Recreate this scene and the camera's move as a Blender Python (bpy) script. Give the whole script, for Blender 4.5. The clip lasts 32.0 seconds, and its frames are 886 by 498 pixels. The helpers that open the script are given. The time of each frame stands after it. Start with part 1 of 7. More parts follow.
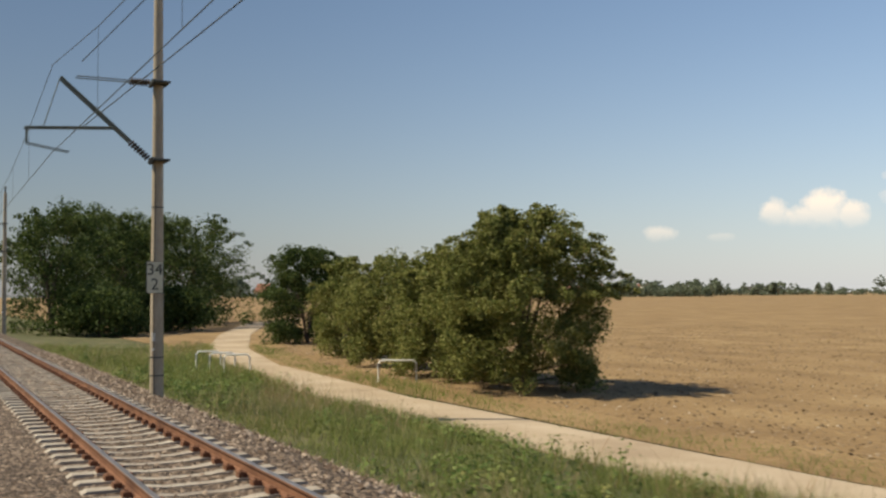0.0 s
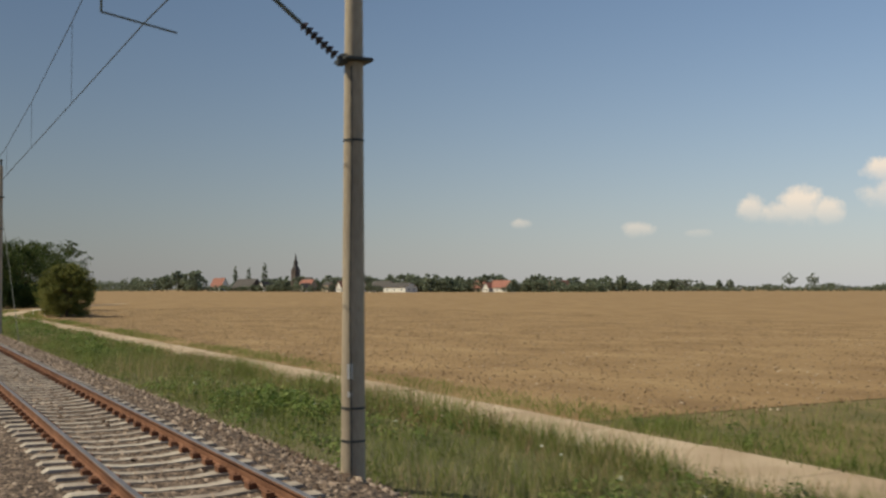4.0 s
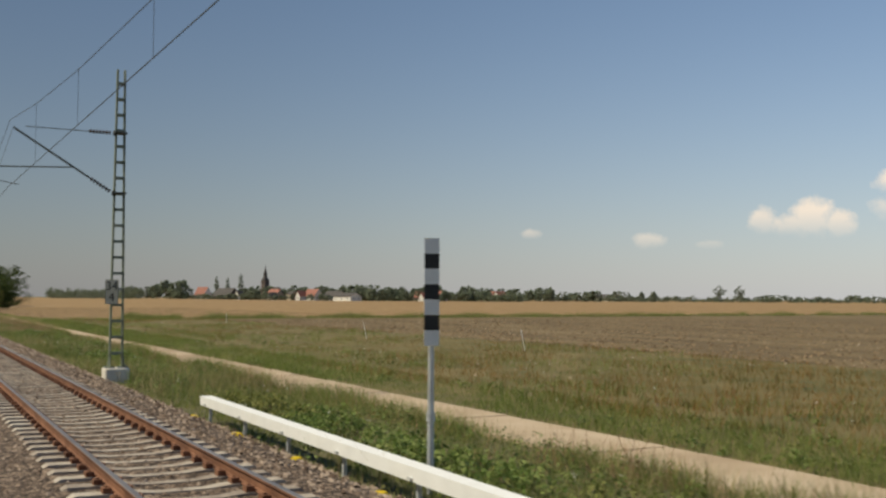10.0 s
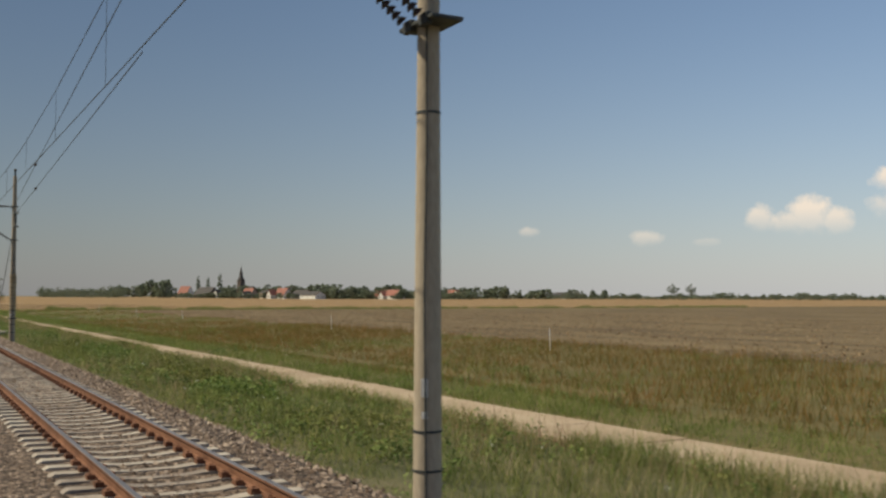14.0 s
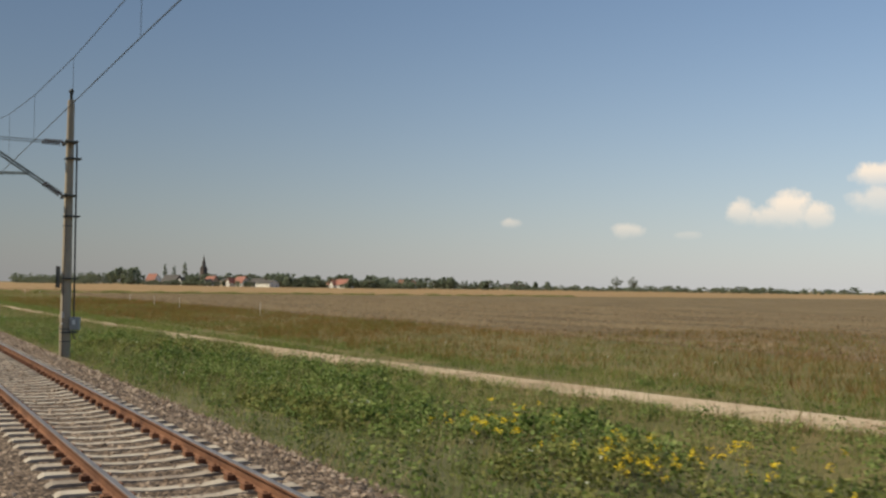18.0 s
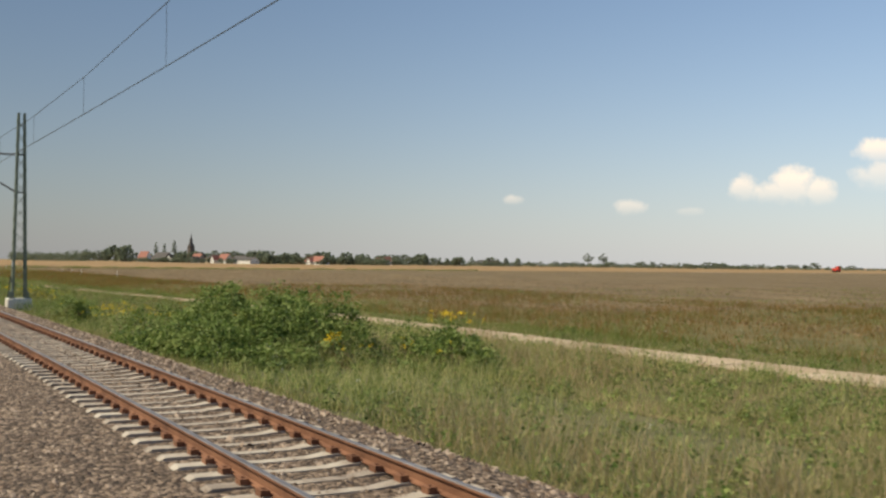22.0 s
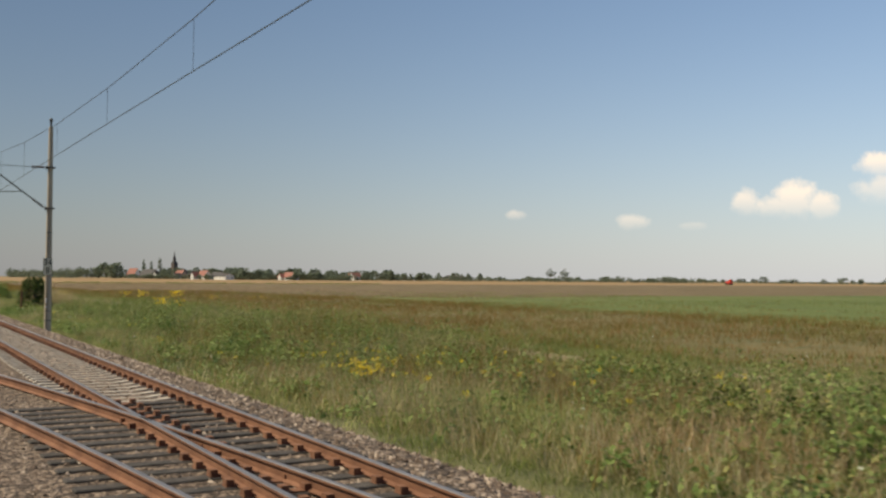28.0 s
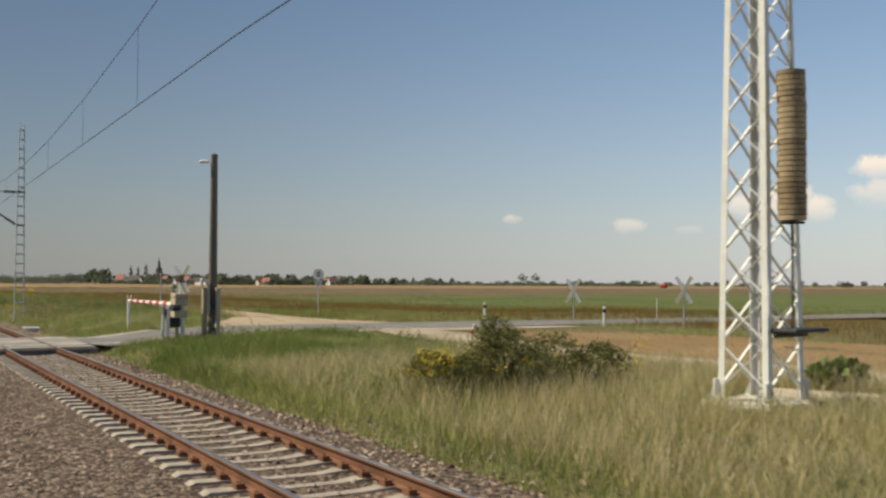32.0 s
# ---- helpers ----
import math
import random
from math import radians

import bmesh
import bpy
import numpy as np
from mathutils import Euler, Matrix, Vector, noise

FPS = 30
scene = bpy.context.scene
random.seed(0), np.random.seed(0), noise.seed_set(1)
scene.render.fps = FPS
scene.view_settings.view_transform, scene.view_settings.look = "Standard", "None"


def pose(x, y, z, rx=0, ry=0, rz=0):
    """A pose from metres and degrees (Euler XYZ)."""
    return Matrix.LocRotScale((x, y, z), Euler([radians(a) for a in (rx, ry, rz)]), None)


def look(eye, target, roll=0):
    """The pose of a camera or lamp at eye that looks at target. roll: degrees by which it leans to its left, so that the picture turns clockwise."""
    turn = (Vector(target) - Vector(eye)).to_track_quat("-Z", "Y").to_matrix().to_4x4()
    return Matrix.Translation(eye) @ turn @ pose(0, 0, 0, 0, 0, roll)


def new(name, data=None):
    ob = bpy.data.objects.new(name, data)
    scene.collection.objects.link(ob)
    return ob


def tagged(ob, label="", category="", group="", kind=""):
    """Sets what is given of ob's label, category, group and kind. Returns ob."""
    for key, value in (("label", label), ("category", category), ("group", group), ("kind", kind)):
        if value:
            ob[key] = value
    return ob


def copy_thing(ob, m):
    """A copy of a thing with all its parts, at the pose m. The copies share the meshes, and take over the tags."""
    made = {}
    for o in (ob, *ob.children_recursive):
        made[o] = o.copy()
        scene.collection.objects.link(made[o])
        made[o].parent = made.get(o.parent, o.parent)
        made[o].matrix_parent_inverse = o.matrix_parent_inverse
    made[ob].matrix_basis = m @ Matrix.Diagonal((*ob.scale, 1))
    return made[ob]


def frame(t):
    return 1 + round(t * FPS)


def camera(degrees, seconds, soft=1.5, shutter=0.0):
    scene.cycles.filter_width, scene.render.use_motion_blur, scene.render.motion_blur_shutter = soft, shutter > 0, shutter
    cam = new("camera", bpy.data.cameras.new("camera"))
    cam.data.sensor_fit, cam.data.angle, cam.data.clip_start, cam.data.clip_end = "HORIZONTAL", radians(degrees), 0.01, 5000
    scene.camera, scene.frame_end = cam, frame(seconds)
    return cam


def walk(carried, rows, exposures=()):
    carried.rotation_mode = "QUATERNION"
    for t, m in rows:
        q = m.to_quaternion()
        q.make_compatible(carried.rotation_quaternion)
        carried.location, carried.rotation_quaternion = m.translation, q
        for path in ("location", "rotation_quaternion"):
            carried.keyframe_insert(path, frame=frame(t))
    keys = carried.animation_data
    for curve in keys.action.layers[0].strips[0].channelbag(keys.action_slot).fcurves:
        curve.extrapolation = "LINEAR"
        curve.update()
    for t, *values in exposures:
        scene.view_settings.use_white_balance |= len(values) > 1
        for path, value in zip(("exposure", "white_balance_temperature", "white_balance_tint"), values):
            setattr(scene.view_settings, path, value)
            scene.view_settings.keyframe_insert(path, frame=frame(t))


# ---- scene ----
LENS = 47.0
EYE = 2.10
cam = camera(LENS, 32.0, soft=2.5, shutter=0.08)
# seconds, metres along the line, yaw, pitch, roll
RIDE = [
    (0, 0.00, 62.60, 2.52, -0.40),
    (0.5, 11.15, 62.32, 2.49, -0.35),
    (1, 22.23, 62.14, 2.34, -0.21),
    (1.5, 33.26, 61.94, 2.32, -0.18),
    (2, 44.23, 61.75, 2.37, -0.16),
    (2.5, 55.13, 61.60, 2.38, -0.13),
    (4.5, 98.17, 61.35, 2.18, -0.11),
    (5, 108.79, 61.26, 2.25, -0.05),
    (5.5, 119.36, 61.26, 2.29, 0.02),
    (6, 129.88, 61.43, 2.28, 0.04),
    (6.5, 140.35, 61.57, 2.34, 0.02),
    (7, 150.76, 61.74, 2.37, 0.09),
    (7.5, 161.13, 61.76, 2.45, 0.31),
    (8, 171.44, 61.89, 2.61, 0.49),
    (8.5, 181.69, 61.92, 2.65, 0.54),
    (9, 191.89, 61.98, 2.61, 0.49),
    (9.5, 202.03, 61.98, 2.71, 0.38),
    (10, 212.11, 61.99, 2.75, 0.26),
    (10.5, 222.13, 61.99, 2.65, 0.29),
    (11, 232.09, 61.98, 2.58, 0.46),
    (11.5, 241.99, 61.93, 2.60, 0.53),
    (12, 251.84, 61.93, 2.63, 0.43),
    (12.5, 261.61, 61.90, 2.65, 0.28),
    (13, 271.31, 61.91, 2.60, 0.18),
    (13.5, 280.92, 61.85, 2.70, 0.14),
    (14, 290.46, 61.85, 2.65, 0.12),
    (14.5, 299.92, 61.82, 2.65, 0.10),
    (16.5, 336.97, 61.60, 2.51, 0.14),
    (17, 346.00, 61.50, 2.43, 0.33),
    (17.5, 354.94, 61.26, 2.19, 0.56),
    (18, 363.77, 60.83, 2.11, 0.77),
    (18.5, 372.51, 60.48, 2.10, 0.97),
    (19, 381.14, 60.35, 1.30, 1.17),
    (19.5, 389.68, 60.16, 0.27, 1.32),
    (20, 398.12, 59.80, -0.03, 1.37),
    (20.5, 406.48, 59.99, 0.14, 1.26),
    (21, 414.79, 60.41, 0.30, 1.06),
    (21.5, 423.06, 60.69, 0.53, 0.85),
    (22, 431.27, 60.94, 0.80, 0.64),
    (22.5, 439.43, 61.21, 0.94, 0.43),
    (23, 447.54, 61.45, 1.00, 0.29),
    (23.5, 455.60, 61.55, 1.06, 0.28),
    (24, 463.61, 61.81, 1.03, 0.30),
    (24.5, 471.60, 61.95, 1.04, 0.27),
    (25, 479.58, 62.13, 1.16, 0.22),
    (25.5, 487.57, 62.05, 1.31, 0.25),
    (27.5, 519.52, 61.18, 1.72, 0.35),
    (28, 527.50, 61.09, 1.67, 0.42),
    (28.5, 535.53, 61.06, 1.70, 0.42),
    (29, 543.62, 61.00, 1.76, 0.44),
    (29.5, 551.77, 60.97, 1.76, 0.52),
    (30, 560.00, 60.88, 1.81, 0.62),
    (30.5, 568.29, 60.82, 1.84, 0.72),
    (31, 576.65, 60.82, 1.77, 0.74),
    (31.5, 585.08, 60.83, 1.81, 0.55),
    (32, 593.57, 60.91, 1.93, 0.21),

]
# the clip's camera opens and closes a little on the way: seconds, stops
EXPOSURE = [(0, 0.46), (2, 0.10), (8, 0.14), (9, 0.24), (10.5, 0.15), (14, 0.13), (17, 0.24), (20, 0.40), (21, 0.54), (22, 0.48), (24, 0.45), (26, 0.44), (28, 0.42), (29, 0.42), (30.5, 0.2), (32, 0.28)]
walk(cam, [(t, pose(x, 0, EYE, 90 + p, 0, yaw) @ pose(0, 0, 0, 0, 0, r)) for t, x, yaw, p, r in RIDE],
     exposures=[(t, e - 0.06, 6800, 7) for t, e in EXPOSURE])

# ---- world and light ----
SUN_FROM = Vector((-0.50, -0.87, 0)).normalized()
SUN_EL = radians(50)
world = bpy.data.worlds.new("world")
scene.world = world
world.use_nodes = True
wt = world.node_tree
wt.nodes.clear()


def link(tree, a, b):
    tree.links.new(a, b)


def vmath(tree, op, a, b=None):
    n = tree.nodes.new("ShaderNodeVectorMath")
    n.operation = op
    for i, v in enumerate((a, b)):
        if v is None:
            continue
        if isinstance(v, (tuple, list, Vector)):
            n.inputs[i].default_value = v
        else:
            link(tree, v, n.inputs[i])
    return n


def fmath(tree, op, a, b=None, clamp=False):
    n = tree.nodes.new("ShaderNodeMath")
    n.operation, n.use_clamp = op, clamp
    for i, v in enumerate((a, b)):
        if v is None:
            continue
        if isinstance(v, (int, float)):
            n.inputs[i].default_value = v
        else:
            link(tree, v, n.inputs[i])
    return n.outputs[0]


sky = wt.nodes.new("ShaderNodeTexSky")
sky.sky_type, sky.sun_disc = "NISHITA", False
sky.sun_elevation, sky.sun_rotation = SUN_EL, math.atan2(SUN_FROM.x, SUN_FROM.y)
sky.air_density, sky.dust_density, sky.ozone_density = 1.0, 0.35, 4.0
coord = wt.nodes.new("ShaderNodeTexCoord").outputs["Generated"]
# small cumulus clouds low over the horizon: direction, half width, half height
CLOUDS = [((-0.6990, 0.7114, 0.0736), 0.0150, 0.0150, 0.8), ((-0.6671, 0.7413, 0.0755), 0.0230, 0.0210, 1.0), ((-0.6498, 0.7569, 0.0701), 0.0170, 0.0150, 0.85),
          ((-0.6830, 0.7260, 0.0690), 0.0220, 0.0120, 0.7), ((-0.8371, 0.5435, 0.0625), 0.0110, 0.0065, 0.45), ((-0.7714, 0.6339, 0.0555), 0.0170, 0.0095, 0.5),
          ((-0.7335, 0.6777, 0.0519), 0.0140, 0.0050, 0.22), ((-0.6080, 0.7880, 0.1050), 0.0260, 0.0140, 1.0), ((-0.6060, 0.7900, 0.0830), 0.0300, 0.0170, 0.6)]
puff = wt.nodes.new("ShaderNodeTexNoise")
puff.inputs["Scale"].default_value, puff.inputs["Detail"].default_value, puff.inputs["Roughness"].default_value = 75.0, 6.0, 0.6
link(wt, coord, puff.inputs["Vector"])
rough_edge = fmath(wt, "MULTIPLY", fmath(wt, "SUBTRACT", puff.outputs["Fac"], 0.5), 1.9)
total = None
for c, hw, hh, dense in CLOUDS:
    c = Vector(c).normalized()
    side = Vector((0, 0, 1)).cross(c).normalized()
    up = c.cross(side)
    u = fmath(wt, "DIVIDE", vmath(wt, "DOT_PRODUCT", coord, side).outputs["Value"], hw)
    v = fmath(wt, "DIVIDE", fmath(wt, "SUBTRACT", vmath(wt, "DOT_PRODUCT", coord, up).outputs["Value"], 0.0), hh)
    r2 = fmath(wt, "ADD", fmath(wt, "MULTIPLY", u, u), fmath(wt, "MULTIPLY", v, v))
    ahead = fmath(wt, "GREATER_THAN", vmath(wt, "DOT_PRODUCT", coord, c).outputs["Value"], 0.5)
    m = fmath(wt, "MULTIPLY", fmath(wt, "ADD", fmath(wt, "SUBTRACT", 1.0, r2), rough_edge, clamp=False), ahead)
    m = fmath(wt, "MULTIPLY", m, 1.3, clamp=True)
    # the underside melts into the haze
    m = fmath(wt, "MULTIPLY", m, fmath(wt, "MULTIPLY", fmath(wt, "ADD", fmath(wt, "MULTIPLY", v, 0.75), 0.75, clamp=True), dense))
    total = m if total is None else fmath(wt, "MAXIMUM", total, m)
mixc = wt.nodes.new("ShaderNodeMix")
mixc.data_type = "RGBA"
mixc.inputs["B"].default_value = (10.6, 9.0, 7.6, 1)
link(wt, fmath(wt, "MULTIPLY", total, 0.85), mixc.inputs["Factor"])
# grey summer haze that thickens towards the horizon, all round
rise = wt.nodes.new("ShaderNodeSeparateXYZ")
link(wt, coord, rise.inputs[0])
thick = fmath(wt, "POWER", 2.718, fmath(wt, "MULTIPLY", fmath(wt, "MAXIMUM", rise.outputs["Z"], 0.0), -8.0))
hazy = wt.nodes.new("ShaderNodeMix")
hazy.data_type = "RGBA"
hazy.inputs["B"].default_value = (4.75, 4.8, 5.2, 1)
link(wt, fmath(wt, "MULTIPLY", thick, 0.85), hazy.inputs["Factor"])
link(wt, sky.outputs["Color"], hazy.inputs["A"])
# added sky gradient: darker to one side, standing in for the dimming train window
across = vmath(wt, "DOT_PRODUCT", coord, (0.47, 0.883, 0.0)).outputs["Value"]
window_dim = wt.nodes.new("ShaderNodeMapRange")
window_dim.interpolation_type = "SMOOTHSTEP"
for key, value in (("From Min", -0.6), ("From Max", 0.6), ("To Min", 0.54), ("To Max", 1.27)):
    window_dim.inputs[key].default_value = value
link(wt, across, window_dim.inputs["Value"])
lit_sky = vmath(wt, "SCALE", hazy.outputs["Result"])
link(wt, window_dim.outputs["Result"], lit_sky.inputs["Scale"])
link(wt, lit_sky.outputs[0], mixc.inputs["A"])
bgn = wt.nodes.new("ShaderNodeBackground")
bgn.inputs["Strength"].default_value = 0.085
link(wt, mixc.outputs["Result"], bgn.inputs["Color"])
link(wt, bgn.outputs[0], wt.nodes.new("ShaderNodeOutputWorld").inputs["Surface"])

sun = new("sun", bpy.data.lights.new("sun", "SUN"))
sun.data.energy, sun.data.angle, sun.data.color = 4.7, radians(0.6), (1.0, 0.925, 0.755)
sun.matrix_world = look(SUN_FROM * 100 + Vector((0, 0, 100 * math.tan(SUN_EL))), (0, 0, 0))

# ---- materials ----
MATS = {}


def mat(name, colors, rough=0.8, scale=3.0, fine=40.0, bump=0.0, metal=0.0, per_piece=0.0, per_island=0.0, stretch=(1, 1, 1), spec=0.3, see=0.0, bump_dist=0.02, cells=0.0):
    """colors: two or three base colours mixed by coarse and fine noise; per_piece, per_island: value spread."""
    if name in MATS:
        return MATS[name]
    m = bpy.data.materials.new(name)
    m.use_nodes = True
    t = m.node_tree
    b = t.nodes["Principled BSDF"]
    b.inputs["Roughness"].default_value, b.inputs["Metallic"].default_value = rough, metal
    b.inputs["Specular IOR Level"].default_value = spec
    geo = t.nodes.new("ShaderNodeNewGeometry")
    pos = vmath(t, "MULTIPLY", geo.outputs["Position"], stretch).outputs[0]
    n1, n2 = t.nodes.new("ShaderNodeTexNoise"), t.nodes.new("ShaderNodeTexNoise")
    for n, s, dt in ((n1, scale, 4), (n2, fine, 3)):
        n.inputs["Scale"].default_value, n.inputs["Detail"].default_value = s, dt
        link(t, pos, n.inputs["Vector"])
    fac = fmath(t, "ADD", fmath(t, "MULTIPLY", n1.outputs["Fac"], 0.6), fmath(t, "MULTIPLY", n2.outputs["Fac"], 0.4))
    if per_piece:
        info = t.nodes.new("ShaderNodeObjectInfo")
        fac = fmath(t, "ADD", fac, fmath(t, "MULTIPLY", fmath(t, "SUBTRACT", info.outputs["Random"], 0.5), per_piece))
    if per_island:
        fac = fmath(t, "ADD", fac, fmath(t, "MULTIPLY", fmath(t, "SUBTRACT", geo.outputs["Random Per Island"], 0.5), per_island))
    if cells:
        vor = t.nodes.new("ShaderNodeTexVoronoi")
        vor.inputs["Scale"].default_value = cells
        link(t, pos, vor.inputs["Vector"])
        tone = t.nodes.new("ShaderNodeSeparateColor")
        link(t, vor.outputs["Color"], tone.inputs[0])
        fac = fmath(t, "ADD", fac, fmath(t, "MULTIPLY", fmath(t, "SUBTRACT", tone.outputs[0], 0.5), 0.42))
        fac = fmath(t, "SUBTRACT", fac, fmath(t, "MULTIPLY", vor.outputs["Distance"], 0.16))
    ramp = t.nodes.new("ShaderNodeValToRGB")
    link(t, fac, ramp.inputs["Fac"])
    els = ramp.color_ramp.elements
    lo, hi = 0.32, 0.68
    els[0].position, els[1].position = lo, hi
    els[0].color, els[1].color = (*colors[0], 1), (*colors[-1], 1)
    for i, c in enumerate(colors[1:-1]):
        e = els.new(lo + (hi - lo) * (i + 1) / (len(colors) - 1))
        e.color = (*c, 1)
    link(t, ramp.outputs["Color"], b.inputs["Base Color"])
    if bump:
        bn = t.nodes.new("ShaderNodeBump")
        bn.inputs["Strength"].default_value, bn.inputs["Distance"].default_value = bump, bump_dist
        link(t, fmath(t, "SUBTRACT", 1.0, vor.outputs["Distance"]) if cells else n2.outputs["Fac"], bn.inputs["Height"])
        link(t, bn.outputs["Normal"], b.inputs["Normal"])
    if see:
        tr = t.nodes.new("ShaderNodeBsdfTranslucent")
        link(t, ramp.outputs["Color"], tr.inputs["Color"])
        mx = t.nodes.new("ShaderNodeMixShader")
        mx.inputs[0].default_value = see
        link(t, b.outputs[0], mx.inputs[1])
        link(t, tr.outputs[0], mx.inputs[2])
        link(t, mx.outputs[0], t.nodes["Material Output"].inputs["Surface"])
    MATS[name] = m
    return m


RUST = mat("rusty_rail_web", [(0.085, 0.036, 0.02), (0.175, 0.078, 0.042), (0.25, 0.12, 0.068)], 0.85, 2, 60, 0.2)
RAIL_TOP = mat("worn_rail_head", [(0.20, 0.17, 0.15), (0.34, 0.30, 0.28)], 0.38, 1.5, 30, 0.05, metal=0.7)
CONC_SLEEPER = mat("sleeper_concrete", [(0.21, 0.17, 0.14), (0.33, 0.28, 0.23), (0.42, 0.37, 0.31)], 0.9, 4, 50, 0.3, per_island=0.25)
WOOD_SLEEPER = mat("tarred_wood", [(0.020, 0.017, 0.015), (0.05, 0.042, 0.036), (0.085, 0.07, 0.06)], 0.85, 5, 60, 0.4, per_island=0.2)
BALLAST = mat("ballast_bed", [(0.05, 0.034, 0.024), (0.16, 0.112, 0.08), (0.29, 0.215, 0.16)], 0.95, 6, 38, 1.0, bump_dist=0.05, cells=17.0)
STONE = mat("ballast_stone", [(0.095, 0.062, 0.043), (0.19, 0.135, 0.098), (0.33, 0.255, 0.198)], 0.9, 3, 50, 0.2, per_island=0.9)
SOIL = mat("verge_soil", [(0.058, 0.06, 0.026), (0.098, 0.096, 0.04), (0.15, 0.122, 0.064)], 1.0, 0.5, 9, 0.6, bump_dist=0.08)
STUBBLE = mat("stubble_field", [(0.165, 0.1, 0.045), (0.24, 0.152, 0.07), (0.325, 0.222, 0.11)], 1.0, 0.3, 6.0, 0.8, stretch=(0.75, 1.2, 1), bump_dist=0.1)
PLOUGH = mat("ploughed_field", [(0.07, 0.048, 0.024), (0.128, 0.09, 0.045), (0.2, 0.147, 0.078)], 1.0, 0.16, 3.0, 0.9, stretch=(0.3, 1.5, 1), bump_dist=0.15)
CROP = mat("green_crop_field", [(0.06, 0.08, 0.018), (0.092, 0.112, 0.026), (0.136, 0.135, 0.042)], 1.0, 0.08, 2.5, 0.9, stretch=(0.3, 1.4, 1), bump_dist=0.12)
ROUGH_GRASS = mat("rough_grassland", [(0.074, 0.074, 0.026), (0.122, 0.1, 0.038), (0.19, 0.14, 0.064)], 1.0, 0.5, 6.0, 0.7, bump_dist=0.12)
ROAD_CONC = mat("pale_road_concrete", [(0.30, 0.22, 0.145), (0.375, 0.285, 0.192), (0.44, 0.345, 0.245)], 0.95, 0.8, 30, 0.25, per_piece=0.2)
ASPHALT = mat("grey_asphalt", [(0.13, 0.118, 0.108), (0.18, 0.165, 0.152), (0.23, 0.21, 0.195)], 0.9, 0.7, 60, 0.3)
PANEL_CONC = mat("crossing_panel_concrete", [(0.19, 0.165, 0.14), (0.27, 0.235, 0.205), (0.36, 0.32, 0.275)], 0.9, 1.2, 40, 0.2, per_piece=0.3)
# Darker concrete tone for the ends of the panel rows.
DARK_EDGE = mat("dark_panel_edge", [(0.08, 0.074, 0.068), (0.17, 0.155, 0.14)], 0.9, 3, 30, 0.2)
MAST_CONC = mat("mast_concrete", [(0.26, 0.21, 0.155), (0.36, 0.295, 0.22), (0.45, 0.375, 0.28)], 0.9, 1.5, 30, 0.25, stretch=(1, 1, 0.25))
FOOT_CONC = mat("foundation_concrete", [(0.50, 0.46, 0.40), (0.62, 0.575, 0.50), (0.70, 0.66, 0.58)], 0.9, 1.2, 25, 0.2)
GREEN_STEEL = mat("green_painted_steel", [(0.11, 0.13, 0.095), (0.17, 0.195, 0.145), (0.24, 0.26, 0.20)], 0.6, 1.5, 25, 0.1)
GALV = mat("galvanised_steel", [(0.36, 0.37, 0.37), (0.48, 0.49, 0.49), (0.60, 0.61, 0.60)], 0.5, 2.5, 30, 0.05, metal=0.35)
WHITE_STEEL = mat("white_painted_steel", [(0.58, 0.56, 0.52), (0.70, 0.685, 0.65), (0.78, 0.77, 0.74)], 0.55, 2, 30, 0.08)
DARK_STEEL = mat("dark_steel", [(0.025, 0.028, 0.028), (0.05, 0.053, 0.052), (0.085, 0.085, 0.08)], 0.6, 4, 40, 0.1)
ARM_STEEL = mat("weathered_tube_steel", [(0.09, 0.105, 0.09), (0.14, 0.155, 0.135), (0.2, 0.21, 0.18)], 0.55, 3, 40, 0.1, metal=0.3)
INSUL = mat("brown_insulator", [(0.035, 0.022, 0.016), (0.075, 0.045, 0.032)], 0.25, 8, 30)
WIRE = mat("copper_wire", [(0.045, 0.05, 0.045), (0.08, 0.085, 0.075)], 0.6, 5, 40, metal=0.4)
WEIGHT = mat("weight_disc_concrete", [(0.235, 0.17, 0.10), (0.33, 0.25, 0.15), (0.42, 0.325, 0.21)], 0.9, 6, 40, 0.3, per_piece=0.35)
SIGN_FACE = mat("sign_enamel", [(0.50, 0.46, 0.34), (0.60, 0.56, 0.43), (0.66, 0.625, 0.50)], 0.5, 3, 20)
SIGN_BLACK = mat("sign_black", [(0.012, 0.012, 0.012), (0.03, 0.03, 0.03)], 0.5, 5, 30)
SIGN_WHITE = mat("sign_white", [(0.68, 0.67, 0.64), (0.78, 0.77, 0.74)], 0.5, 3, 30)
SIGN_RED = mat("signal_red", [(0.42, 0.035, 0.02), (0.56, 0.06, 0.035)], 0.5, 2, 30)
GREY_BOX = mat("grey_cabinet_paint", [(0.20, 0.205, 0.20), (0.30, 0.305, 0.295), (0.38, 0.38, 0.365)], 0.6, 3, 30, 0.08)
BARK = mat("bark", [(0.05, 0.036, 0.024), (0.10, 0.075, 0.052), (0.15, 0.12, 0.09)], 0.95, 6, 40, 0.5, stretch=(1, 1, 0.3))
YELLOW = mat("yellow_flower", [(0.62, 0.42, 0.01), (0.78, 0.58, 0.03)], 0.8, 3, 30, per_island=0.3, see=0.2)
PALE_FLOWER = mat("pale_flower", [(0.55, 0.55, 0.45), (0.7, 0.7, 0.6)], 0.8, 3, 30, see=0.2)
LEAF = mat("hedge_leaf", [(0.095, 0.112, 0.03), (0.17, 0.188, 0.05), (0.285, 0.275, 0.095)], 0.65, 0.7, 3, per_island=0.6, see=0.35, spec=0.1)
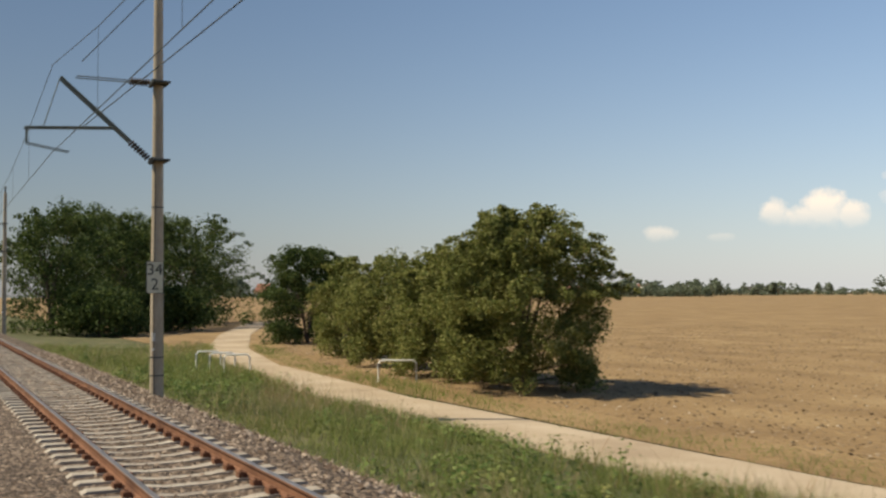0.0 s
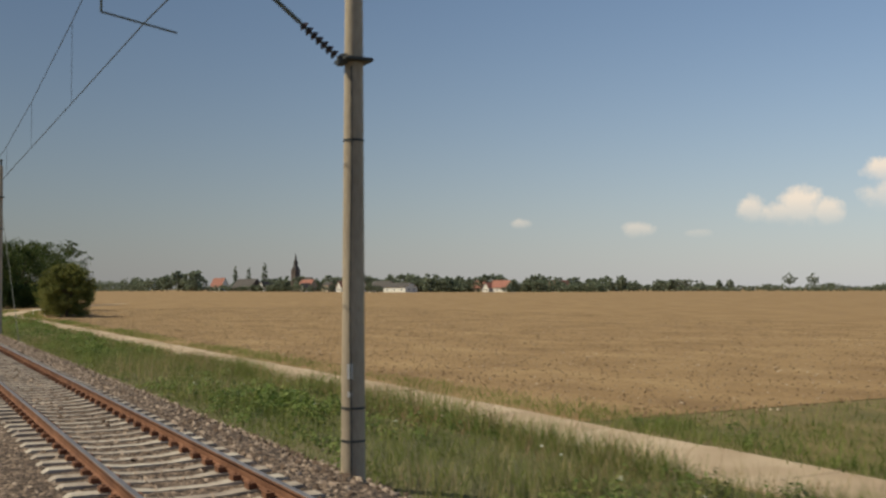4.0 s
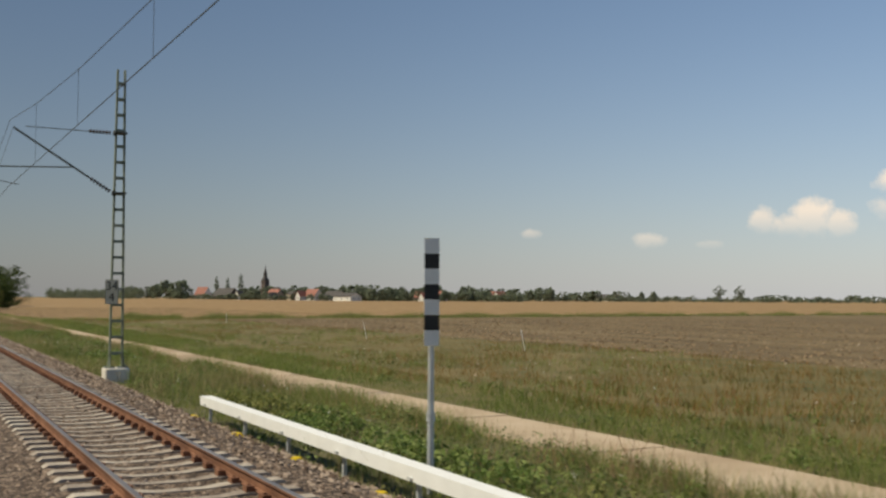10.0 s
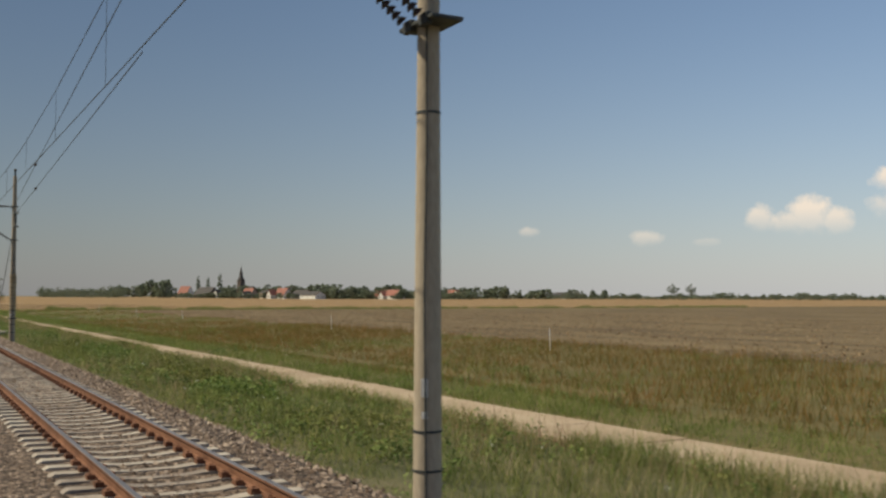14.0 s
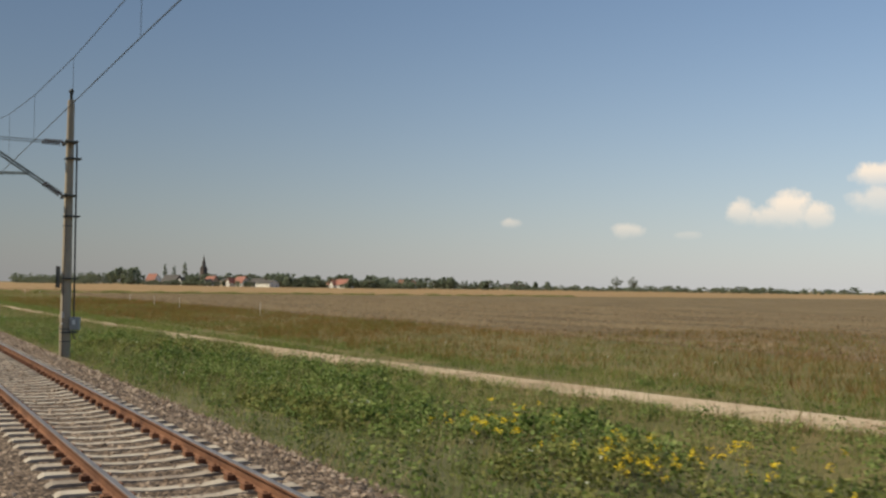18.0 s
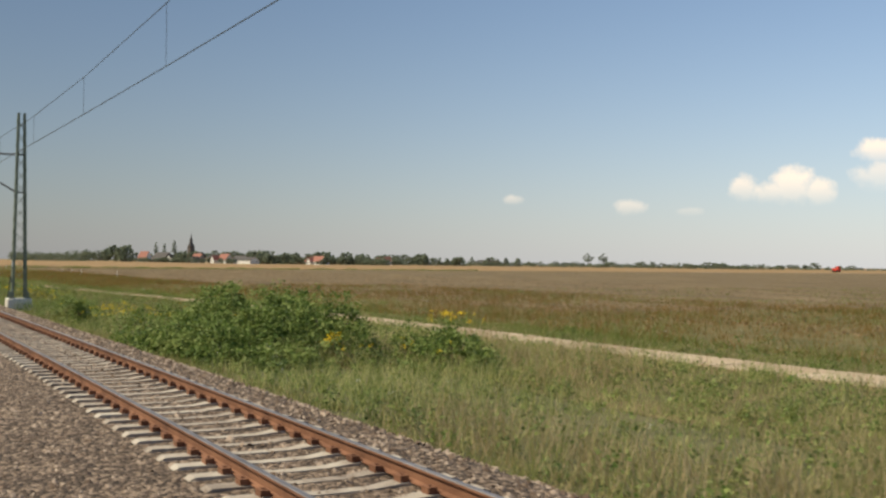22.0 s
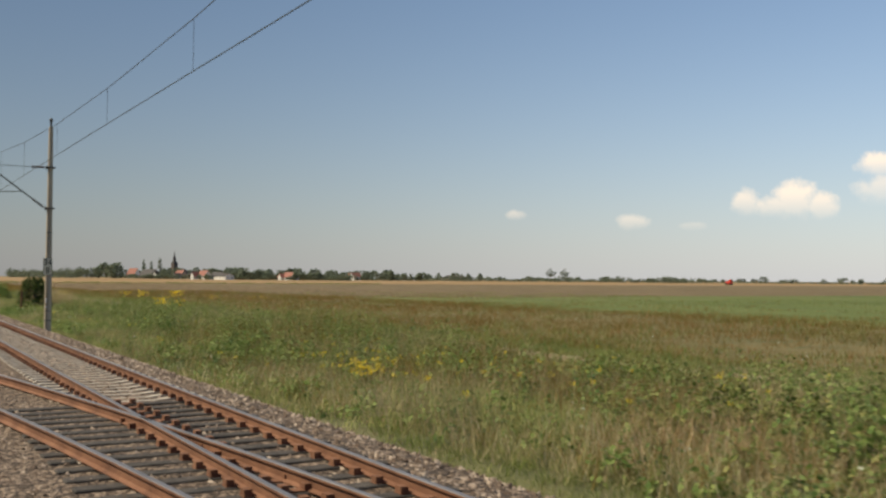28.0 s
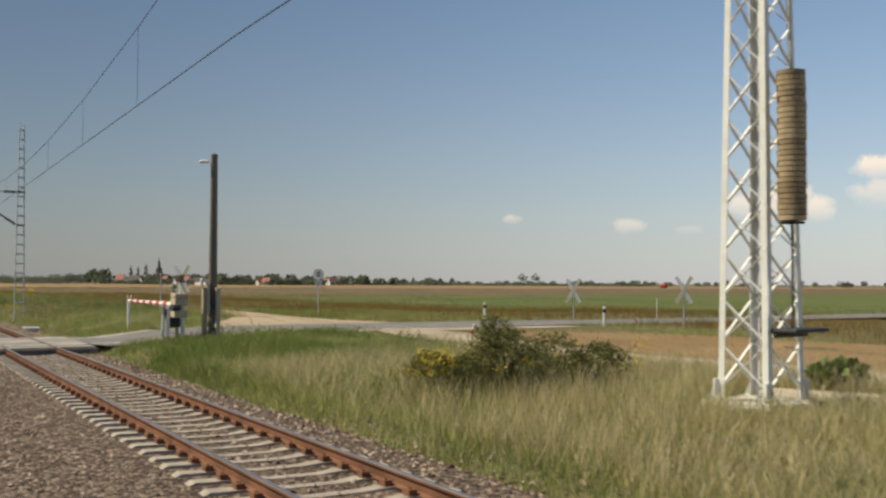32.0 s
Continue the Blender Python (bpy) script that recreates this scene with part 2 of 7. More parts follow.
LEAF_DARK = mat("dark_leaf", [(0.035, 0.055, 0.016), (0.065, 0.095, 0.026), (0.11, 0.135, 0.042)], 0.65, 0.7, 3, per_island=0.5, see=0.3, spec=0.1)
# Greyed and paled: the haze of distance is put into the leaf colour.
LEAF_HAZED = mat("hazed_tree_leaf", [(0.125, 0.158, 0.105), (0.18, 0.207, 0.14), (0.235, 0.255, 0.185)], 0.9, 0.15, 1, per_island=0.3, see=0.35, spec=0.05)
BRAMBLE = mat("bramble_leaf", [(0.09, 0.14, 0.034), (0.164, 0.226, 0.056), (0.262, 0.305, 0.1)], 0.55, 0.5, 4, per_island=0.5, see=0.32, spec=0.1)
# Lit copy of GRASS: the brightness of sunlit blades is put into its colour.
GRASS_LIT = mat("lit_grass_blade", [(0.19, 0.226, 0.064), (0.33, 0.355, 0.115), (0.51, 0.48, 0.22)], 0.7, 0.35, 2, per_island=0.75, see=0.55, spec=0.1)
DOCK = mat("brown_dock_stalk", [(0.22, 0.135, 0.07), (0.34, 0.215, 0.12), (0.46, 0.315, 0.19)], 0.9, 1, 5, per_island=0.5, see=0.4)
NETTLE = mat("nettle_leaf", [(0.055, 0.09, 0.026), (0.108, 0.158, 0.044), (0.18, 0.222, 0.074)], 0.6, 0.5, 4, per_island=0.5, see=0.3, spec=0.1)
CLOD = mat("dry_soil_clod", [(0.09, 0.057, 0.03), (0.165, 0.109, 0.06), (0.27, 0.19, 0.112)], 1.0, 0.8, 12, 0.3, per_island=0.8)
PALE_STONE = mat("pale_field_stone", [(0.22, 0.16, 0.105), (0.31, 0.235, 0.16), (0.42, 0.34, 0.25)], 0.9, 2, 30, 0.2, per_island=0.6)
VERDANT = mat("fresh_grass_blade", [(0.12, 0.165, 0.04), (0.19, 0.235, 0.062), (0.29, 0.3, 0.105)], 0.7, 0.35, 2, per_island=0.4, see=0.5, spec=0.1)
GRASS = mat("green_grass_blade", [(0.13, 0.16, 0.042), (0.2, 0.23, 0.066), (0.3, 0.29, 0.12)], 0.7, 0.35, 2, per_island=0.4, see=0.5, spec=0.1)
TAN_CONC = mat("tan_concrete", [(0.36, 0.30, 0.215), (0.46, 0.385, 0.28), (0.54, 0.46, 0.345)], 0.9, 2, 30, 0.2)
STRAW = mat("pale_straw_blade", [(0.32, 0.28, 0.12), (0.52, 0.43, 0.23), (0.72, 0.59, 0.37)], 0.8, 0.3, 2, per_island=0.8, see=0.45, spec=0.1)
STRAW_RED = mat("reddish_straw_blade", [(0.3, 0.2, 0.1), (0.46, 0.31, 0.17), (0.62, 0.45, 0.27)], 0.85, 0.4, 3, per_island=0.7, see=0.45, spec=0.1)
# Stubble tone paled and greyed so that its colour carries the distance haze.
FAR_HAZED = mat("hazed_far_field", [(0.2, 0.16, 0.12), (0.27, 0.222, 0.172), (0.34, 0.285, 0.225)], 1.0, 0.05, 1.5, stretch=(0.3, 1.5, 1))
PATH_DIRT = mat("pale_path_dirt", [(0.25, 0.2, 0.145), (0.36, 0.29, 0.215), (0.46, 0.38, 0.29)], 1.0, 0.6, 14, 0.5)
SHOULDER = mat("reddish_grit", [(0.2, 0.145, 0.11), (0.3, 0.225, 0.175), (0.4, 0.315, 0.25)], 1.0, 1.2, 40, 0.4)
DRY = mat("dry_grass_blade", [(0.25, 0.21, 0.09), (0.37, 0.29, 0.15), (0.5, 0.39, 0.24)], 0.8, 0.3, 2, per_island=0.5, see=0.42, spec=0.1)
RED_GRASS = mat("reddish_seed_grass", [(0.12, 0.12, 0.03), (0.21, 0.136, 0.04), (0.31, 0.165, 0.06)], 0.8, 0.16, 1.5, per_island=0.5, see=0.42, spec=0.1)
PLASTER = mat("house_plaster", [(0.62, 0.60, 0.55), (0.74, 0.72, 0.67)], 0.9, 0.5, 8)
PLASTER_TAN = mat("tan_house_plaster", [(0.34, 0.28, 0.21), (0.45, 0.38, 0.29)], 0.9, 0.5, 8)
ROOF_RED = mat("red_roof_tile", [(0.2, 0.085, 0.062), (0.27, 0.115, 0.085), (0.33, 0.15, 0.115)], 0.85, 0.6, 6, 0.3)
ROOF_DARK = mat("dark_roof_tile", [(0.045, 0.04, 0.038), (0.09, 0.08, 0.075)], 0.85, 0.6, 6, 0.3)
CHURCH_BRICK = mat("dark_church_brick", [(0.09, 0.07, 0.062), (0.15, 0.115, 0.098)], 0.9, 0.6, 5, 0.2)
PANE = mat("dark_window_pane", [(0.02, 0.025, 0.03), (0.05, 0.055, 0.06)], 0.15, 2, 10, spec=0.5)


# ---- mesh helpers ----
class Build:
    """Collects vertices and faces of one mesh; faces can carry a second material."""

    def __init__(self):
        self.v, self.f, self.m = [], [], []

    def add(self, verts, faces, slot=0):
        n = len(self.v)
        self.v += [tuple(p) for p in verts]
        self.f += [tuple(i + n for i in f) for f in faces]
        self.m += [slot] * len(faces)
        return self

    def box(self, c, s, turn=None, slot=0, bevel=0.0):
        x, y, z = (k / 2 for k in s)
        if bevel:
            b = min(bevel, x * 0.9, y * 0.9, z * 0.9)
            ring = []
            for zz, ins in ((-z, b), (-z + b, 0), (z - b, 0), (z, b)):
                X, Y = x - ins, y - ins
                k = b if ins == 0 else b * 0.5
                ring.append([(-X + k, -Y, zz), (X - k, -Y, zz), (X, -Y + k, zz), (X, Y - k, zz), (X - k, Y, zz), (-X + k, Y, zz), (-X, Y - k, zz), (-X, -Y + k, zz)])
            vs = [p for r in ring for p in r]
            fs = [tuple(range(7, -1, -1)), tuple(range(24, 32))]
            fs += [(r * 8 + i, r * 8 + (i + 1) % 8, r * 8 + 8 + (i + 1) % 8, r * 8 + 8 + i) for r in range(3) for i in range(8)]
        else:
            vs = [(-x, -y, -z), (x, -y, -z), (x, y, -z), (-x, y, -z), (-x, -y, z), (x, -y, z), (x, y, z), (-x, y, z)]
            fs = [(0, 3, 2, 1), (4, 5, 6, 7), (0, 1, 5, 4), (1, 2, 6, 5), (2, 3, 7, 6), (3, 0, 4, 7)]
        c = Vector(c)
        vs = [(turn @ Vector(p) if turn else Vector(p)) + c for p in vs]
        return self.add(vs, fs, slot)

    def tube(self, a, b, r0, r1=None, n=10, slot=0, caps=True):
        a, b = Vector(a), Vector(b)
        r1 = r0 if r1 is None else r1
        q = (b - a).to_track_quat("Z", "Y").to_matrix()
        vs = []
        for p, r in ((a, r0), (b, r1)):
            vs += [p + q @ Vector((r * math.cos(2 * math.pi * i / n), r * math.sin(2 * math.pi * i / n), 0)) for i in range(n)]
        fs = [(i, (i + 1) % n, n + (i + 1) % n, n + i) for i in range(n)]
        if caps:
            fs += [tuple(range(n - 1, -1, -1)), tuple(range(n, 2 * n))]
        return self.add(vs, fs, slot)

    def pipe(self, pts, r, n=8, slot=0):
        """One bent tube through pts."""
        pts = [Vector(q) for q in pts]
        vs = []
        for i, q in enumerate(pts):
            d = (pts[min(i + 1, len(pts) - 1)] - pts[max(i - 1, 0)]).normalized()
            m = d.to_track_quat("Z", "Y").to_matrix()
            vs += [q + m @ Vector((r * math.cos(2 * math.pi * k / n), r * math.sin(2 * math.pi * k / n), 0)) for k in range(n)]
        fs = [(i * n + k, i * n + (k + 1) % n, i * n + n + (k + 1) % n, i * n + n + k) for i in range(len(pts) - 1) for k in range(n)]
        fs += [tuple(range(n - 1, -1, -1)), tuple(range((len(pts) - 1) * n, len(pts) * n))]
        return self.add(vs, fs, slot)

    def lathe(self, profile, n=16, at=(0, 0, 0), slot=0):
        at = Vector(at)
        vs = [at + Vector((r * math.cos(2 * math.pi * i / n), r * math.sin(2 * math.pi * i / n), z)) for r, z in profile for i in range(n)]
        k = len(profile)
        fs = [(j * n + i, j * n + (i + 1) % n, j * n + n + (i + 1) % n, j * n + n + i) for j in range(k - 1) for i in range(n)]
        fs += [tuple(range(n - 1, -1, -1)), tuple(range((k - 1) * n, k * n))]
        return self.add(vs, fs, slot)

    def beam(self, a, b, w, d, slot=0):
        """A square bar from a to b."""
        a, b = Vector(a), Vector(b)
        q = (b - a).to_track_quat("Z", "Y").to_matrix()
        return self.box((a + b) / 2, (w, d, (b - a).length), q, slot)

    def angle(self, a, b, w, t, sx, sy, slot=0):
        """An upright L section from a to b whose legs point to sx and sy."""
        a, b = Vector(a), Vector(b)
        sec = [(0, 0), (w * sx, 0), (w * sx, t * sy), (t * sx, t * sy), (t * sx, w * sy), (0, w * sy)]
        vs = [p + Vector((u, v, 0)) for p in (a, b) for u, v in sec]
        fs = [tuple(range(6)), tuple(range(11, 5, -1))] + [(i, (i + 1) % 6, 6 + (i + 1) % 6, 6 + i) for i in range(6)]
        return self.add(vs, fs, slot)

    def mesh(self, name, *mats, smooth=False):
        me = bpy.data.meshes.new(name)
        me.from_pydata(self.v, [], self.f)
        for m in mats:
            me.materials.append(m)
        if len(mats) > 1:
            me.polygons.foreach_set("material_index", self.m)
        me.validate()
        me.update()
        bm = bmesh.new()
        bm.from_mesh(me)
        bmesh.ops.recalc_face_normals(bm, faces=bm.faces)
        bm.to_mesh(me)
        bm.free()
        if smooth:
            me.shade_smooth()
            me.set_sharp_from_angle(angle=radians(40))
        return me


def part(name, b, material, parent, label="", smooth=False):
    mats = material if isinstance(material, tuple) else (material,)
    ob = new(name, b.mesh(name, *mats, smooth=smooth) if isinstance(b, Build) else b)
    ob.parent = parent
    return tagged(ob, label)


def thing(name, at, label, category, group="", turn=0):
    ob = new(name)
    ob.empty_display_size = 0.2
    ob.matrix_world = pose(*at, 0, 0, turn)
    return tagged(ob, label, category, group)


def raw(name, verts, faces, material, smooth=False):
    """A mesh from arrays: verts (n, 3), faces (m, 3 or 4)."""
    me = bpy.data.meshes.new(name)
    verts, faces = np.asarray(verts, np.float32), np.asarray(faces, np.int32)
    k = faces.shape[1]
    me.vertices.add(len(verts))
    me.vertices.foreach_set("co", verts.ravel())
    me.loops.add(faces.size)
    me.loops.foreach_set("vertex_index", faces.ravel())
    me.polygons.add(len(faces))
    me.polygons.foreach_set("loop_start", np.arange(0, faces.size, k, dtype=np.int32))
    me.polygons.foreach_set("loop_total", np.full(len(faces), k, np.int32))
    me.materials.append(material)
    me.update(calc_edges=True)
    if smooth:
        me.shade_smooth()
    return me


# ---- the lie of the land ----
def ease(u):
    u = np.clip(u, 0, 1)
    return u * u * (3 - 2 * u)


def track_y(x):
    """Middle of the neighbouring track."""
    x = np.asarray(x, float)
    return 3.03 + 1.18 * ease((x - 349) / 82) + 0.2 * ease((x - 500) / 55)


def ground_z(x, y):
    x, y = np.asarray(x, float), np.asarray(y, float)
    d = y - track_y(x)
    z = np.interp(d, [-30, -9, 1.75, 2.5, 5.5, 9.0, 40], [-0.9, -0.24, -0.24, -0.52, -0.80, -0.9, -0.9])
    # the ground comes up to the level crossing
    w = ease((x - 497) / 36) * (1 - 0.17 * ease((x - 561) / 12)) * (1 - ease((x - 700) / 150))
    up = np.interp(d, [2.3, 2.6, 4.0, 5.0, 9.0, 22.0, 60.0, 130.0], [-0.40, -0.10, 0.03, 0.14, 0.24, 0.2, -0.3, -0.9])
    return np.where(d > 2.3, z * (1 - w) + up * w, z)


def road_y(x):
    xs = [-140, -120, -99, -75, -55, -42, -27, -12, 0, 58, 109, 183, 229, 261, 292, 319, 338, 355, 384, 432, 485, 512, 538]
    ys = [52, 41, 30.0, 21.3, 15.2, 12.6, 11.45, 11.65, 11.8, 12.4, 12.15, 12.35, 12.7, 13.0, 13.9, 15.5, 17.6, 20.0, 22.3, 23.2, 22.8, 20.9, 18.7]
    return np.interp(x, xs, ys)


def grid_sheet(name, xs, ys, zf, material):
    X, Y = np.meshgrid(xs, ys, indexing="ij")
    V = np.stack([X, Y, zf(X, Y)], -1).reshape(-1, 3)
    n = len(ys)
    i, j = np.meshgrid(np.arange(len(xs) - 1), np.arange(n - 1), indexing="ij")
    a = (i * n + j).ravel()
    return new(name, raw(name, V, np.stack([a, a + n, a + n + 1, a + 1], 1), material, True))


far_x = np.concatenate([[-4800, -3000, -1800, -1000, -500, -250], np.arange(-140, 760, 4.0), [860, 1000, 1500, 2500, 4800]])
far_y = np.concatenate([[-4800, -2500, -1200, -500, -150, -60, -30, -12], np.arange(-6, 4.6, 0.5), np.arange(4.6, 8.0, 0.1), np.arange(8, 12, 0.5), np.arange(12, 60, 2.0), [70, 90, 130, 200, 350, 600, 1000, 1800, 3000, 4800]])
ground = tagged(grid_sheet("ground", far_x, far_y, lambda X, Y: ground_z(X, Y) - 0.01, SOIL), "dark soil and low growth of the railway verge", "ground", kind="structure")


def lifted(h):
    return lambda X, Y: ground_z(X, Y) + h


def field(name, x0, x1, y0, y1, material, label, h, nx=60, ny=24):
    xs = np.linspace(x0, x1, nx)
    ys = y0 + (y1 - y0) * np.linspace(0, 1, ny) ** 2.5
    return tagged(grid_sheet(name, xs, ys, lifted(h), material), label, "field", kind="structure")


field("field_stubble", -2600, 69, 13.0, 2800, STUBBLE, "tan harvested stubble field of bare dry soil", 0.03, 160, 40)
field("field_ploughed", 76, 380, 37, 1500, PLOUGH, "brown ploughed field with dry clods", 0.03)
field("field_rough", 69, 640, 13.4, 64, ROUGH_GRASS, "rough grassland of tall reddish grass", 0.015, 120, 20)
field("field_green", 383, 1000, 58, 330, CROP, "green crop field", 0.04)
field("field_beyond", 69, 2500, 330, 2600, FAR_HAZED, "tan stubble field far off", 0.02)

# ---- track: ballast, rails, sleepers ----
TRACK_X0, TRACK_X1 = -110.0, 610.0
bx = np.arange(TRACK_X0 - 400, TRACK_X1 + 60, 2.5)
prof = [(-11.0, -0.26), (-2.0, -0.205), (-0.85, -0.195), (0, -0.215), (0.85, -0.195), (1.85, -0.205), (2.1, -0.27), (2.65, -0.52)]
V = np.array([[(x, float(track_y(x)) + d, z) for d, z in prof] for x in bx]).reshape(-1, 3)
k = len(prof)
ii, jj = np.meshgrid(np.arange(len(bx) - 1), np.arange(k - 1), indexing="ij")
a = (ii * k + jj).ravel()
ballast = tagged(new("ballast_bed", raw("ballast_bed", V, np.stack([a, a + k, a + k + 1, a + 1], 1), BALLAST)), "brown stone ballast bed of the railway line", "ballast", kind="structure")

RAIL_SEC = [(-0.0625, -0.172), (0.0625, -0.172), (0.0625, -0.160), (0.010, -0.140), (0.008, -0.048), (0.035, -0.036), (0.036, -0.010), (0.028, 0.0), (-0.028, 0.0), (-0.036, -0.010), (-0.035, -0.036), (-0.008, -0.048), (-0.010, -0.140), (-0.0625, -0.160)]


track = tagged(thing("railway_track", (0, 0, 0), "railway track of concrete and tarred wooden sleepers in ballast", "railway track"), kind="structure")


def rail_along(name, x0, x1, yf, label=""):
    b = Build()
    xs = np.arange(x0, x1 + 0.01, 2.5)
    n = len(RAIL_SEC)
    vs = [(x, float(yf(x)) + u, w) for x in xs for u, w in RAIL_SEC]
    for i in range(len(xs) - 1):
        for j in range(n):
            b.f.append((i * n + j, (i + 1) * n + j, (i + 1) * n + (j + 1) % n, i * n + (j + 1) % n))
            b.m.append(1 if j in (6, 7, 8) else 0)
    b.v = vs
    ob = new(name, b.mesh(name, RUST, RAIL_TOP))
    ob.parent = track
    return tagged(ob, label)


rail_along("rail", TRACK_X0 - 300, TRACK_X1, lambda x: track_y(x) - 0.7535, "rusty steel rail with a worn shiny head")
rail_along("rail", TRACK_X0 - 300, TRACK_X1, lambda x: track_y(x) + 0.7535, "rusty steel rail with a worn shiny head")

# the turnout's rails leave towards the camera's own track
for s in (-0.7535, 0.7535):
    rail_along("turnout_rail", 478, 535.5, lambda x, s=s: track_y(x) + s - (536 - min(x, 536)) ** 2 / 380, "rail of the turnout bending away")

# concrete sleepers: raised ends, hollowed middle
sl = Build()
secs = [(-1.30, -0.205, 0.12), (-1.22, -0.160, 0.145), (-0.55, -0.172, 0.145), (-0.30, -0.200, 0.11), (0.30, -0.200, 0.11), (0.55, -0.172, 0.145), (1.22, -0.160, 0.145), (1.30, -0.205, 0.12)]
for y, z, w in secs:
    sl.v += [(-w, y, -0.34), (w, y, -0.34), (w * 0.8, y, z), (-w * 0.8, y, z)]
for i in range(len(secs) - 1):
    for j in range(4):
        sl.f.append((i * 4 + j, i * 4 + (j + 1) % 4, i * 4 + 4 + (j + 1) % 4, i * 4 + 4 + j))
        sl.m.append(0)
sl.f += [(3, 2, 1, 0), (28, 29, 30, 31)]
sl.m += [0, 0]
for side in (-1, 1):
    for k2 in (-0.12, 0.12):
        sl.box((0, side * 0.7535 + k2, -0.138), (0.15, 0.10, 0.075), slot=1)
        sl.tube((0, side * 0.7535 + k2, -0.13), (0, side * 0.7535 + k2, -0.085), 0.022, n=6, slot=1)
sleeper_mesh = sl.mesh("sleeper", CONC_SLEEPER, RUST)
WOOD_X = (508.5, 541.7)
wb = Build()
wb.box((0, -0.55, -0.25), (0.25, 3.7, 0.15), bevel=0.015)
for side in (-0.7535, -0.35, 0.7535):
    wb.box((0, side, -0.165), (0.16, 0.36, 0.016), slot=1)
    for k2 in (-0.13, 0.13):
        wb.box((0, side + k2, -0.13), (0.13, 0.09, 0.075), slot=1)
wood_mesh = wb.mesh("wooden_sleeper", WOOD_SLEEPER, RUST)
joined_v, joined_f = [], []
sv = np.array([v.co[:] for v in sleeper_mesh.vertices])
rng = np.random.default_rng(5)
x = -60.0
while x < TRACK_X1:
    yaw = math.atan2(float(track_y(x + 1) - track_y(x - 1)), 2)
    m = pose(x, float(track_y(x)), rng.uniform(-0.004, 0.004), 0, 0, math.degrees(yaw) + rng.uniform(-0.6, 0.6))
    wooden = WOOD_X[0] < x < WOOD_X[1]
    if 552.0 < x < 559.2:
        x += 0.6
        continue
    if x > 423:
        ob = new("sleeper", wood_mesh if wooden else sleeper_mesh)
        ob.parent, ob.matrix_local = track, m
    else:
        joined_v.append((x, m))
    x += 0.6
tri = [tuple(p.vertices) for p in sleeper_mesh.polygons]
me = bpy.data.meshes.new("joined_sleeper")
nv = len(sv)
VV = np.concatenate([sv @ np.array(m.to_3x3()).T + np.array(m.translation) for _, m in joined_v])
me.from_pydata(VV.tolist(), [], [tuple(i + n0 * nv for i in f) for n0 in range(len(joined_v)) for f in tri])
me.materials.append(CONC_SLEEPER)
me.materials.append(RUST)
me.polygons.foreach_set("material_index", np.tile([p.material_index for p in sleeper_mesh.polygons], len(joined_v)))
row = new("joined_sleeper", me)
row.parent = track
tagged(row, kind="stuff")


# ---- catenary masts ----
def text_mesh(word, size, material):
    cu = bpy.data.curves.new("figure", "FONT")
    cu.body, cu.size, cu.align_x, cu.align_y, cu.extrude = word, size, "CENTER", "CENTER", 0.002
    ob = new("figure", cu)
    bpy.context.view_layer.update()
    me = bpy.data.meshes.new_from_object(ob)
    bpy.data.objects.remove(ob)
    me.materials.clear()
    me.materials.append(material)
    return me


def gz(x, y):
    return float(ground_z(x, y))


def hecto_board(mast, top, bottom, z, off, yaw=-120):
    """Kilometre board on a mast; its face looks back along the line."""
    w, h = 0.41, 0.76
    b = Build()
    b.box((0, 0, 0), (w, 0.012, h), bevel=0.006)
    plate = part("kilometre_board", b, SIGN_FACE, mast, "pale enamel kilometre board with black figures")
    plate.matrix_local = pose(*off, z, 0, 0, yaw + 180)
    rim = Build()
    for sx in (-1, 1):
        rim.box((sx * (w / 2 - 0.006), -0.004, 0), (0.012, 0.016, h), bevel=0.002)
        rim.box((0, -0.004, sx * (h / 2 - 0.006)), (w, 0.0158, 0.012), bevel=0.002)
    part("rim", rim, SIGN_BLACK, plate)
    for word, dz in ((top, 0.175), (bottom, -0.175)):
        f = new("figure", text_mesh(word, 0.385, SIGN_BLACK))
        f.parent, f.matrix_local = plate, pose(0, -0.010, dz, 90, 0, 0)
    strap = Build()
    strap.box((0, 0.06, 0.0), (0.05, 0.12, 0.6), bevel=0.01)
    part("bracket", strap, DARK_STEEL, plate)


def insulator(b, a, c, slot=1, rad=0.075):
    a, c = Vector(a), Vector(c)
    n = 7
    for i in range(n):
        p, q = a.lerp(c, i / n), a.lerp(c, (i + 0.55) / n)
        b.tube(p, q, rad, rad * 0.55, 8, slot)
    b.tube(a, c, 0.022, n=6, slot=0)


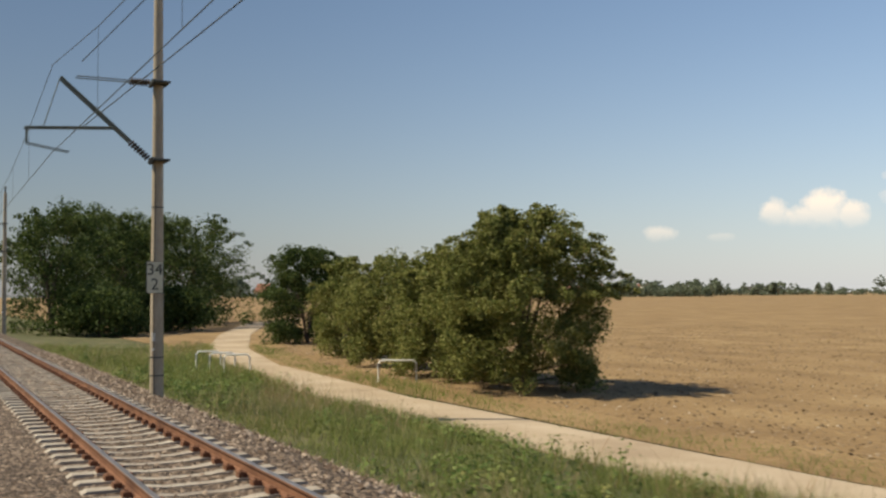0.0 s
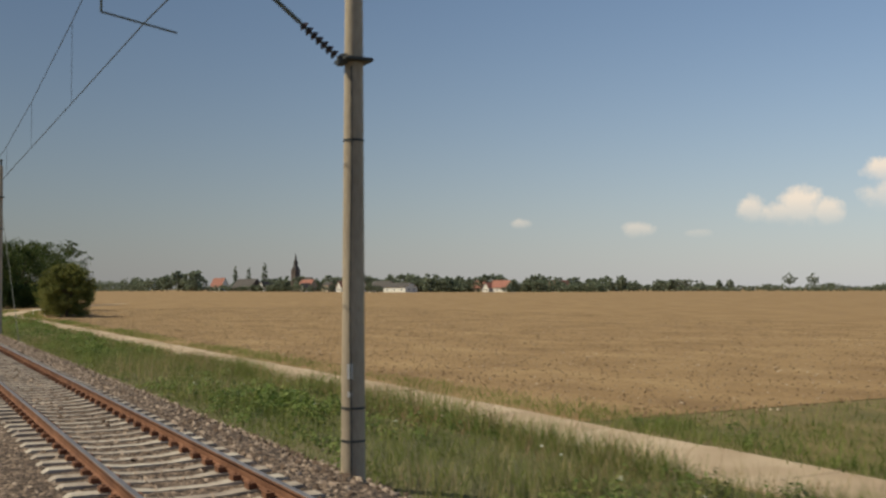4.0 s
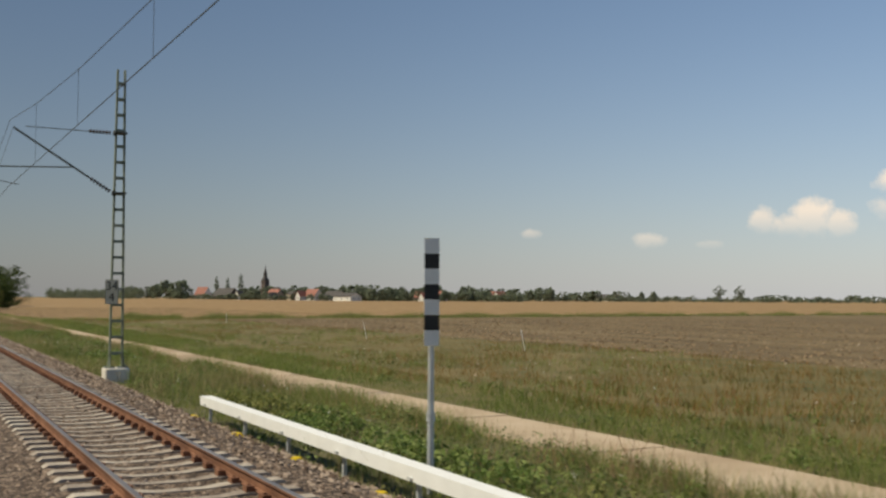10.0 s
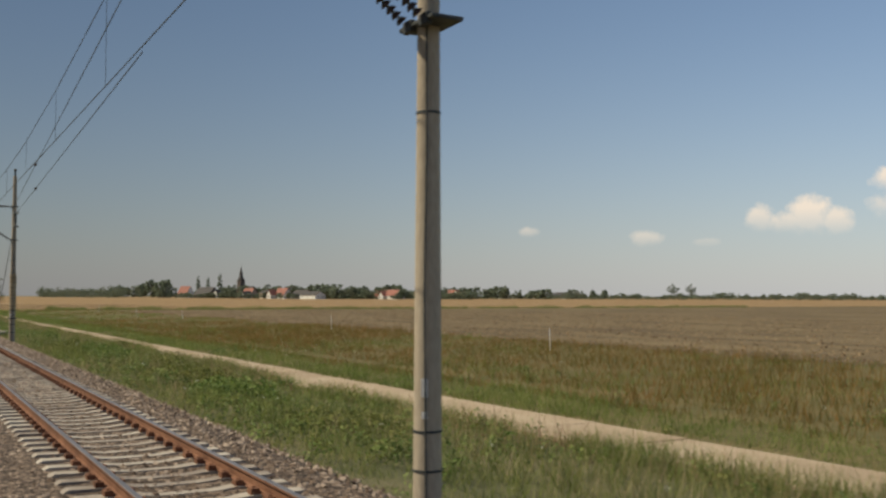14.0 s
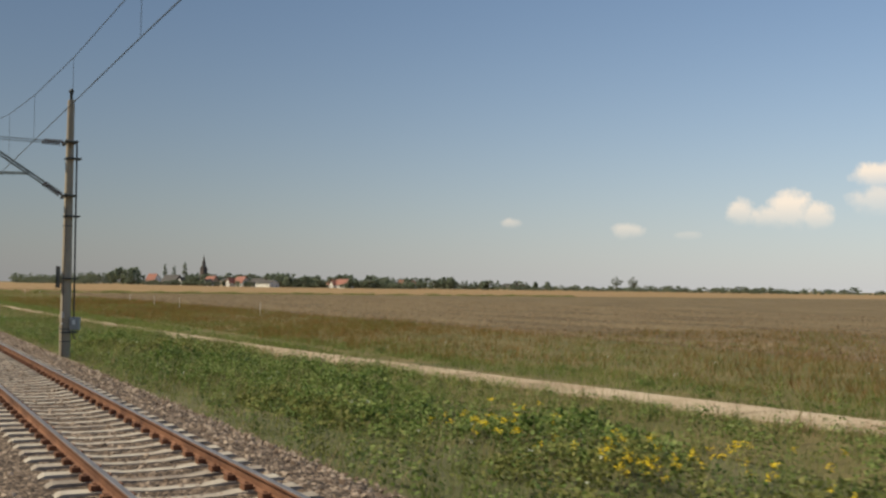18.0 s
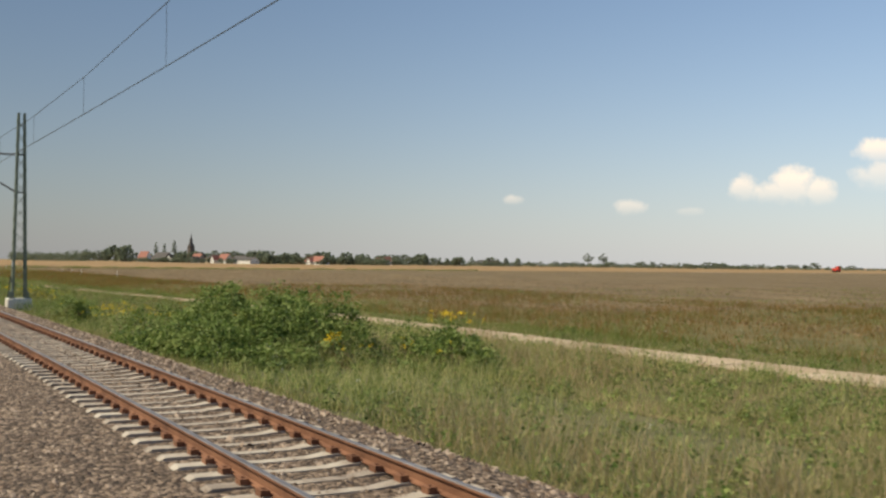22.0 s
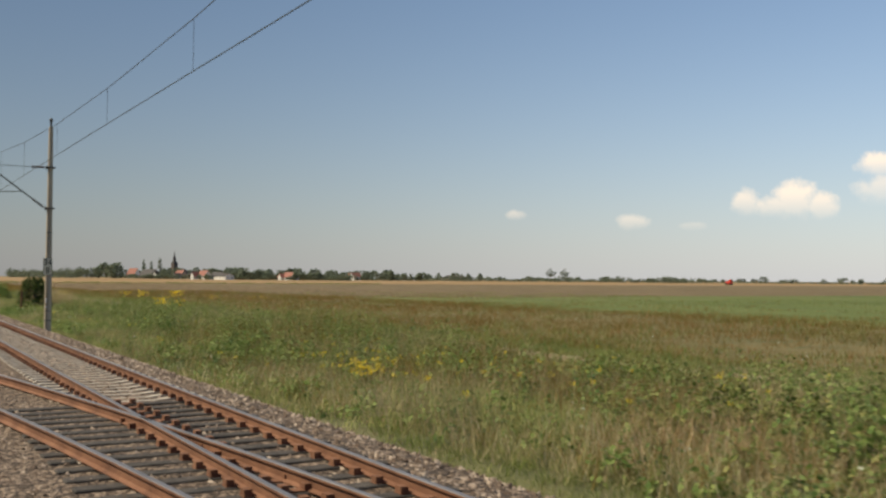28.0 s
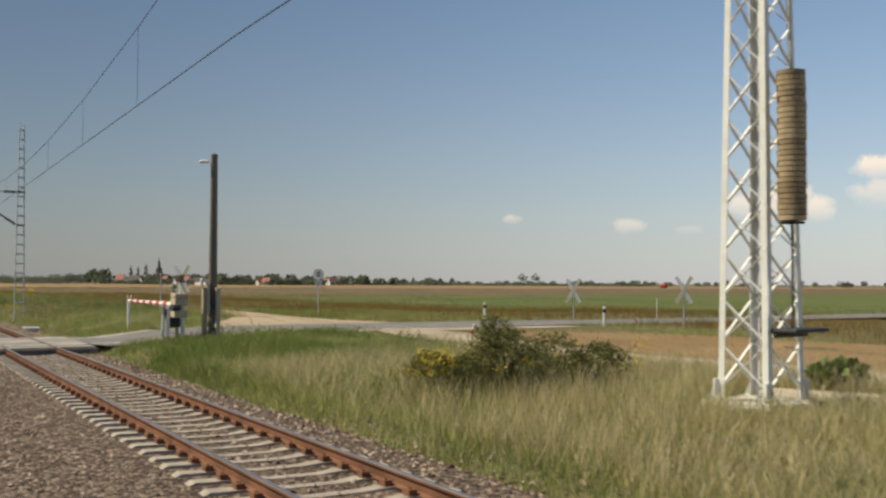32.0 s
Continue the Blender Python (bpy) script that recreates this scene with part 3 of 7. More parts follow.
def cantilever(mast, reach, zl=5.4, zu=7.5, dx=0.0):
    """Hinged arm: slanting tube, top tube, registration tube and steady arm, reaching over the track (to -y)."""
    lo, hi = Vector((dx, -0.2, zl)), Vector((dx, -0.2, zu))
    tip = Vector((dx, -reach - 0.15, zu - 0.05))
    b = Build()
    b.tube(lo.lerp(tip, 0.24), tip, 0.032, n=8)
    insulator(b, lo.lerp(tip, 0.03), lo.lerp(tip, 0.24))
    part("slanting_tube", b, (ARM_STEEL, INSUL), mast, "slanting tube with a ribbed brown insulator")
    b = Build()
    end = Vector((dx, -reach + 0.2, zu))
    b.tube(hi.lerp(end, 0.3), end, 0.014, n=8)
    insulator(b, hi.lerp(end, 0.04), hi.lerp(end, 0.3))
    part("top_tube", b, (ARM_STEEL, INSUL), mast)
    reg = lo.lerp(tip, 0.40)
    low = reg.z - 0.12
    b = Build()
    b.tube(reg, (dx, -reach - 0.9, low), 0.022, n=8)
    b.tube((dx, -reach - 0.85, low), (dx, -reach - 0.85, low - 0.35), 0.016, n=6)
    b.tube((dx, -reach - 0.85, low - 0.35), (dx, -reach + 0.05, low - 0.5), 0.013, n=6)
    b.tube((dx, -reach - 0.5, low + 0.05), tip, 0.006, n=5)
    part("registration_tube", b, ARM_STEEL, mast)
    for z in (zl, zu):
        b = Build()
        b.box((dx, -0.17, z), (0.2, 0.08, 0.14), bevel=0.01).box((dx, 0, z), (0.42, 0.4, 0.05), bevel=0.01)
        part("hinge_clamp", b, DARK_STEEL, mast)


def concrete_mast(x, y, h, label, arms=(0.0,), cable=True, r=0.165, hinge=5.15):
    m = thing("catenary_mast", (x, y, gz(x, y) - 0.05), label, "catenary mast", "catenary masts")
    g = gz(x, y) - 0.05
    b = Build()
    prof = [(r, -0.3), (r, 0), (r * 0.62, h - 0.1), (r * 0.55, h)]
    b.lathe(prof, 20)
    part("pole", b, MAST_CONC, m, smooth=True)
    for z in (0.62, 1.05, 4.6):
        b = Build()
        rr = r - (r * 0.38) * z / h + 0.006
        b.lathe([(rr, z), (rr, z + 0.03)], 20)
        part("band", b, DARK_STEEL, m)
    if cable:
        b = Build()
        pts = [(r * 0.9, -r * 0.55, -0.1), (r * 0.85, -r * 0.6, 1.2), (r * 0.7, -r * 0.62, 2.6), (r * 0.74, -r * 0.5, 4.2), (r * 0.6, -r * 0.45, 5.6)]
        b.pipe(pts, 0.012, 6)
        part("earth_cable", b, DARK_STEEL, m)
    b = Build()
    b.box((r * 0.75, -r * 0.62, 1.55), (0.012, 0.07, 0.2), pose(0, 0, 0, 0, 0, -38).to_3x3())
    part("white_tag", b, SIGN_WHITE, m)
    b = Build()
    b.box((r * 0.76, -r * 0.63, 1.25), (0.012, 0.06, 0.07), pose(0, 0, 0, 0, 0, -38).to_3x3())
    part("white_tag", b, SIGN_WHITE, m)
    reach = y - float(track_y(x))
    for dx in arms:
        cantilever(m, reach, hinge - g, hinge + 1.85 - g, dx)
    b = Build()
    b.lathe([(0.05, h), (0.05, h + 0.25), (0.09, h + 0.27), (0.09, h + 0.33), (0.03, h + 0.4)], 10)
    part("cap", b, DARK_STEEL, m)
    return m


def weight_stack(mast, dx, dy, z0, z1, top, n, rad=0.215):
    rod = Build()
    rod.tube((dx, dy, z0 - 0.05), (dx, dy, z1 + 0.2), 0.014, n=6)
    rod.tube((dx, dy, z1 + 0.15), (dx, dy, top), 0.007, n=5)
    rod.box((dx, dy, z0 - 0.04), (0.3, 0.3, 0.04), bevel=0.01)
    part("weight_rod", rod, DARK_STEEL, mast)
    step = (z1 - z0) / n
    disc = Build()
    segs = [i for i in range(25)]
    ring = [(rad * math.cos(2 * math.pi * i / 24 + 0.14), rad * math.sin(2 * math.pi * i / 24 + 0.14)) for i in range(24)]
    # a slot runs in from the rim
    outline = ring[:23] + [ring[23], (0.03, 0.012), (0.03, -0.012)]
    k = len(outline)
    hgt = step * 0.86
    disc.v = [(u, v, 0) for u, v in outline] + [(u, v, hgt) for u, v in outline]
    disc.f = [tuple(range(k - 1, -1, -1)), tuple(range(k, 2 * k))] + [(i, (i + 1) % k, k + (i + 1) % k, k + i) for i in range(k)]
    disc.m = [0] * len(disc.f)
    me = disc.mesh("weight_disc", WEIGHT)
    rg = random.Random(int(dx * 100) + n)
    for i in range(n):
        ob = new("weight_disc", me)
        ob.parent = mast
        ob.matrix_local = pose(dx + rg.uniform(-0.008, 0.008), dy + rg.uniform(-0.008, 0.008), z0 + i * step, 0, 0, (200 if i % 2 else 235) + rg.uniform(-14, 14))


def wire(name, pts, r, label, group="catenary wires"):
    b = Build().pipe(pts, r, 5)
    return tagged(new(name, b.mesh(name, WIRE)), label, "wire", group)


m0 = concrete_mast(-24.63, 5.11, 10.2, "grey-brown concrete catenary mast with a kilometre board", (0.0, 0.25), hinge=5.3)
hecto_board(m0, "34", "2", 2.95, (0.19, -0.09))
m2 = concrete_mast(23.85, 5.65, 9.8, "concrete catenary mast carrying a stack of tension weights", (0.0,), hinge=5.55)
weight_stack(m2, -0.48, -0.19, 1.48, 3.58, 6.9, 23, 0.195)
b = Build()
b.tube((-0.4, -0.25, 7.15), (-0.4, -0.15, 7.15), 0.24, n=16).box((-0.2, -0.12, 7.15), (0.4, 0.08, 0.1), pose(0, 0, 0, 0, 0, 25).to_3x3())
part("tension_wheel", b, DARK_STEEL, m2)
b = Build()
b.tube((-0.07, -0.2, 0.2), (-0.07, -0.2, 6.8), 0.014, n=6)
part("guide_rod", b, ARM_STEEL, m2)
concrete_mast(75.0, 5.45, 9.4, "weathered concrete catenary mast beside the ballast")
concrete_mast(125.89, 5.25, 9.6, "weathered concrete catenary mast with an earth cable", r=0.17)
m11 = concrete_mast(229.62, 5.62, 9.3, "concrete catenary mast with tension weights hung beside it")
weight_stack(m11, 0.95, -0.08, 1.88, 3.85, 6.6, 23, 0.175)
b = Build()
for k in range(16):
    a0, a1 = k * math.pi / 8, (k + 1) * math.pi / 8
    b.beam((0.69 + 0.26 * math.cos(a0), 0.0, 6.85 + 0.26 * math.sin(a0)), (0.69 + 0.26 * math.cos(a1), 0.0, 6.85 + 0.26 * math.sin(a1)), 0.05, 0.04)
for k in range(3):
    d = Vector((math.cos(k * math.pi / 3), 0, math.sin(k * math.pi / 3))) * 0.26
    b.beam(Vector((0.69, 0.0, 6.85)) - d, Vector((0.69, 0.0, 6.85)) + d, 0.03, 0.02)
part("tension_wheel", b, DARK_STEEL, m11, "spoked tension wheel")
b = Build()
b.box((0.3, 0.03, 6.45), (0.85, 0.3, 0.05), bevel=0.01).box((0.3, 0.03, 7.2), (0.85, 0.3, 0.05), bevel=0.01).box((0.69, 0.05, 6.83), (0.06, 0.03, 0.75), bevel=0.01)
part("wheel_bracket", b, GREY_BOX, m11, "pale steel bracket of the tension wheel")
b = Build()
b.box((0.14, 0.02, 1.42), (0.68, 0.4, 0.06), bevel=0.01)
b.tube((0.45, 0.0, 1.42), (0.45, 0.0, 6.4), 0.012, n=6)
part("weight_guide", b, DARK_STEEL, m11)
concrete_mast(280.33, 5.23, 9.6, "weathered concrete catenary mast carrying two arms", (-0.15, 0.25), r=0.165)
m16 = concrete_mast(326.68, 5.82, 9.0, "concrete catenary mast with a grey switch cabinet and pipe", (-0.3, 0.3), r=0.19, hinge=5.05)
for z in (0.95, 2.8, 4.95, 6.95):
    b = Build()
    b.box((0.06, 0.1, z), (0.46, 0.52, 0.055), bevel=0.01)
    part("clamp", b, DARK_STEEL, m16)
b = Build()
b.box((0.22, 0.28, 1.25), (0.24, 0.33, 0.45), pose(0, 0, 0, 0, 0, -25).to_3x3(), bevel=0.03)
cabinet = part("switch_cabinet", b, GREY_BOX, m16, "grey steel switch cabinet")
b = Build()
b.box((0.352, 0.22, 1.3), (0.012, 0.10, 0.16), pose(0, 0, 0, 0, 0, -25).to_3x3())
part("number_plate", b, SIGN_WHITE, cabinet)
b = Build()
b.tube((0.1, 0.26, 1.2), (0.06, 0.22, 7.6), 0.03, n=8)
b.tube((0.2, 0.3, 1.15), (0.16, 0.2, 0.95), 0.02, n=6).tube((0.16, 0.2, 0.95), (0.2, 0.3, 0.72), 0.02, n=6)
part("pipe", b, DARK_STEEL, m16)
b = Build()
b.box((-0.12, -0.26, 2.85), (0.46, 0.02, 0.74), pose(0, 0, 0, 0, 0, -25).to_3x3(), bevel=0.005)
part("board_edge_on", b, SIGN_BLACK, m16, "dark back of a board seen edge-on")
concrete_mast(427.52, 6.2, 8.5, "weathered concrete catenary mast in the verge grass", r=0.17, hinge=5.35)
m348 = concrete_mast(478.6, 6.66, 9.4, "pale concrete catenary mast with a kilometre board", (0.0,), r=0.16)
hecto_board(m348, "34", "8", 3.07, (0.19, -0.06))
concrete_mast(-74.0, 5.3, 9.6, "weathered concrete catenary mast beside the ballast")


def gusset(b, x, y, z, sx, sy, s=0.22):
    b.add([(x, y, z), (x + sx * s, y, z), (x, y, z + s * 1.5), (x, y + 0.012, z), (x + sx * s, y + 0.012, z), (x, y + 0.012, z + s * 1.5)],
          [(0, 1, 2), (5, 4, 3), (0, 3, 4, 1), (1, 4, 5, 2), (2, 5, 3, 0)])


def ladder_mast(x, y, h, w0, w1, material, label, base_z, foot, rung=0.5, arms=(0.0,)):
    """Two channels joined by rungs; the ladder's face looks along the line."""
    m = thing("catenary_mast", (x, y, base_z), label, "catenary mast", "catenary masts")
    for s in (-1, 1):
        b = Build()
        a, c = Vector((0, s * w0 / 2, 0.02)), Vector((0, s * w1 / 2, h))
        for ox, ww, dd in ((-0.07, 0.012, 0.075), (0.07, 0.012, 0.075), (0, 0.14, 0.012)):
            off = Vector((ox, -s * (0.03 if ww < 0.1 else -0.006), 0))
            b.beam(a + off, c + off, dd if ww < 0.1 else ww, ww if ww < 0.1 else dd)
        part("channel", b, material, m)
    z = 0.45
    while z < h - 0.2:
        w = w0 + (w1 - w0) * z / h
        b = Build()
        b.box((0, 0, z), (0.15, w - 0.02, 0.085))
        part("rung", b, material, m)
        z += rung
    b = Build()
    for s in (-1, 1):
        b.box((0, s * w0 / 2, 0.015), (0.34, 0.3, 0.03), bevel=0.005)
        gusset(b, 0.07, s * w0 / 2, 0.03, 1, 1)
        gusset(b, -0.07, s * w0 / 2, 0.03, -1, 1)
        for k in (-0.12, 0.12):
            b.tube((k, s * (w0 / 2 + 0.1), 0), (k, s * (w0 / 2 + 0.1), 0.09), 0.016, n=6)
    part("foot_plate", b, material, m)
    b = Build()
    b.box((0, 0, -foot[2] / 2), foot, bevel=0.04)
    part("foundation", b, FOOT_CONC, m, "pale concrete foundation block")
    for dx in arms:
        cantilever(m, y - float(track_y(x)), 5.35 - base_z, 7.25 - base_z, dx)
    return m


ml = ladder_mast(179.03, 6.01, 9.4, 0.42, 0.25, GREEN_STEEL, "green steel ladder mast on a pale concrete foundation", -0.12, (0.75, 0.72, 0.75))
hecto_board(ml, "34", "4", 2.36, (0.12, -0.18))
ladder_mast(530.7, 7.2, 11.3, 0.56, 0.26, GALV, "silver galvanised ladder mast standing in the grass", -0.06, (0.42, 0.72, 0.3), 0.55, (-0.2, 0.2))


def lattice_mast(x, y, h, w0, w1, material, label, base_z, leg=0.11, step=0.62, turn=0, foot=None, plan=1.0):
    m = thing("lattice_mast", (x, y, base_z), label, "lattice mast", "catenary masts", turn)

    def half(z):
        return (w0 + (w1 - w0) * z / h) / 2

    for sx in (-1, 1):
        for sy in (-1, 1):
            b = Build()
            b.angle((sx * half(0) * plan, sy * half(0), 0), (sx * half(h) * plan, sy * half(h), h), leg, 0.014, -sx, -sy)
            part("leg", b, material, m)
            b = Build()
            b.box((sx * half(0) * plan, sy * half(0), 0.015), (0.3, 0.3, 0.03), bevel=0.005)
            for ax in (0, 1):
                gusset(b, sx * half(0) * plan, sy * half(0), 0.03, sx, sy)
            b.box((sx * (half(0) * plan + 0.01), sy * (half(0) + 0.01), 0.2), (0.05, 0.16, 0.36), bevel=0.01)
            for k in (-0.1, 0.1):
                b.tube((sx * half(0) * plan + k, sy * (half(0) + 0.11), 0.02), (sx * half(0) * plan + k, sy * (half(0) + 0.11), 0.1), 0.017, n=6)
            part("leg_shoe", b, material, m)
    z, flip = 0.22, 1
    while z + step < h:
        for side in range(4):
            a0, a1 = half(z), half(z + step)
            inset = 0.02
            def corner(k, hh, zz):
                px, py = ((-1, -1), (1, -1), (1, 1), (-1, 1))[k % 4]
                return Vector((px * (hh * plan - inset), py * (hh - inset), zz))
            for d in (0, 1):
                p = corner(side + d, a0, z)
                q = corner(side + 1 - d, a1, z + step)
                b = Build()
                outward = Vector(((0, -1), (1, 0), (0, 1), (-1, 0))[side] + (0,)) * (0.008 if d else -0.012)
                b.beam(p + outward, q + outward, 0.055, 0.010)
                part("brace", b, material, m)
        z += step
    if foot:
        b = Build()
        b.box((0, 0, -foot[2] / 2), foot, bevel=0.05)
        part("foundation", b, FOOT_CONC, m, "pale concrete foundation block")
    return m


mg = lattice_mast(373.2, 6.6, 9.8, 0.74, 0.40, GREEN_STEEL, "green steel lattice mast on a pale concrete block", 0.0, foot=(1.15, 1.2, 0.9), step=0.66)
cantilever(mg, 6.6 - float(track_y(373.2)), 5.6, 7.6, 0.0)
b = Build()
b.box((0.42, -0.37, 1.8), (0.02, 0.05, 0.28))
part("white_tag", b, SIGN_WHITE, mg)
b = Build()
pts = [(-0.48, -0.5, -0.25), (-0.46, -0.5, 0.05), (-0.42, -0.44, 0.5), (-0.34, -0.36, 1.15)]
b.pipe(pts, 0.028)
part("cable", b, DARK_STEEL, mg)
zs = gz(580.9, 13.3)
ms = lattice_mast(580.9, 13.3, 11.5, 1.02, 0.66, WHITE_STEEL, "pale grey lattice mast with tension weights and a concrete footing", zs + 0.06, leg=0.12, step=0.78, turn=8, foot=(1.5, 1.5, 0.5))
weight_stack(ms, 0.74, -0.16, 3.06, 5.56, 10.5, 28, 0.235)
b = Build()
b.tube((0.74, -0.16, 1.25), (0.74, -0.16, 3.0), 0.02, n=6)
b.box((0.72, 0.06, 1.24), (0.5, 0.95, 0.06), bevel=0.01).box((0.55, 0.06, 1.17), (0.06, 0.9, 0.1))
part("weight_guide", b, DARK_STEEL, ms)
b = Build()
b.box((0.53, -0.49, 1.75), (0.012, 0.07, 0.55))
part("white_tag", b, SIGN_WHITE, ms)

# contact wire, messenger and droppers over the neighbouring track
span = [(-74.0, 0.3), (-24.6, -0.3), (23.8, 0.3), (75.0, -0.3), (125.9, 0.3), (179.0, -0.25), (229.6, 0.3), (280.3, -0.3), (326.7, 0.3), (373.2, -0.3), (427.5, 0.3), (478.6, -0.3), (531.1, 0.3), (580.5, -0.3), (632.0, 0.3)]
cpts, mpts = [], []
for (x0, s0), (x1, s1) in zip(span, span[1:]):
    for i in range(8):
        u = i / 8
        x = x0 + (x1 - x0) * u
        y = float(track_y(x)) + s0 + (s1 - s0) * u
        cpts.append((x, y, 5.38))
        mpts.append((x, y, 6.15 + 1.25 * (2 * u - 1) ** 2))
wire("contact_wire", cpts, 0.009, "thin dark contact wire over the neighbouring track")
wire("messenger_wire", mpts, 0.008, "thin sagging messenger wire above the contact wire")
b = Build()
for c, mm in zip(cpts[1::1], mpts[1::1]):
    if mm[2] < 7.0:
        b.tube(c, mm, 0.004, n=4, caps=False)
tagged(new("dropper", b.mesh("dropper", WIRE)), "thin vertical droppers between the wires", "wire", kind="stuff")


def anchor(x, y, towards, gap, high):
    """Tensioned wire ends running from a mast to over the track, with a pair of insulators, and two stays to a ground block."""
    xe = x + towards * 46
    for z0, z1, ins in ((7.1, 7.0, 0.42), (6.5, 5.6, 0.43)):
        p, q = Vector((x, y, z0)), Vector((xe, float(track_y(xe)), z1))
        wire("anchor_wire", [p, q], 0.010, "thin tensioned wire from the mast to the overhead line")
        bb = Build()
        insulator(bb, p.lerp(q, ins), p.lerp(q, ins + 0.010), rad=0.045)
        tagged(new("wire_insulator", bb.mesh("wire_insulator", ARM_STEEL, INSUL)), "small ribbed insulator on the tensioned wire", "insulator", "wire insulators")
    xa, ya = x - towards * gap, y - 0.1
    za = gz(xa, ya)
    for k in (-0.17, 0.17):
        wire("mast_stay", [(x, y, high + k), (xa - towards * 0.3 * k, ya, za + 0.2)], 0.009, "thin steel stay from the mast to its ground block", "mast stays")
    bb = Build()
    bb.box((0, 0, -0.06), (0.7, 0.5, 0.3), bevel=0.04)
    bb.tube((-0.2, 0, 0.1), (-0.2, 0, 0.3), 0.03, n=8)
    blk = new("stay_block", bb.mesh("stay_block", MAST_CONC))
    blk.location = (xa, ya, za)
    tagged(blk, "small grey concrete anchor block in the weeds", "anchor block", "stay blocks")


anchor(23.85, 5.65, -1, 11.1, 7.08)
anchor(229.62, 5.62, 1, 10.4, 5.9)

# ---- concrete slab road ----
road = thing("field_road", (0, 0, 0), "pale concrete slab road beside the railway line", "road")
tagged(road, kind="structure")
sb = Build()
sb.box((0, 0, 0), (2.985, 2.3, 0.16), bevel=0.008)
slab = sb.mesh("slab", ROAD_CONC)
x, rg = -122.0, random.Random(3)
while x < 539:
    y0, y1 = float(road_y(x)), float(road_y(x + 1.0))
    slope = y1 - y0
    L = math.hypot(1, slope)
    dxs = 3.0 / L
    xm = x + dxs / 2
    ym = float(road_y(xm))
    ob = new("slab", slab)
    ob.parent = road
    ob.matrix_local = pose(xm, ym, gz(xm, ym) - 0.02 + rg.uniform(-0.008, 0.012), rg.uniform(-0.5, 0.5), rg.uniform(-0.3, 0.3), math.degrees(math.atan2(slope, 1)) + rg.uniform(-0.4, 0.4))
    x += dxs


def ribbon(name, pts, material, label, category, h=0.05, kind="structure", least=-9.0):
    """A flat sheet between two edge lines: pts are (x, y, half width, turn from the y axis by tangent)."""
    c = np.array([(p[0], p[1]) for p in pts], float)
    w = np.array([p[2] for p in pts], float)
    t = np.linspace(0, len(pts) - 1, (len(pts) - 1) * 6 + 1)
    cx, cy, cw = np.interp(t, range(len(pts)), c[:, 0]), np.interp(t, range(len(pts)), c[:, 1]), np.interp(t, range(len(pts)), w)
    for _ in range(3):
        cx[1:-1], cy[1:-1] = (cx[:-2] + 2 * cx[1:-1] + cx[2:]) / 4, (cy[:-2] + 2 * cy[1:-1] + cy[2:]) / 4
    tx, ty = np.gradient(cx), np.gradient(cy)
    n = np.hypot(tx, ty)
    nx, ny = -ty / n, tx / n
    V = []
    for k in np.linspace(-1, 1, 5):
        X, Y = cx + nx * cw * k, cy + ny * cw * k
        V.append(np.stack([X, Y, np.maximum(ground_z(X, Y) + h, least)], -1))
    V = np.stack(V, 1).reshape(-1, 3)
    m = len(cx)
    i, j = np.meshgrid(np.arange(m - 1), np.arange(4), indexing="ij")
    a = (i * 5 + j).ravel()
    ob = new(name, raw(name, V, np.stack([a, a + 5, a + 6, a + 1], 1), material, True))
    return tagged(ob, label, category, kind=kind)


ribbon("road_asphalt", [(555.4, 6.4, 2.5), (555.3, 8, 2.5), (554.9, 11, 2.6), (554.1, 15, 2.65), (553.5, 18.5, 2.7), (553.5, 21, 2.7), (553.3, 24.5, 2.6), (552.7, 29, 2.6), (551.8, 34, 2.6), (548.6, 43.5, 2.6), (547.5, 48, 2.6), (546, 62, 2.6), (543, 110, 2.6)],
       ASPHALT, "grey asphalt road leading over the level crossing", "road", 0.055, least=-0.015)
ribbon("road_shoulder", [(555.3, 6.4, 2.9), (555.1, 8, 2.95), (554.7, 11, 3.1), (554.1, 13.5, 3.0)], SHOULDER, "reddish grit shoulder of the asphalt road", "road", 0.045, least=-0.03)
APRON = [(536.3, 18.8, 1.2), (541, 18.4, 1.8), (545, 17.7, 2.6), (548, 17.2, 3.6), (551.2, 17.0, 5.0)]
ribbon("road_apron", APRON, ROAD_CONC, "pale cracked concrete apron joining the asphalt road", "road", 0.04)
for f in (-0.55, -0.1, 0.4):
    jb = Build()
    for (xa, ya, wa), (xb, yb, wb) in zip(APRON[1:], APRON[2:]):
        for i in range(4):
            p, q = ((xa + (xb - xa) * u, ya + wa * f + (yb + wb * f - ya - wa * f) * u) for u in (i / 4, (i + 1) / 4))
            jb.beam((*p, gz(*p) + 0.042), (*q, gz(*q) + 0.042), 0.045, 0.006)
    tagged(new("apron_joint", jb.mesh("apron_joint", SOIL)), "dark earth-filled joint in the concrete apron", "joint", kind="structure")
ribbon("path_dirt", [(556.0, 18.4, 1.0), (559.0, 18.0, 1.3), (562.5, 17.6, 1.7), (566, 17.3, 1.6), (570, 17.4, 1.6), (577, 19.0, 2.0), (606, 20, 3.0), (661, 22, 4)], PATH_DIRT, "bare tan ground beside the road", "ground", 0.035)
ribbon("road_side_dirt", [(557.3, 15.4, 0.7), (557.4, 18, 1.2), (557.3, 22, 1.1), (556.9, 27, 0.6)], PATH_DIRT, "bare pale strip beside the asphalt road", "ground", 0.04)
ribbon("yard_dirt", [(560.6, 21.5, 0.6), (563, 22.2, 2.6), (567, 23.8, 4.6), (572, 25.4, 5.6), (577, 26.6, 6.2), (606, 31, 8), (661, 34, 9)], STUBBLE, "wide bare tan ground behind the level crossing", "ground", 0.03)
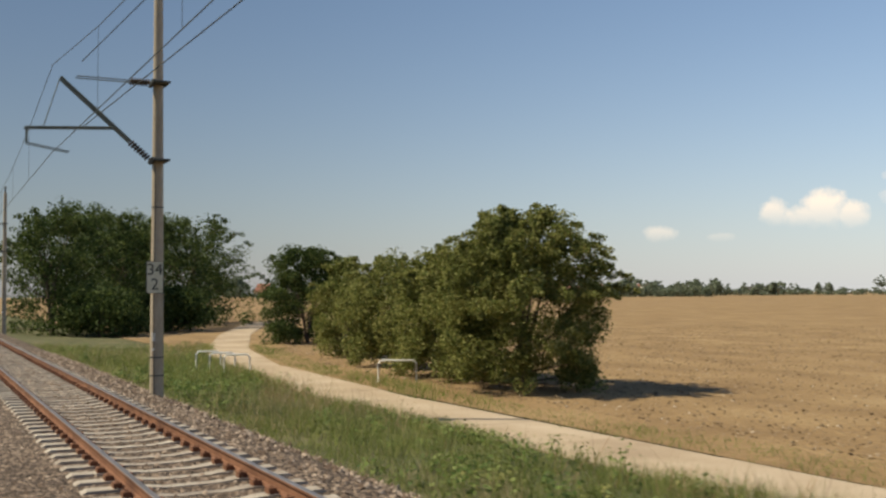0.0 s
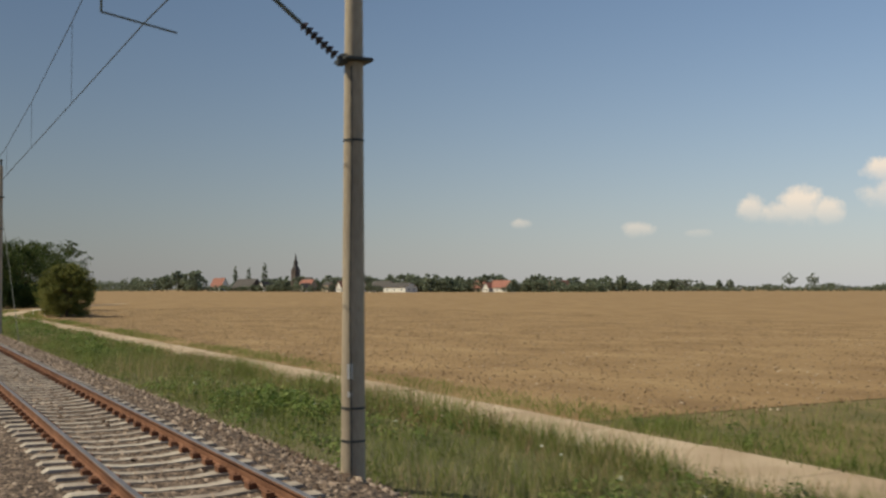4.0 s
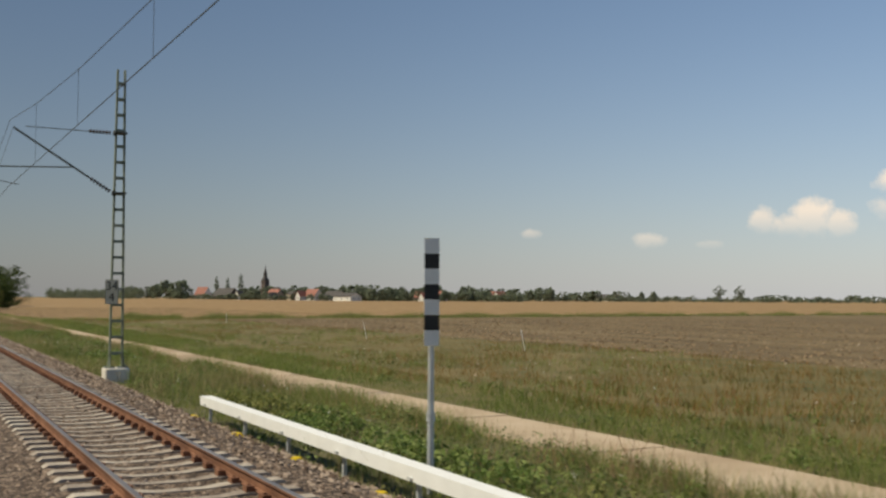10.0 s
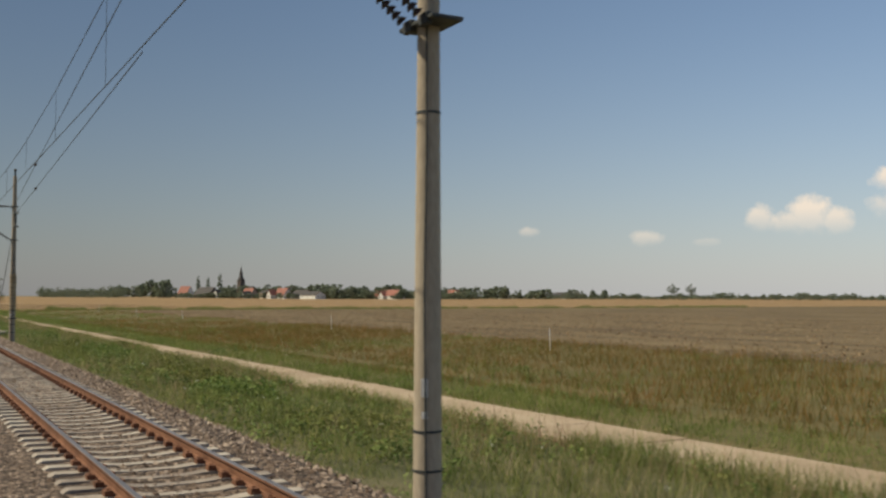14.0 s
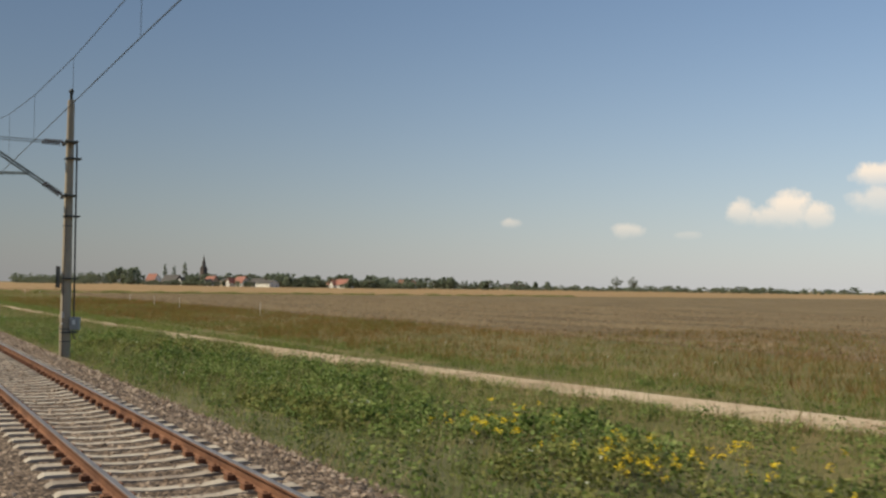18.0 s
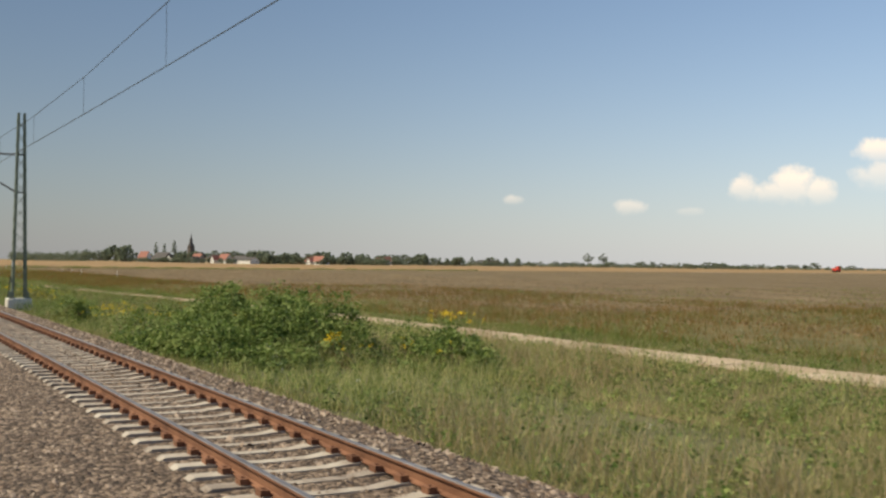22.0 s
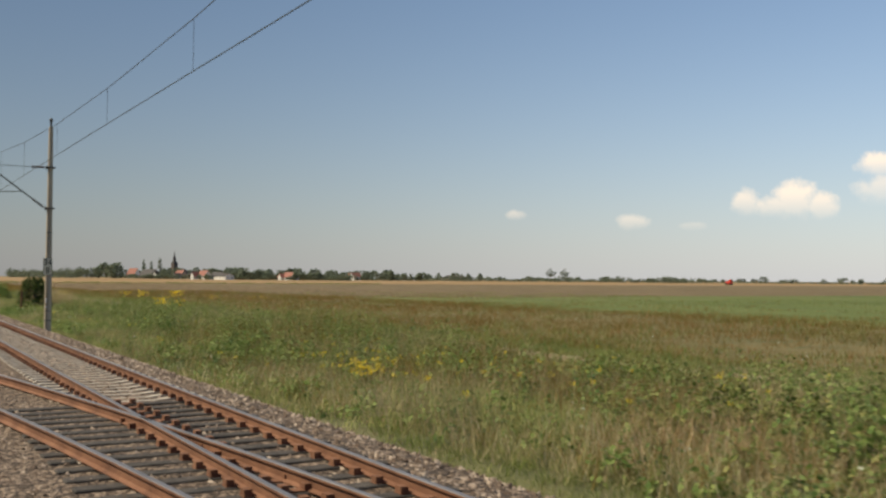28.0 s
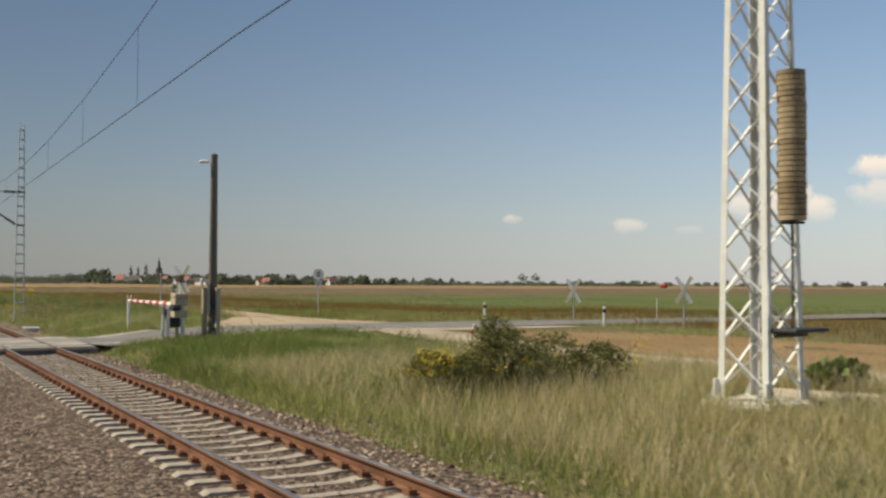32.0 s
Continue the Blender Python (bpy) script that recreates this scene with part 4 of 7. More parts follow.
ribbon("concrete_path", [(579.6, 14.5, 0.95), (582, 15.7, 0.95), (586, 17.6, 0.95), (592, 20.4, 0.95)], TAN_CONC, "weathered tan concrete path beside the lattice mast", "path", 0.045)

# ---- level crossing ----
crossing = thing("level_crossing", (0, 0, 0), "level crossing of pale concrete panels with dark ends", "level crossing")
tagged(crossing, kind="structure")
tc = float(track_y(556))
for y0, y1, n, z in ((tc - 0.66, tc + 0.66, 4, -0.008), (tc + 0.82, tc + 1.95, 4, -0.004), (tc - 2.0, tc - 0.82, 4, -0.006)):
    L = 6.6 / n
    pb = Build()
    pb.box((0, 0, -0.08), (L - 0.02, y1 - y0, 0.16), bevel=0.012)
    me = pb.mesh("crossing_panel", PANEL_CONC)
    for i in range(n):
        ob = new("crossing_panel", me)
        ob.parent = crossing
        ob.location = (552.1 + L * (i + 0.5), (y0 + y1) / 2, z)
    for xe in (552.0, 559.2):
        eb = Build()
        eb.box((xe, (y0 + y1) / 2, -0.115), (0.16, y1 - y0 - 0.02, 0.17), bevel=0.02)
        part("end_ramp", eb, DARK_EDGE, crossing, "dark end of the panel row")
lb = Build()
for xa, xb in ((552.78, 552.70), (557.36, 557.15)):
    for ya, yb in ((0.5, tc - 0.83), (tc - 0.66, tc + 0.66), (tc + 0.83, tc + 1.95)):
        u0, u1 = ya / 8, yb / 8
        p, q = Vector((xa + (xb - xa) * u0, ya, 0.001)), Vector((xa + (xb - xa) * u1, yb, 0.001))
        lb.box((p + q) / 2, (0.11, (q - p).length, 0.006))
part("edge_line", lb, SIGN_WHITE, crossing, "white edge line across the panels")
ab = Build()
ab.box((555.6, -0.9, -0.09), (6.6, 5.0, 0.16), bevel=0.01)
part("asphalt_infill", ab, ASPHALT, crossing)
lines = Build()
for pts in ([(553.25, 6.45), (553.1, 8.0), (552.65, 9.7)], [(557.15, 6.45), (556.95, 7.5)], [(555.75, 17.9), (555.85, 20.5), (555.75, 23.5), (555.5, 27.0)]):
    for (xa, ya), (xb, yb) in zip(pts, pts[1:]):
        n = 6
        for i in range(n):
            p = (xa + (xb - xa) * i / n, ya + (yb - ya) * i / n)
            q = (xa + (xb - xa) * (i + 1) / n, ya + (yb - ya) * (i + 1) / n)
            A, B = Vector((*p, max(gz(*p) + 0.062, -0.008))), Vector((*q, max(gz(*q) + 0.062, -0.008)))
            lines.beam(A, B, 0.11, 0.008)
tagged(new("road_line", lines.mesh("road_line", SIGN_WHITE)), "white edge line on the asphalt road", "road marking", kind="structure")


POLE_WOOD = mat("dark_pole_wood", [(0.1, 0.085, 0.068), (0.155, 0.132, 0.106), (0.21, 0.182, 0.15)], 0.85, 2, 40, 0.3, stretch=(2, 2, 0.2))


def barrier():
    mx, my = 558.6, 8.85
    g = gz(mx, my) + 0.11
    b0 = thing("level_crossing_barrier", (mx, my, g), "closed red and white barrier with a steel drive and concrete counterweights", "barrier")
    tip = Vector((-7.68, 0.2, 1.16))
    root = Vector((0.15, 0, 1.16))
    n = 13
    for i in range(n):
        p, q = tip.lerp(root, i / n), tip.lerp(root, (i + 1) / n)
        sb2 = Build()
        sb2.tube(p, q, 0.055 + 0.035 * i / n, 0.055 + 0.035 * (i + 1) / n, 14)
        part("boom_section", sb2, SIGN_WHITE if i % 2 == 0 else SIGN_RED, b0, smooth=True)
    c = Build()
    c.tube(root, root + Vector((1.25, -0.1, -0.04)), 0.095, 0.085, 14)
    part("counter_arm", c, WHITE_STEEL, b0, smooth=True)
    for zc, s in ((1.47, 0.16), (1.26, 0.24), (0.88, 0.26)):
        c = Build()
        c.box((1.3, -0.08, zc), (0.58, 0.44, s), bevel=0.025)
        part("counterweight", c, TAN_CONC, b0, "tan concrete counterweight block")
    c = Build()
    c.tube((1.0, -0.09, 1.08), (1.72, -0.2, 1.08), 0.085, n=16).tube((1.55, -0.2, 1.08), (1.62, -0.42, 1.08), 0.11, n=16)
    part("weight_pipe", c, DARK_STEEL, b0)
    for sx in (-0.18, 0.42):
        for sy in (-0.2, 0.22):
            c = Build()
            c.beam((sx - 0.08 * (1 if sx < 0 else -1), sy * 1.25, 0), (sx, sy, 1.1), 0.1, 0.08)
            part("leg", c, GALV, b0, "pale grey steel leg")
    for a, d in (((-0.26, -0.25, 0.15), (0.42, -0.2, 0.85)), ((0.5, -0.25, 0.15), (-0.18, -0.2, 0.85))):
        c = Build()
        c.beam(a, d, 0.05, 0.03)
        part("brace", c, GALV, b0)
    c = Build()
    c.box((0.12, 0, 1.05), (0.75, 0.5, 0.08), bevel=0.01)
    part("top_plate", c, GALV, b0)
    c = Build()
    c.box((0.12, 0.0, 0.7), (0.54, 0.46, 0.62), bevel=0.05)
    c.tube((0.12, -0.17, 0.95), (0.12, -0.3, 0.95), 0.15, n=16)
    part("drive_housing", c, DARK_STEEL, b0, "dark drive housing")
    c = Build()
    c.tube((-0.42, -0.12, 0.68), (-0.42, -0.20, 0.68), 0.23, n=24)
    c.tube((-0.42, -0.2, 0.68), (-0.42, -0.23, 0.68), 0.05, n=12)
    part("rope_wheel", c, GREY_BOX, b0)
    c = Build()
    for k in range(4):
        d = Vector((math.cos(k * math.pi / 2 + 0.3), 0, math.sin(k * math.pi / 2 + 0.3))) * 0.16
        c.beam(Vector((-0.42, -0.215, 0.68)) - d, Vector((-0.42, -0.215, 0.68)) + d, 0.03, 0.02)
    part("wheel_spoke", c, DARK_STEEL, b0)
    c = Build()
    c.tube((-0.1, 0.1, 1.1), (-0.1, 0.1, 1.7), 0.022, n=8).box((-0.1, 0.1, 1.55), (0.07, 0.07, 0.2), bevel=0.01)
    c.lathe([(0.03, 1.69), (0.11, 1.70), (0.11, 1.76), (0.08, 1.83), (0.02, 1.86)], 14, (-0.1, 0.1, 0))
    part("bell", c, GREEN_STEEL, b0, "pale green warning bell on a stalk")
    c = Build()
    c.beam((0.16, 0.15, 1.1), (0.2, 0.2, 1.88), 0.045, 0.045).beam((0.2, 0.2, 1.88), (0.42, 0.32, 1.5), 0.03, 0.03).beam((0.2, 0.2, 1.88), (0.3, 0.26, 1.15), 0.035, 0.035)
    part("stay_frame", c, WHITE_STEEL, b0)
    c = Build()
    c.box((0.2, 0.05, -0.12), (1.25, 0.85, 0.3), bevel=0.03)
    part("base_slab", c, PANEL_CONC, b0, "low concrete base slab")
    e = thing("barrier_rest", (mx + tip.x, my + tip.y, gz(mx + tip.x, my + tip.y)), "white forked post on which the barrier rests", "barrier post")
    c = Build()
    c.box((0, 0, 0.58), (0.115, 0.1, 1.18), bevel=0.015)
    c.box((0, 0, 1.15), (0.2, 0.14, 0.05), bevel=0.01)
    part("post", c, WHITE_STEEL, e)
    c = Build()
    c.beam((-0.03, 0, 1.15), (-0.15, -0.04, 1.5), 0.018, 0.018).beam((0.03, 0, 1.15), (0.24, 0.05, 1.48), 0.026, 0.026)
    part("fork", c, WHITE_STEEL, e)


barrier()


def lamp_post(x, y):
    g = gz(x, y)
    m = thing("lamp_post", (x, y, g), "dark wooden lamp post propped by two timber stubs", "lamp post")
    b = Build()
    b.lathe([(0.15, -0.2), (0.15, 0), (0.11, 6.2), (0.02, 6.25)], 14)
    part("pole", b, POLE_WOOD, m, smooth=True)
    for dx, dy in ((-0.2, -0.22), (0.24, 0.1)):
        b = Build()
        b.box((dx, dy, 0.8), (0.15, 0.15, 1.95), bevel=0.02)
        part("timber_stub", b, TAN_CONC, m, "pale weathered stub post")
    b = Build()
    b.box((0.0, -0.05, 1.2), (0.62, 0.05, 0.08)).box((0, -0.05, 0.5), (0.62, 0.05, 0.08))
    b.box((0.15, -0.16, 1.4), (0.3, 0.06, 1.0), bevel=0.01)
    part("steel_strap", b, DARK_STEEL, m)
    b = Build()
    b.box((-0.2, -0.32, 1.95), (0.1, 0.1, 0.28), bevel=0.03)
    part("switch_box", b, SIGN_WHITE, m)
    b = Build()
    b.tube((0, 0, 5.95), (-0.08, -0.2, 5.95), 0.025, n=8)
    b.box((-0.14, -0.3, 5.96), (0.16, 0.32, 0.1), pose(0, 0, 0, 0, 0, -28).to_3x3(), bevel=0.03)
    part("lamp_head", b, SIGN_WHITE, m, "small pale lamp head")


lamp_post(560.4, 9.75)


def cross_sign(x, y, mid=2.05, turn=0, label="weathered diagonal cross sign on a steel post", bands=True):
    m = thing("cross_sign", (x, y, gz(x, y)), label, "crossing sign", "diagonal cross signs", turn)
    b = Build()
    b.tube((0, 0, -0.1), (0, 0, mid + 0.25), 0.038, n=10)
    part("post", b, GALV, m)
    for k, sgn in enumerate((-1, 1)):
        b = Build()
        r = pose(0, 0, 0, 0, 30 * sgn, 0).to_3x3()
        b.box(Vector((0, -0.045 - 0.014 * k, mid)), (0.175, 0.014, 1.48), r, bevel=0.005)
        arm = part("arm", b, SIGN_FACE if k else SIGN_WHITE, m)
        for e in (-1, 1) if bands else ():
            b = Build()
            b.box(Vector((0, -0.045 - 0.014 * k - 0.009, mid)) + r @ Vector((0, 0, e * 0.1)), (0.155, 0.004, 0.2), r)
            part("dark_band", b, DARK_STEEL, arm)


cross_sign(544.0, 13.05, turn=50, label="diagonal cross sign with grey and white arms beside the crossing")
cross_sign(547.7, 33.8, 1.62, turn=50, bands=False)
cross_sign(556.1, 34.2, 1.72, turn=50, bands=False)


def disc_sign(x, y, turn):
    m = thing("round_sign", (x, y, gz(x, y)), "round white traffic sign with a small plate below", "traffic sign", turn=turn)
    b = Build()
    b.tube((0, 0, -0.1), (0, 0, 2.55), 0.03, n=10)
    part("post", b, GALV, m)
    b = Build()
    b.tube((0, -0.04, 2.35), (0, -0.055, 2.35), 0.30, n=28)
    d = part("disc", b, SIGN_WHITE, m)
    b = Build()
    b.box((0, -0.058, 2.43), (0.14, 0.004, 0.10)).box((0, -0.058, 2.27), (0.2, 0.004, 0.07))
    part("dark_symbol", b, SIGN_BLACK, d)
    b = Build()
    b.box((0, -0.045, 1.86), (0.38, 0.012, 0.3), bevel=0.004)
    p = part("plate", b, SIGN_WHITE, m)
    for k in range(3):
        b = Build()
        b.box((0, -0.053, 1.94 - 0.08 * k), (0.28, 0.004, 0.025))
        part("bar", b, SIGN_BLACK, p)


disc_sign(541.9, 21.0, 80)


def lamp_sign(x, y):
    m = thing("signal_post", (x, y, gz(x, y)), "thin grey post with a small dark signal head", "signal")
    b = Build()
    b.tube((0, 0, -0.1), (0, 0, 2.3), 0.032, n=10)
    part("post", b, GALV, m)
    b = Build()
    b.box((0, 0, 2.27), (0.16, 0.2, 0.24), bevel=0.02).box((0, 0, 2.44), (0.1, 0.06, 0.12), bevel=0.02)
    part("head", b, DARK_STEEL, m)
    b = Build()
    b.box((0.085, -0.03, 2.27), (0.012, 0.08, 0.16))
    part("face_plate", b, SIGN_WHITE, m)


lamp_sign(539.1, 13.2)


def delineator(x, y, lean=0.0):
    m = thing("delineator_post", (x, y, gz(x, y)), "white roadside delineator post with a black band", "delineator", "delineator posts")
    b = Build()
    b.box((0, 0, 0.45), (0.1, 0.12, 0.95), bevel=0.02)
    part("post", b, SIGN_WHITE, m)
    b = Build()
    b.box((0, 0, 0.72), (0.106, 0.126, 0.2), bevel=0.02)
    part("band", b, SIGN_BLACK, m)


delineator(557.2, 28.5)
delineator(548.6, 27.5)
m = thing("marker_pole", (570.1, 13.8, gz(570.1, 13.8)), "leaning marker pole with red and white bands", "marker pole")
for i in range(7):
    b = Build()
    a, c = Vector((0, 0, -0.05)), Vector((0.28, 0.06, 0.95))
    b.tube(a.lerp(c, i / 7), a.lerp(c, (i + 1) / 7), 0.03, n=8)
    part("pole_section", b, SIGN_RED if i % 2 else SIGN_WHITE, m)

# ---- lineside things ----
m = thing("point_machine_cover", (540.75, 6.75, -0.27), "flat grey steel cover plate of the point machine", "cover", "covers beside the track")
b = Build()
b.box((0, 0, 0.14), (1.35, 0.95, 0.05), bevel=0.01)
part("lid", b, GALV, m)
b = Build()
b.box((0, 0, 0.02), (1.2, 0.8, 0.2), bevel=0.01)
part("box", b, FOOT_CONC, m)
copy_thing(m, pose(541.8, 7.75, -0.21, 0, 0, 6))
m = thing("cable_box", (441.3, 7.45, gz(441.3, 7.45) - 0.1), "small pale concrete cable box in the weeds", "cable box", "cable boxes")
b = Build()
b.box((0, 0, 0.2), (0.3, 0.26, 0.34), bevel=0.02)
part("body", b, FOOT_CONC, m)
b = Build()
b.box((0, 0, 0.39), (0.36, 0.31, 0.05), bevel=0.015)
part("lid", b, SIGN_FACE, m)
b = Build()
b.box((0, 0, 0), (0.09, 0.8, 0.012), bevel=0.003)
mk = new("red_mark", b.mesh("red_mark", SIGN_RED))
mk.matrix_world = pose(470.1, 4.36, -0.158, 0, 0, -4)
tagged(mk, "faded red paint mark on a concrete sleeper", "paint mark")
m = thing("rail_contact", (443.6, float(track_y(443.6)) + 0.5, -0.2), "dark rail contact box inside the track", "rail contact")
b = Build()
b.box((0, 0, 0.08), (0.5, 0.2, 0.12), bevel=0.02)
part("housing", b, DARK_STEEL, m)
m = thing("rusty_post", (451.7, 8.6, gz(451.7, 8.6)), "rusty brown steel post standing in the weeds", "post")
b = Build()
b.box((0, 0, 0.85), (0.12, 0.12, 1.9), bevel=0.01)
part("post", b, RUST, m)


def checker_board(x, y):
    m = thing("checkered_board", (x, y, gz(x, y)), "black and white checkered railway board on a grey post", "railway board")
    b = Build()
    b.tube((0, 0, -0.2), (0, 0, 2.2), 0.05, 0.04, 12)
    b.tube((0, 0, 1.0), (0, 0, 1.12), 0.06, n=12)
    part("post", b, GALV, m)
    for i in range(7):
        b = Build()
        b.box((0.05, -0.02, 2.05 + 0.215 * (i + 0.5)), (0.012, 0.21, 0.213), pose(0, 0, 0, 0, 0, -20).to_3x3())
        part("field", b, SIGN_WHITE if i % 2 == 0 else SIGN_BLACK, m)


checker_board(199.4, 6.58)


def shield_board(x, y):
    m = thing("signal_board", (x, y, gz(x, y)), "dark back of a tapered signal board on a pale post", "railway board")
    b = Build()
    b.tube((0, 0, -0.2), (0, 0, 2.8), 0.065, n=14)
    for z in (0.5, 1.5, 1.95, 2.55):
        b.tube((0, 0, z), (0, 0, z + 0.05), 0.085, n=14)
    part("post", b, WHITE_STEEL, m)
    r = pose(0, 0, 0, 0, 0, -38).to_3x3()
    b = Build()
    o = [(-0.2, 2.77), (0.2, 2.77), (0.39, 2.25), (-0.39, 2.25)]
    b.add([r @ Vector((-0.09 + k, u, z)) for k in (0, 0.014) for u, z in o], [(3, 2, 1, 0), (4, 5, 6, 7)] + [(i, (i + 1) % 4, 4 + (i + 1) % 4, 4 + i) for i in range(4)])
    part("tapered_plate", b, SIGN_BLACK, m)
    b = Build()
    b.box(r @ Vector((-0.085, 0, 2.13)), (0.016, 0.46, 0.22), r)
    part("lower_plate", b, SIGN_BLACK, m)
    b = Build()
    b.box((-0.13, -0.08, 1.2), (0.06, 0.08, 2.4), bevel=0.01)
    part("dark_channel", b, DARK_STEEL, m)
    b = Build()
    b.box((-1.2, -0.05, 0.2), (0.8, 1.15, 0.9), pose(0, 0, 0, 0, 0, -38).to_3x3(), bevel=0.02)
    part("footing", b, FOOT_CONC, m, "pale concrete retaining block")


shield_board(217.0, 5.2)


def cage(x, y):
    m = thing("service_platform", (x, y, gz(x, y)), "small platform with galvanised guard rails", "platform")
    ps = [(0.0, 0.0), (0.15, 0.4), (0.3, 0.8), (1.0, 0.85)]
    top = 1.15 - gz(x, y)
    for px, py in ps:
        b = Build()
        b.tube((px, py, -0.2), (px, py, top), 0.014, n=8)
        part("post", b, GALV, m)
    for (ax, ay), (bx2, by) in zip(ps, ps[1:]):
        for z in (top - 0.5, top - 0.03):
            b = Build()
            b.tube((ax, ay, z), (bx2, by, z), 0.011, n=6)
            part("rail_bar", b, GALV, m)
    m2b = thing("track_magnet_box", (x + 1.4, y + 0.35, gz(x + 1.4, y + 0.35)), "white equipment box on a short white post", "equipment box")
    b = Build()
    b.tube((0, 0, -0.2), (0, 0, 1.5), 0.055, n=12)
    b.tube((0, 0, 0.9), (0, 0, 0.95), 0.075, n=12)
    part("post", b, WHITE_STEEL, m2b)
    b = Build()
    b.box((-0.08, -0.06, 1.62), (0.26, 0.2, 0.26), bevel=0.03)
    b.tube((0.06, 0.0, 1.7), (0.06, 0.0, 1.98), 0.09, n=12)
    part("box", b, SIGN_WHITE, m2b)
    b = Build()
    b.box((-0.15, -0.165, 1.62), (0.08, 0.012, 0.08))
    part("dark_mark", b, SIGN_BLACK, m2b)
    s = Build()
    s.box((0, 0, 0), (3.4, 1.5, 0.22), bevel=0.02)
    sl2 = new("concrete_step", s.mesh("concrete_step", PANEL_CONC))
    sl2.matrix_world = pose(x - 0.9, y + 1.1, gz(x - 0.9, y + 1.1) + 0.1, 0, 0, 4)
    tagged(sl2, "flat grey concrete slab in the verge", "concrete slab")


cage(214.7, 5.15)

m = thing("white_trough_rail", (200.6, 5.85, gz(200.6, 5.85)), "long white steel trough rail on short posts beside the track", "guard rail")
b = Build()
trough = [(-0.12, 0.34), (-0.12, 0.53), (0.12, 0.53), (0.12, 0.34), (0.09, 0.34), (0.09, 0.50), (-0.09, 0.50), (-0.09, 0.34)]
b.add([(u, v, w) for u in (-10.3, 10.3) for v, w in trough], [tuple(range(8)), tuple(range(15, 7, -1))] + [(i, (i + 1) % 8, 8 + (i + 1) % 8, 8 + i) for i in range(8)])
part("beam", b, SIGN_WHITE, m)
for i in range(9):
    b = Build()
    b.box((-9.9 + 2.45 * i, 0, 0.2), (0.06, 0.06, 0.5), bevel=0.005)
    b.box((-9.9 + 2.45 * i, 0, 0.38), (0.1, 0.3, 0.03))
    part("post", b, GALV, m)
for i in range(6):
    b = Build()
    b.lathe([(0.10, -0.02), (0.13, 0.05), (0.09, 0.1), (0.03, 0.11)], 9)
    st = new("yellow_stone", b.mesh("yellow_stone", YELLOW))
    st.location = (191 + 3.1 * i, 5.4, gz(191 + 3.1 * i, 5.4) + 0.03)
    tagged(st, "small yellow painted marker stone", "marker stone", "yellow marker stones")


def hoop(x, y, turn, w=0.95, h=0.75):
    m = thing("hoop_barrier", (x, y, gz(x, y)), "white tubular hoop beside the field road", "hoop", "white hoops", turn)
    b = Build()
    pts = [(-w / 2, 0, -0.1), (-w / 2, 0, h - 0.1), (-w / 2 + 0.1, 0, h), (w / 2 - 0.1, 0, h), (w / 2, 0, h - 0.1), (w / 2, 0, -0.1)]
    b.pipe(pts, 0.032, 10)
    part("tube", b, SIGN_WHITE, m, smooth=True)


hoop(-31.6, 14.6, 60, 1.3, 0.75)
for i in range(3):
    hoop(-37.4 - 1.3 * i, 10.7 - 0.2 * i, 70)

for x, y, lean in [(206.0, 34.0, 4), (227.5, 32.5, 1), (244.0, 31.5, 2), (270.3, 32.3, 1), (144.9, 29.6, 26), (162.9, 31.5, 22), (101.9, 31.7, 0), (549.3, 38.4, 0)]:
    b = Build()
    b.tube((0, 0, -0.1), (0, 0, 1.25), 0.022, 0.018, 8)
    st = new("marker_stick", b.mesh("marker_stick", SIGN_WHITE))
    st.matrix_world = pose(x, y, gz(x, y), lean * 0.27, -lean * 0.5, 0)
    tagged(st, "thin white marker stick at the field's edge", "marker stick", "white marker sticks")


# ---- trees, bushes and weeds ----
def unit(rg, n):
    v = rg.normal(size=(n, 3))
    return v / np.linalg.norm(v, axis=1, keepdims=True)


def leaf_cloud(rg, centres, radii, per, size, flat=0.55):
    """Leaves: small folded quads gathered round cluster centres. Returns verts and quads."""
    n = len(centres) * per
    c = np.repeat(np.asarray(centres, float), per, 0)
    r = np.repeat(np.asarray(radii, float), per)
    p = c + unit(rg, n) * (r * rg.random(n) ** 0.45)[:, None] * np.array([1, 1, 0.8])
    nrm = unit(rg, n) + np.array([0, 0, flat])
    nrm /= np.linalg.norm(nrm, axis=1, keepdims=True)
    t = np.cross(nrm, unit(rg, n))
    t /= np.linalg.norm(t, axis=1, keepdims=True)
    s = np.cross(nrm, t)
    L = size * rg.uniform(0.6, 1.25, n)[:, None]
    v = np.stack([p - t * L * 0.55, p + s * L * 0.34 + nrm * L * 0.08, p + t * L * 0.55, p - s * L * 0.34 + nrm * L * 0.08], 1).reshape(-1, 3)
    return v, np.arange(n * 4).reshape(-1, 4)


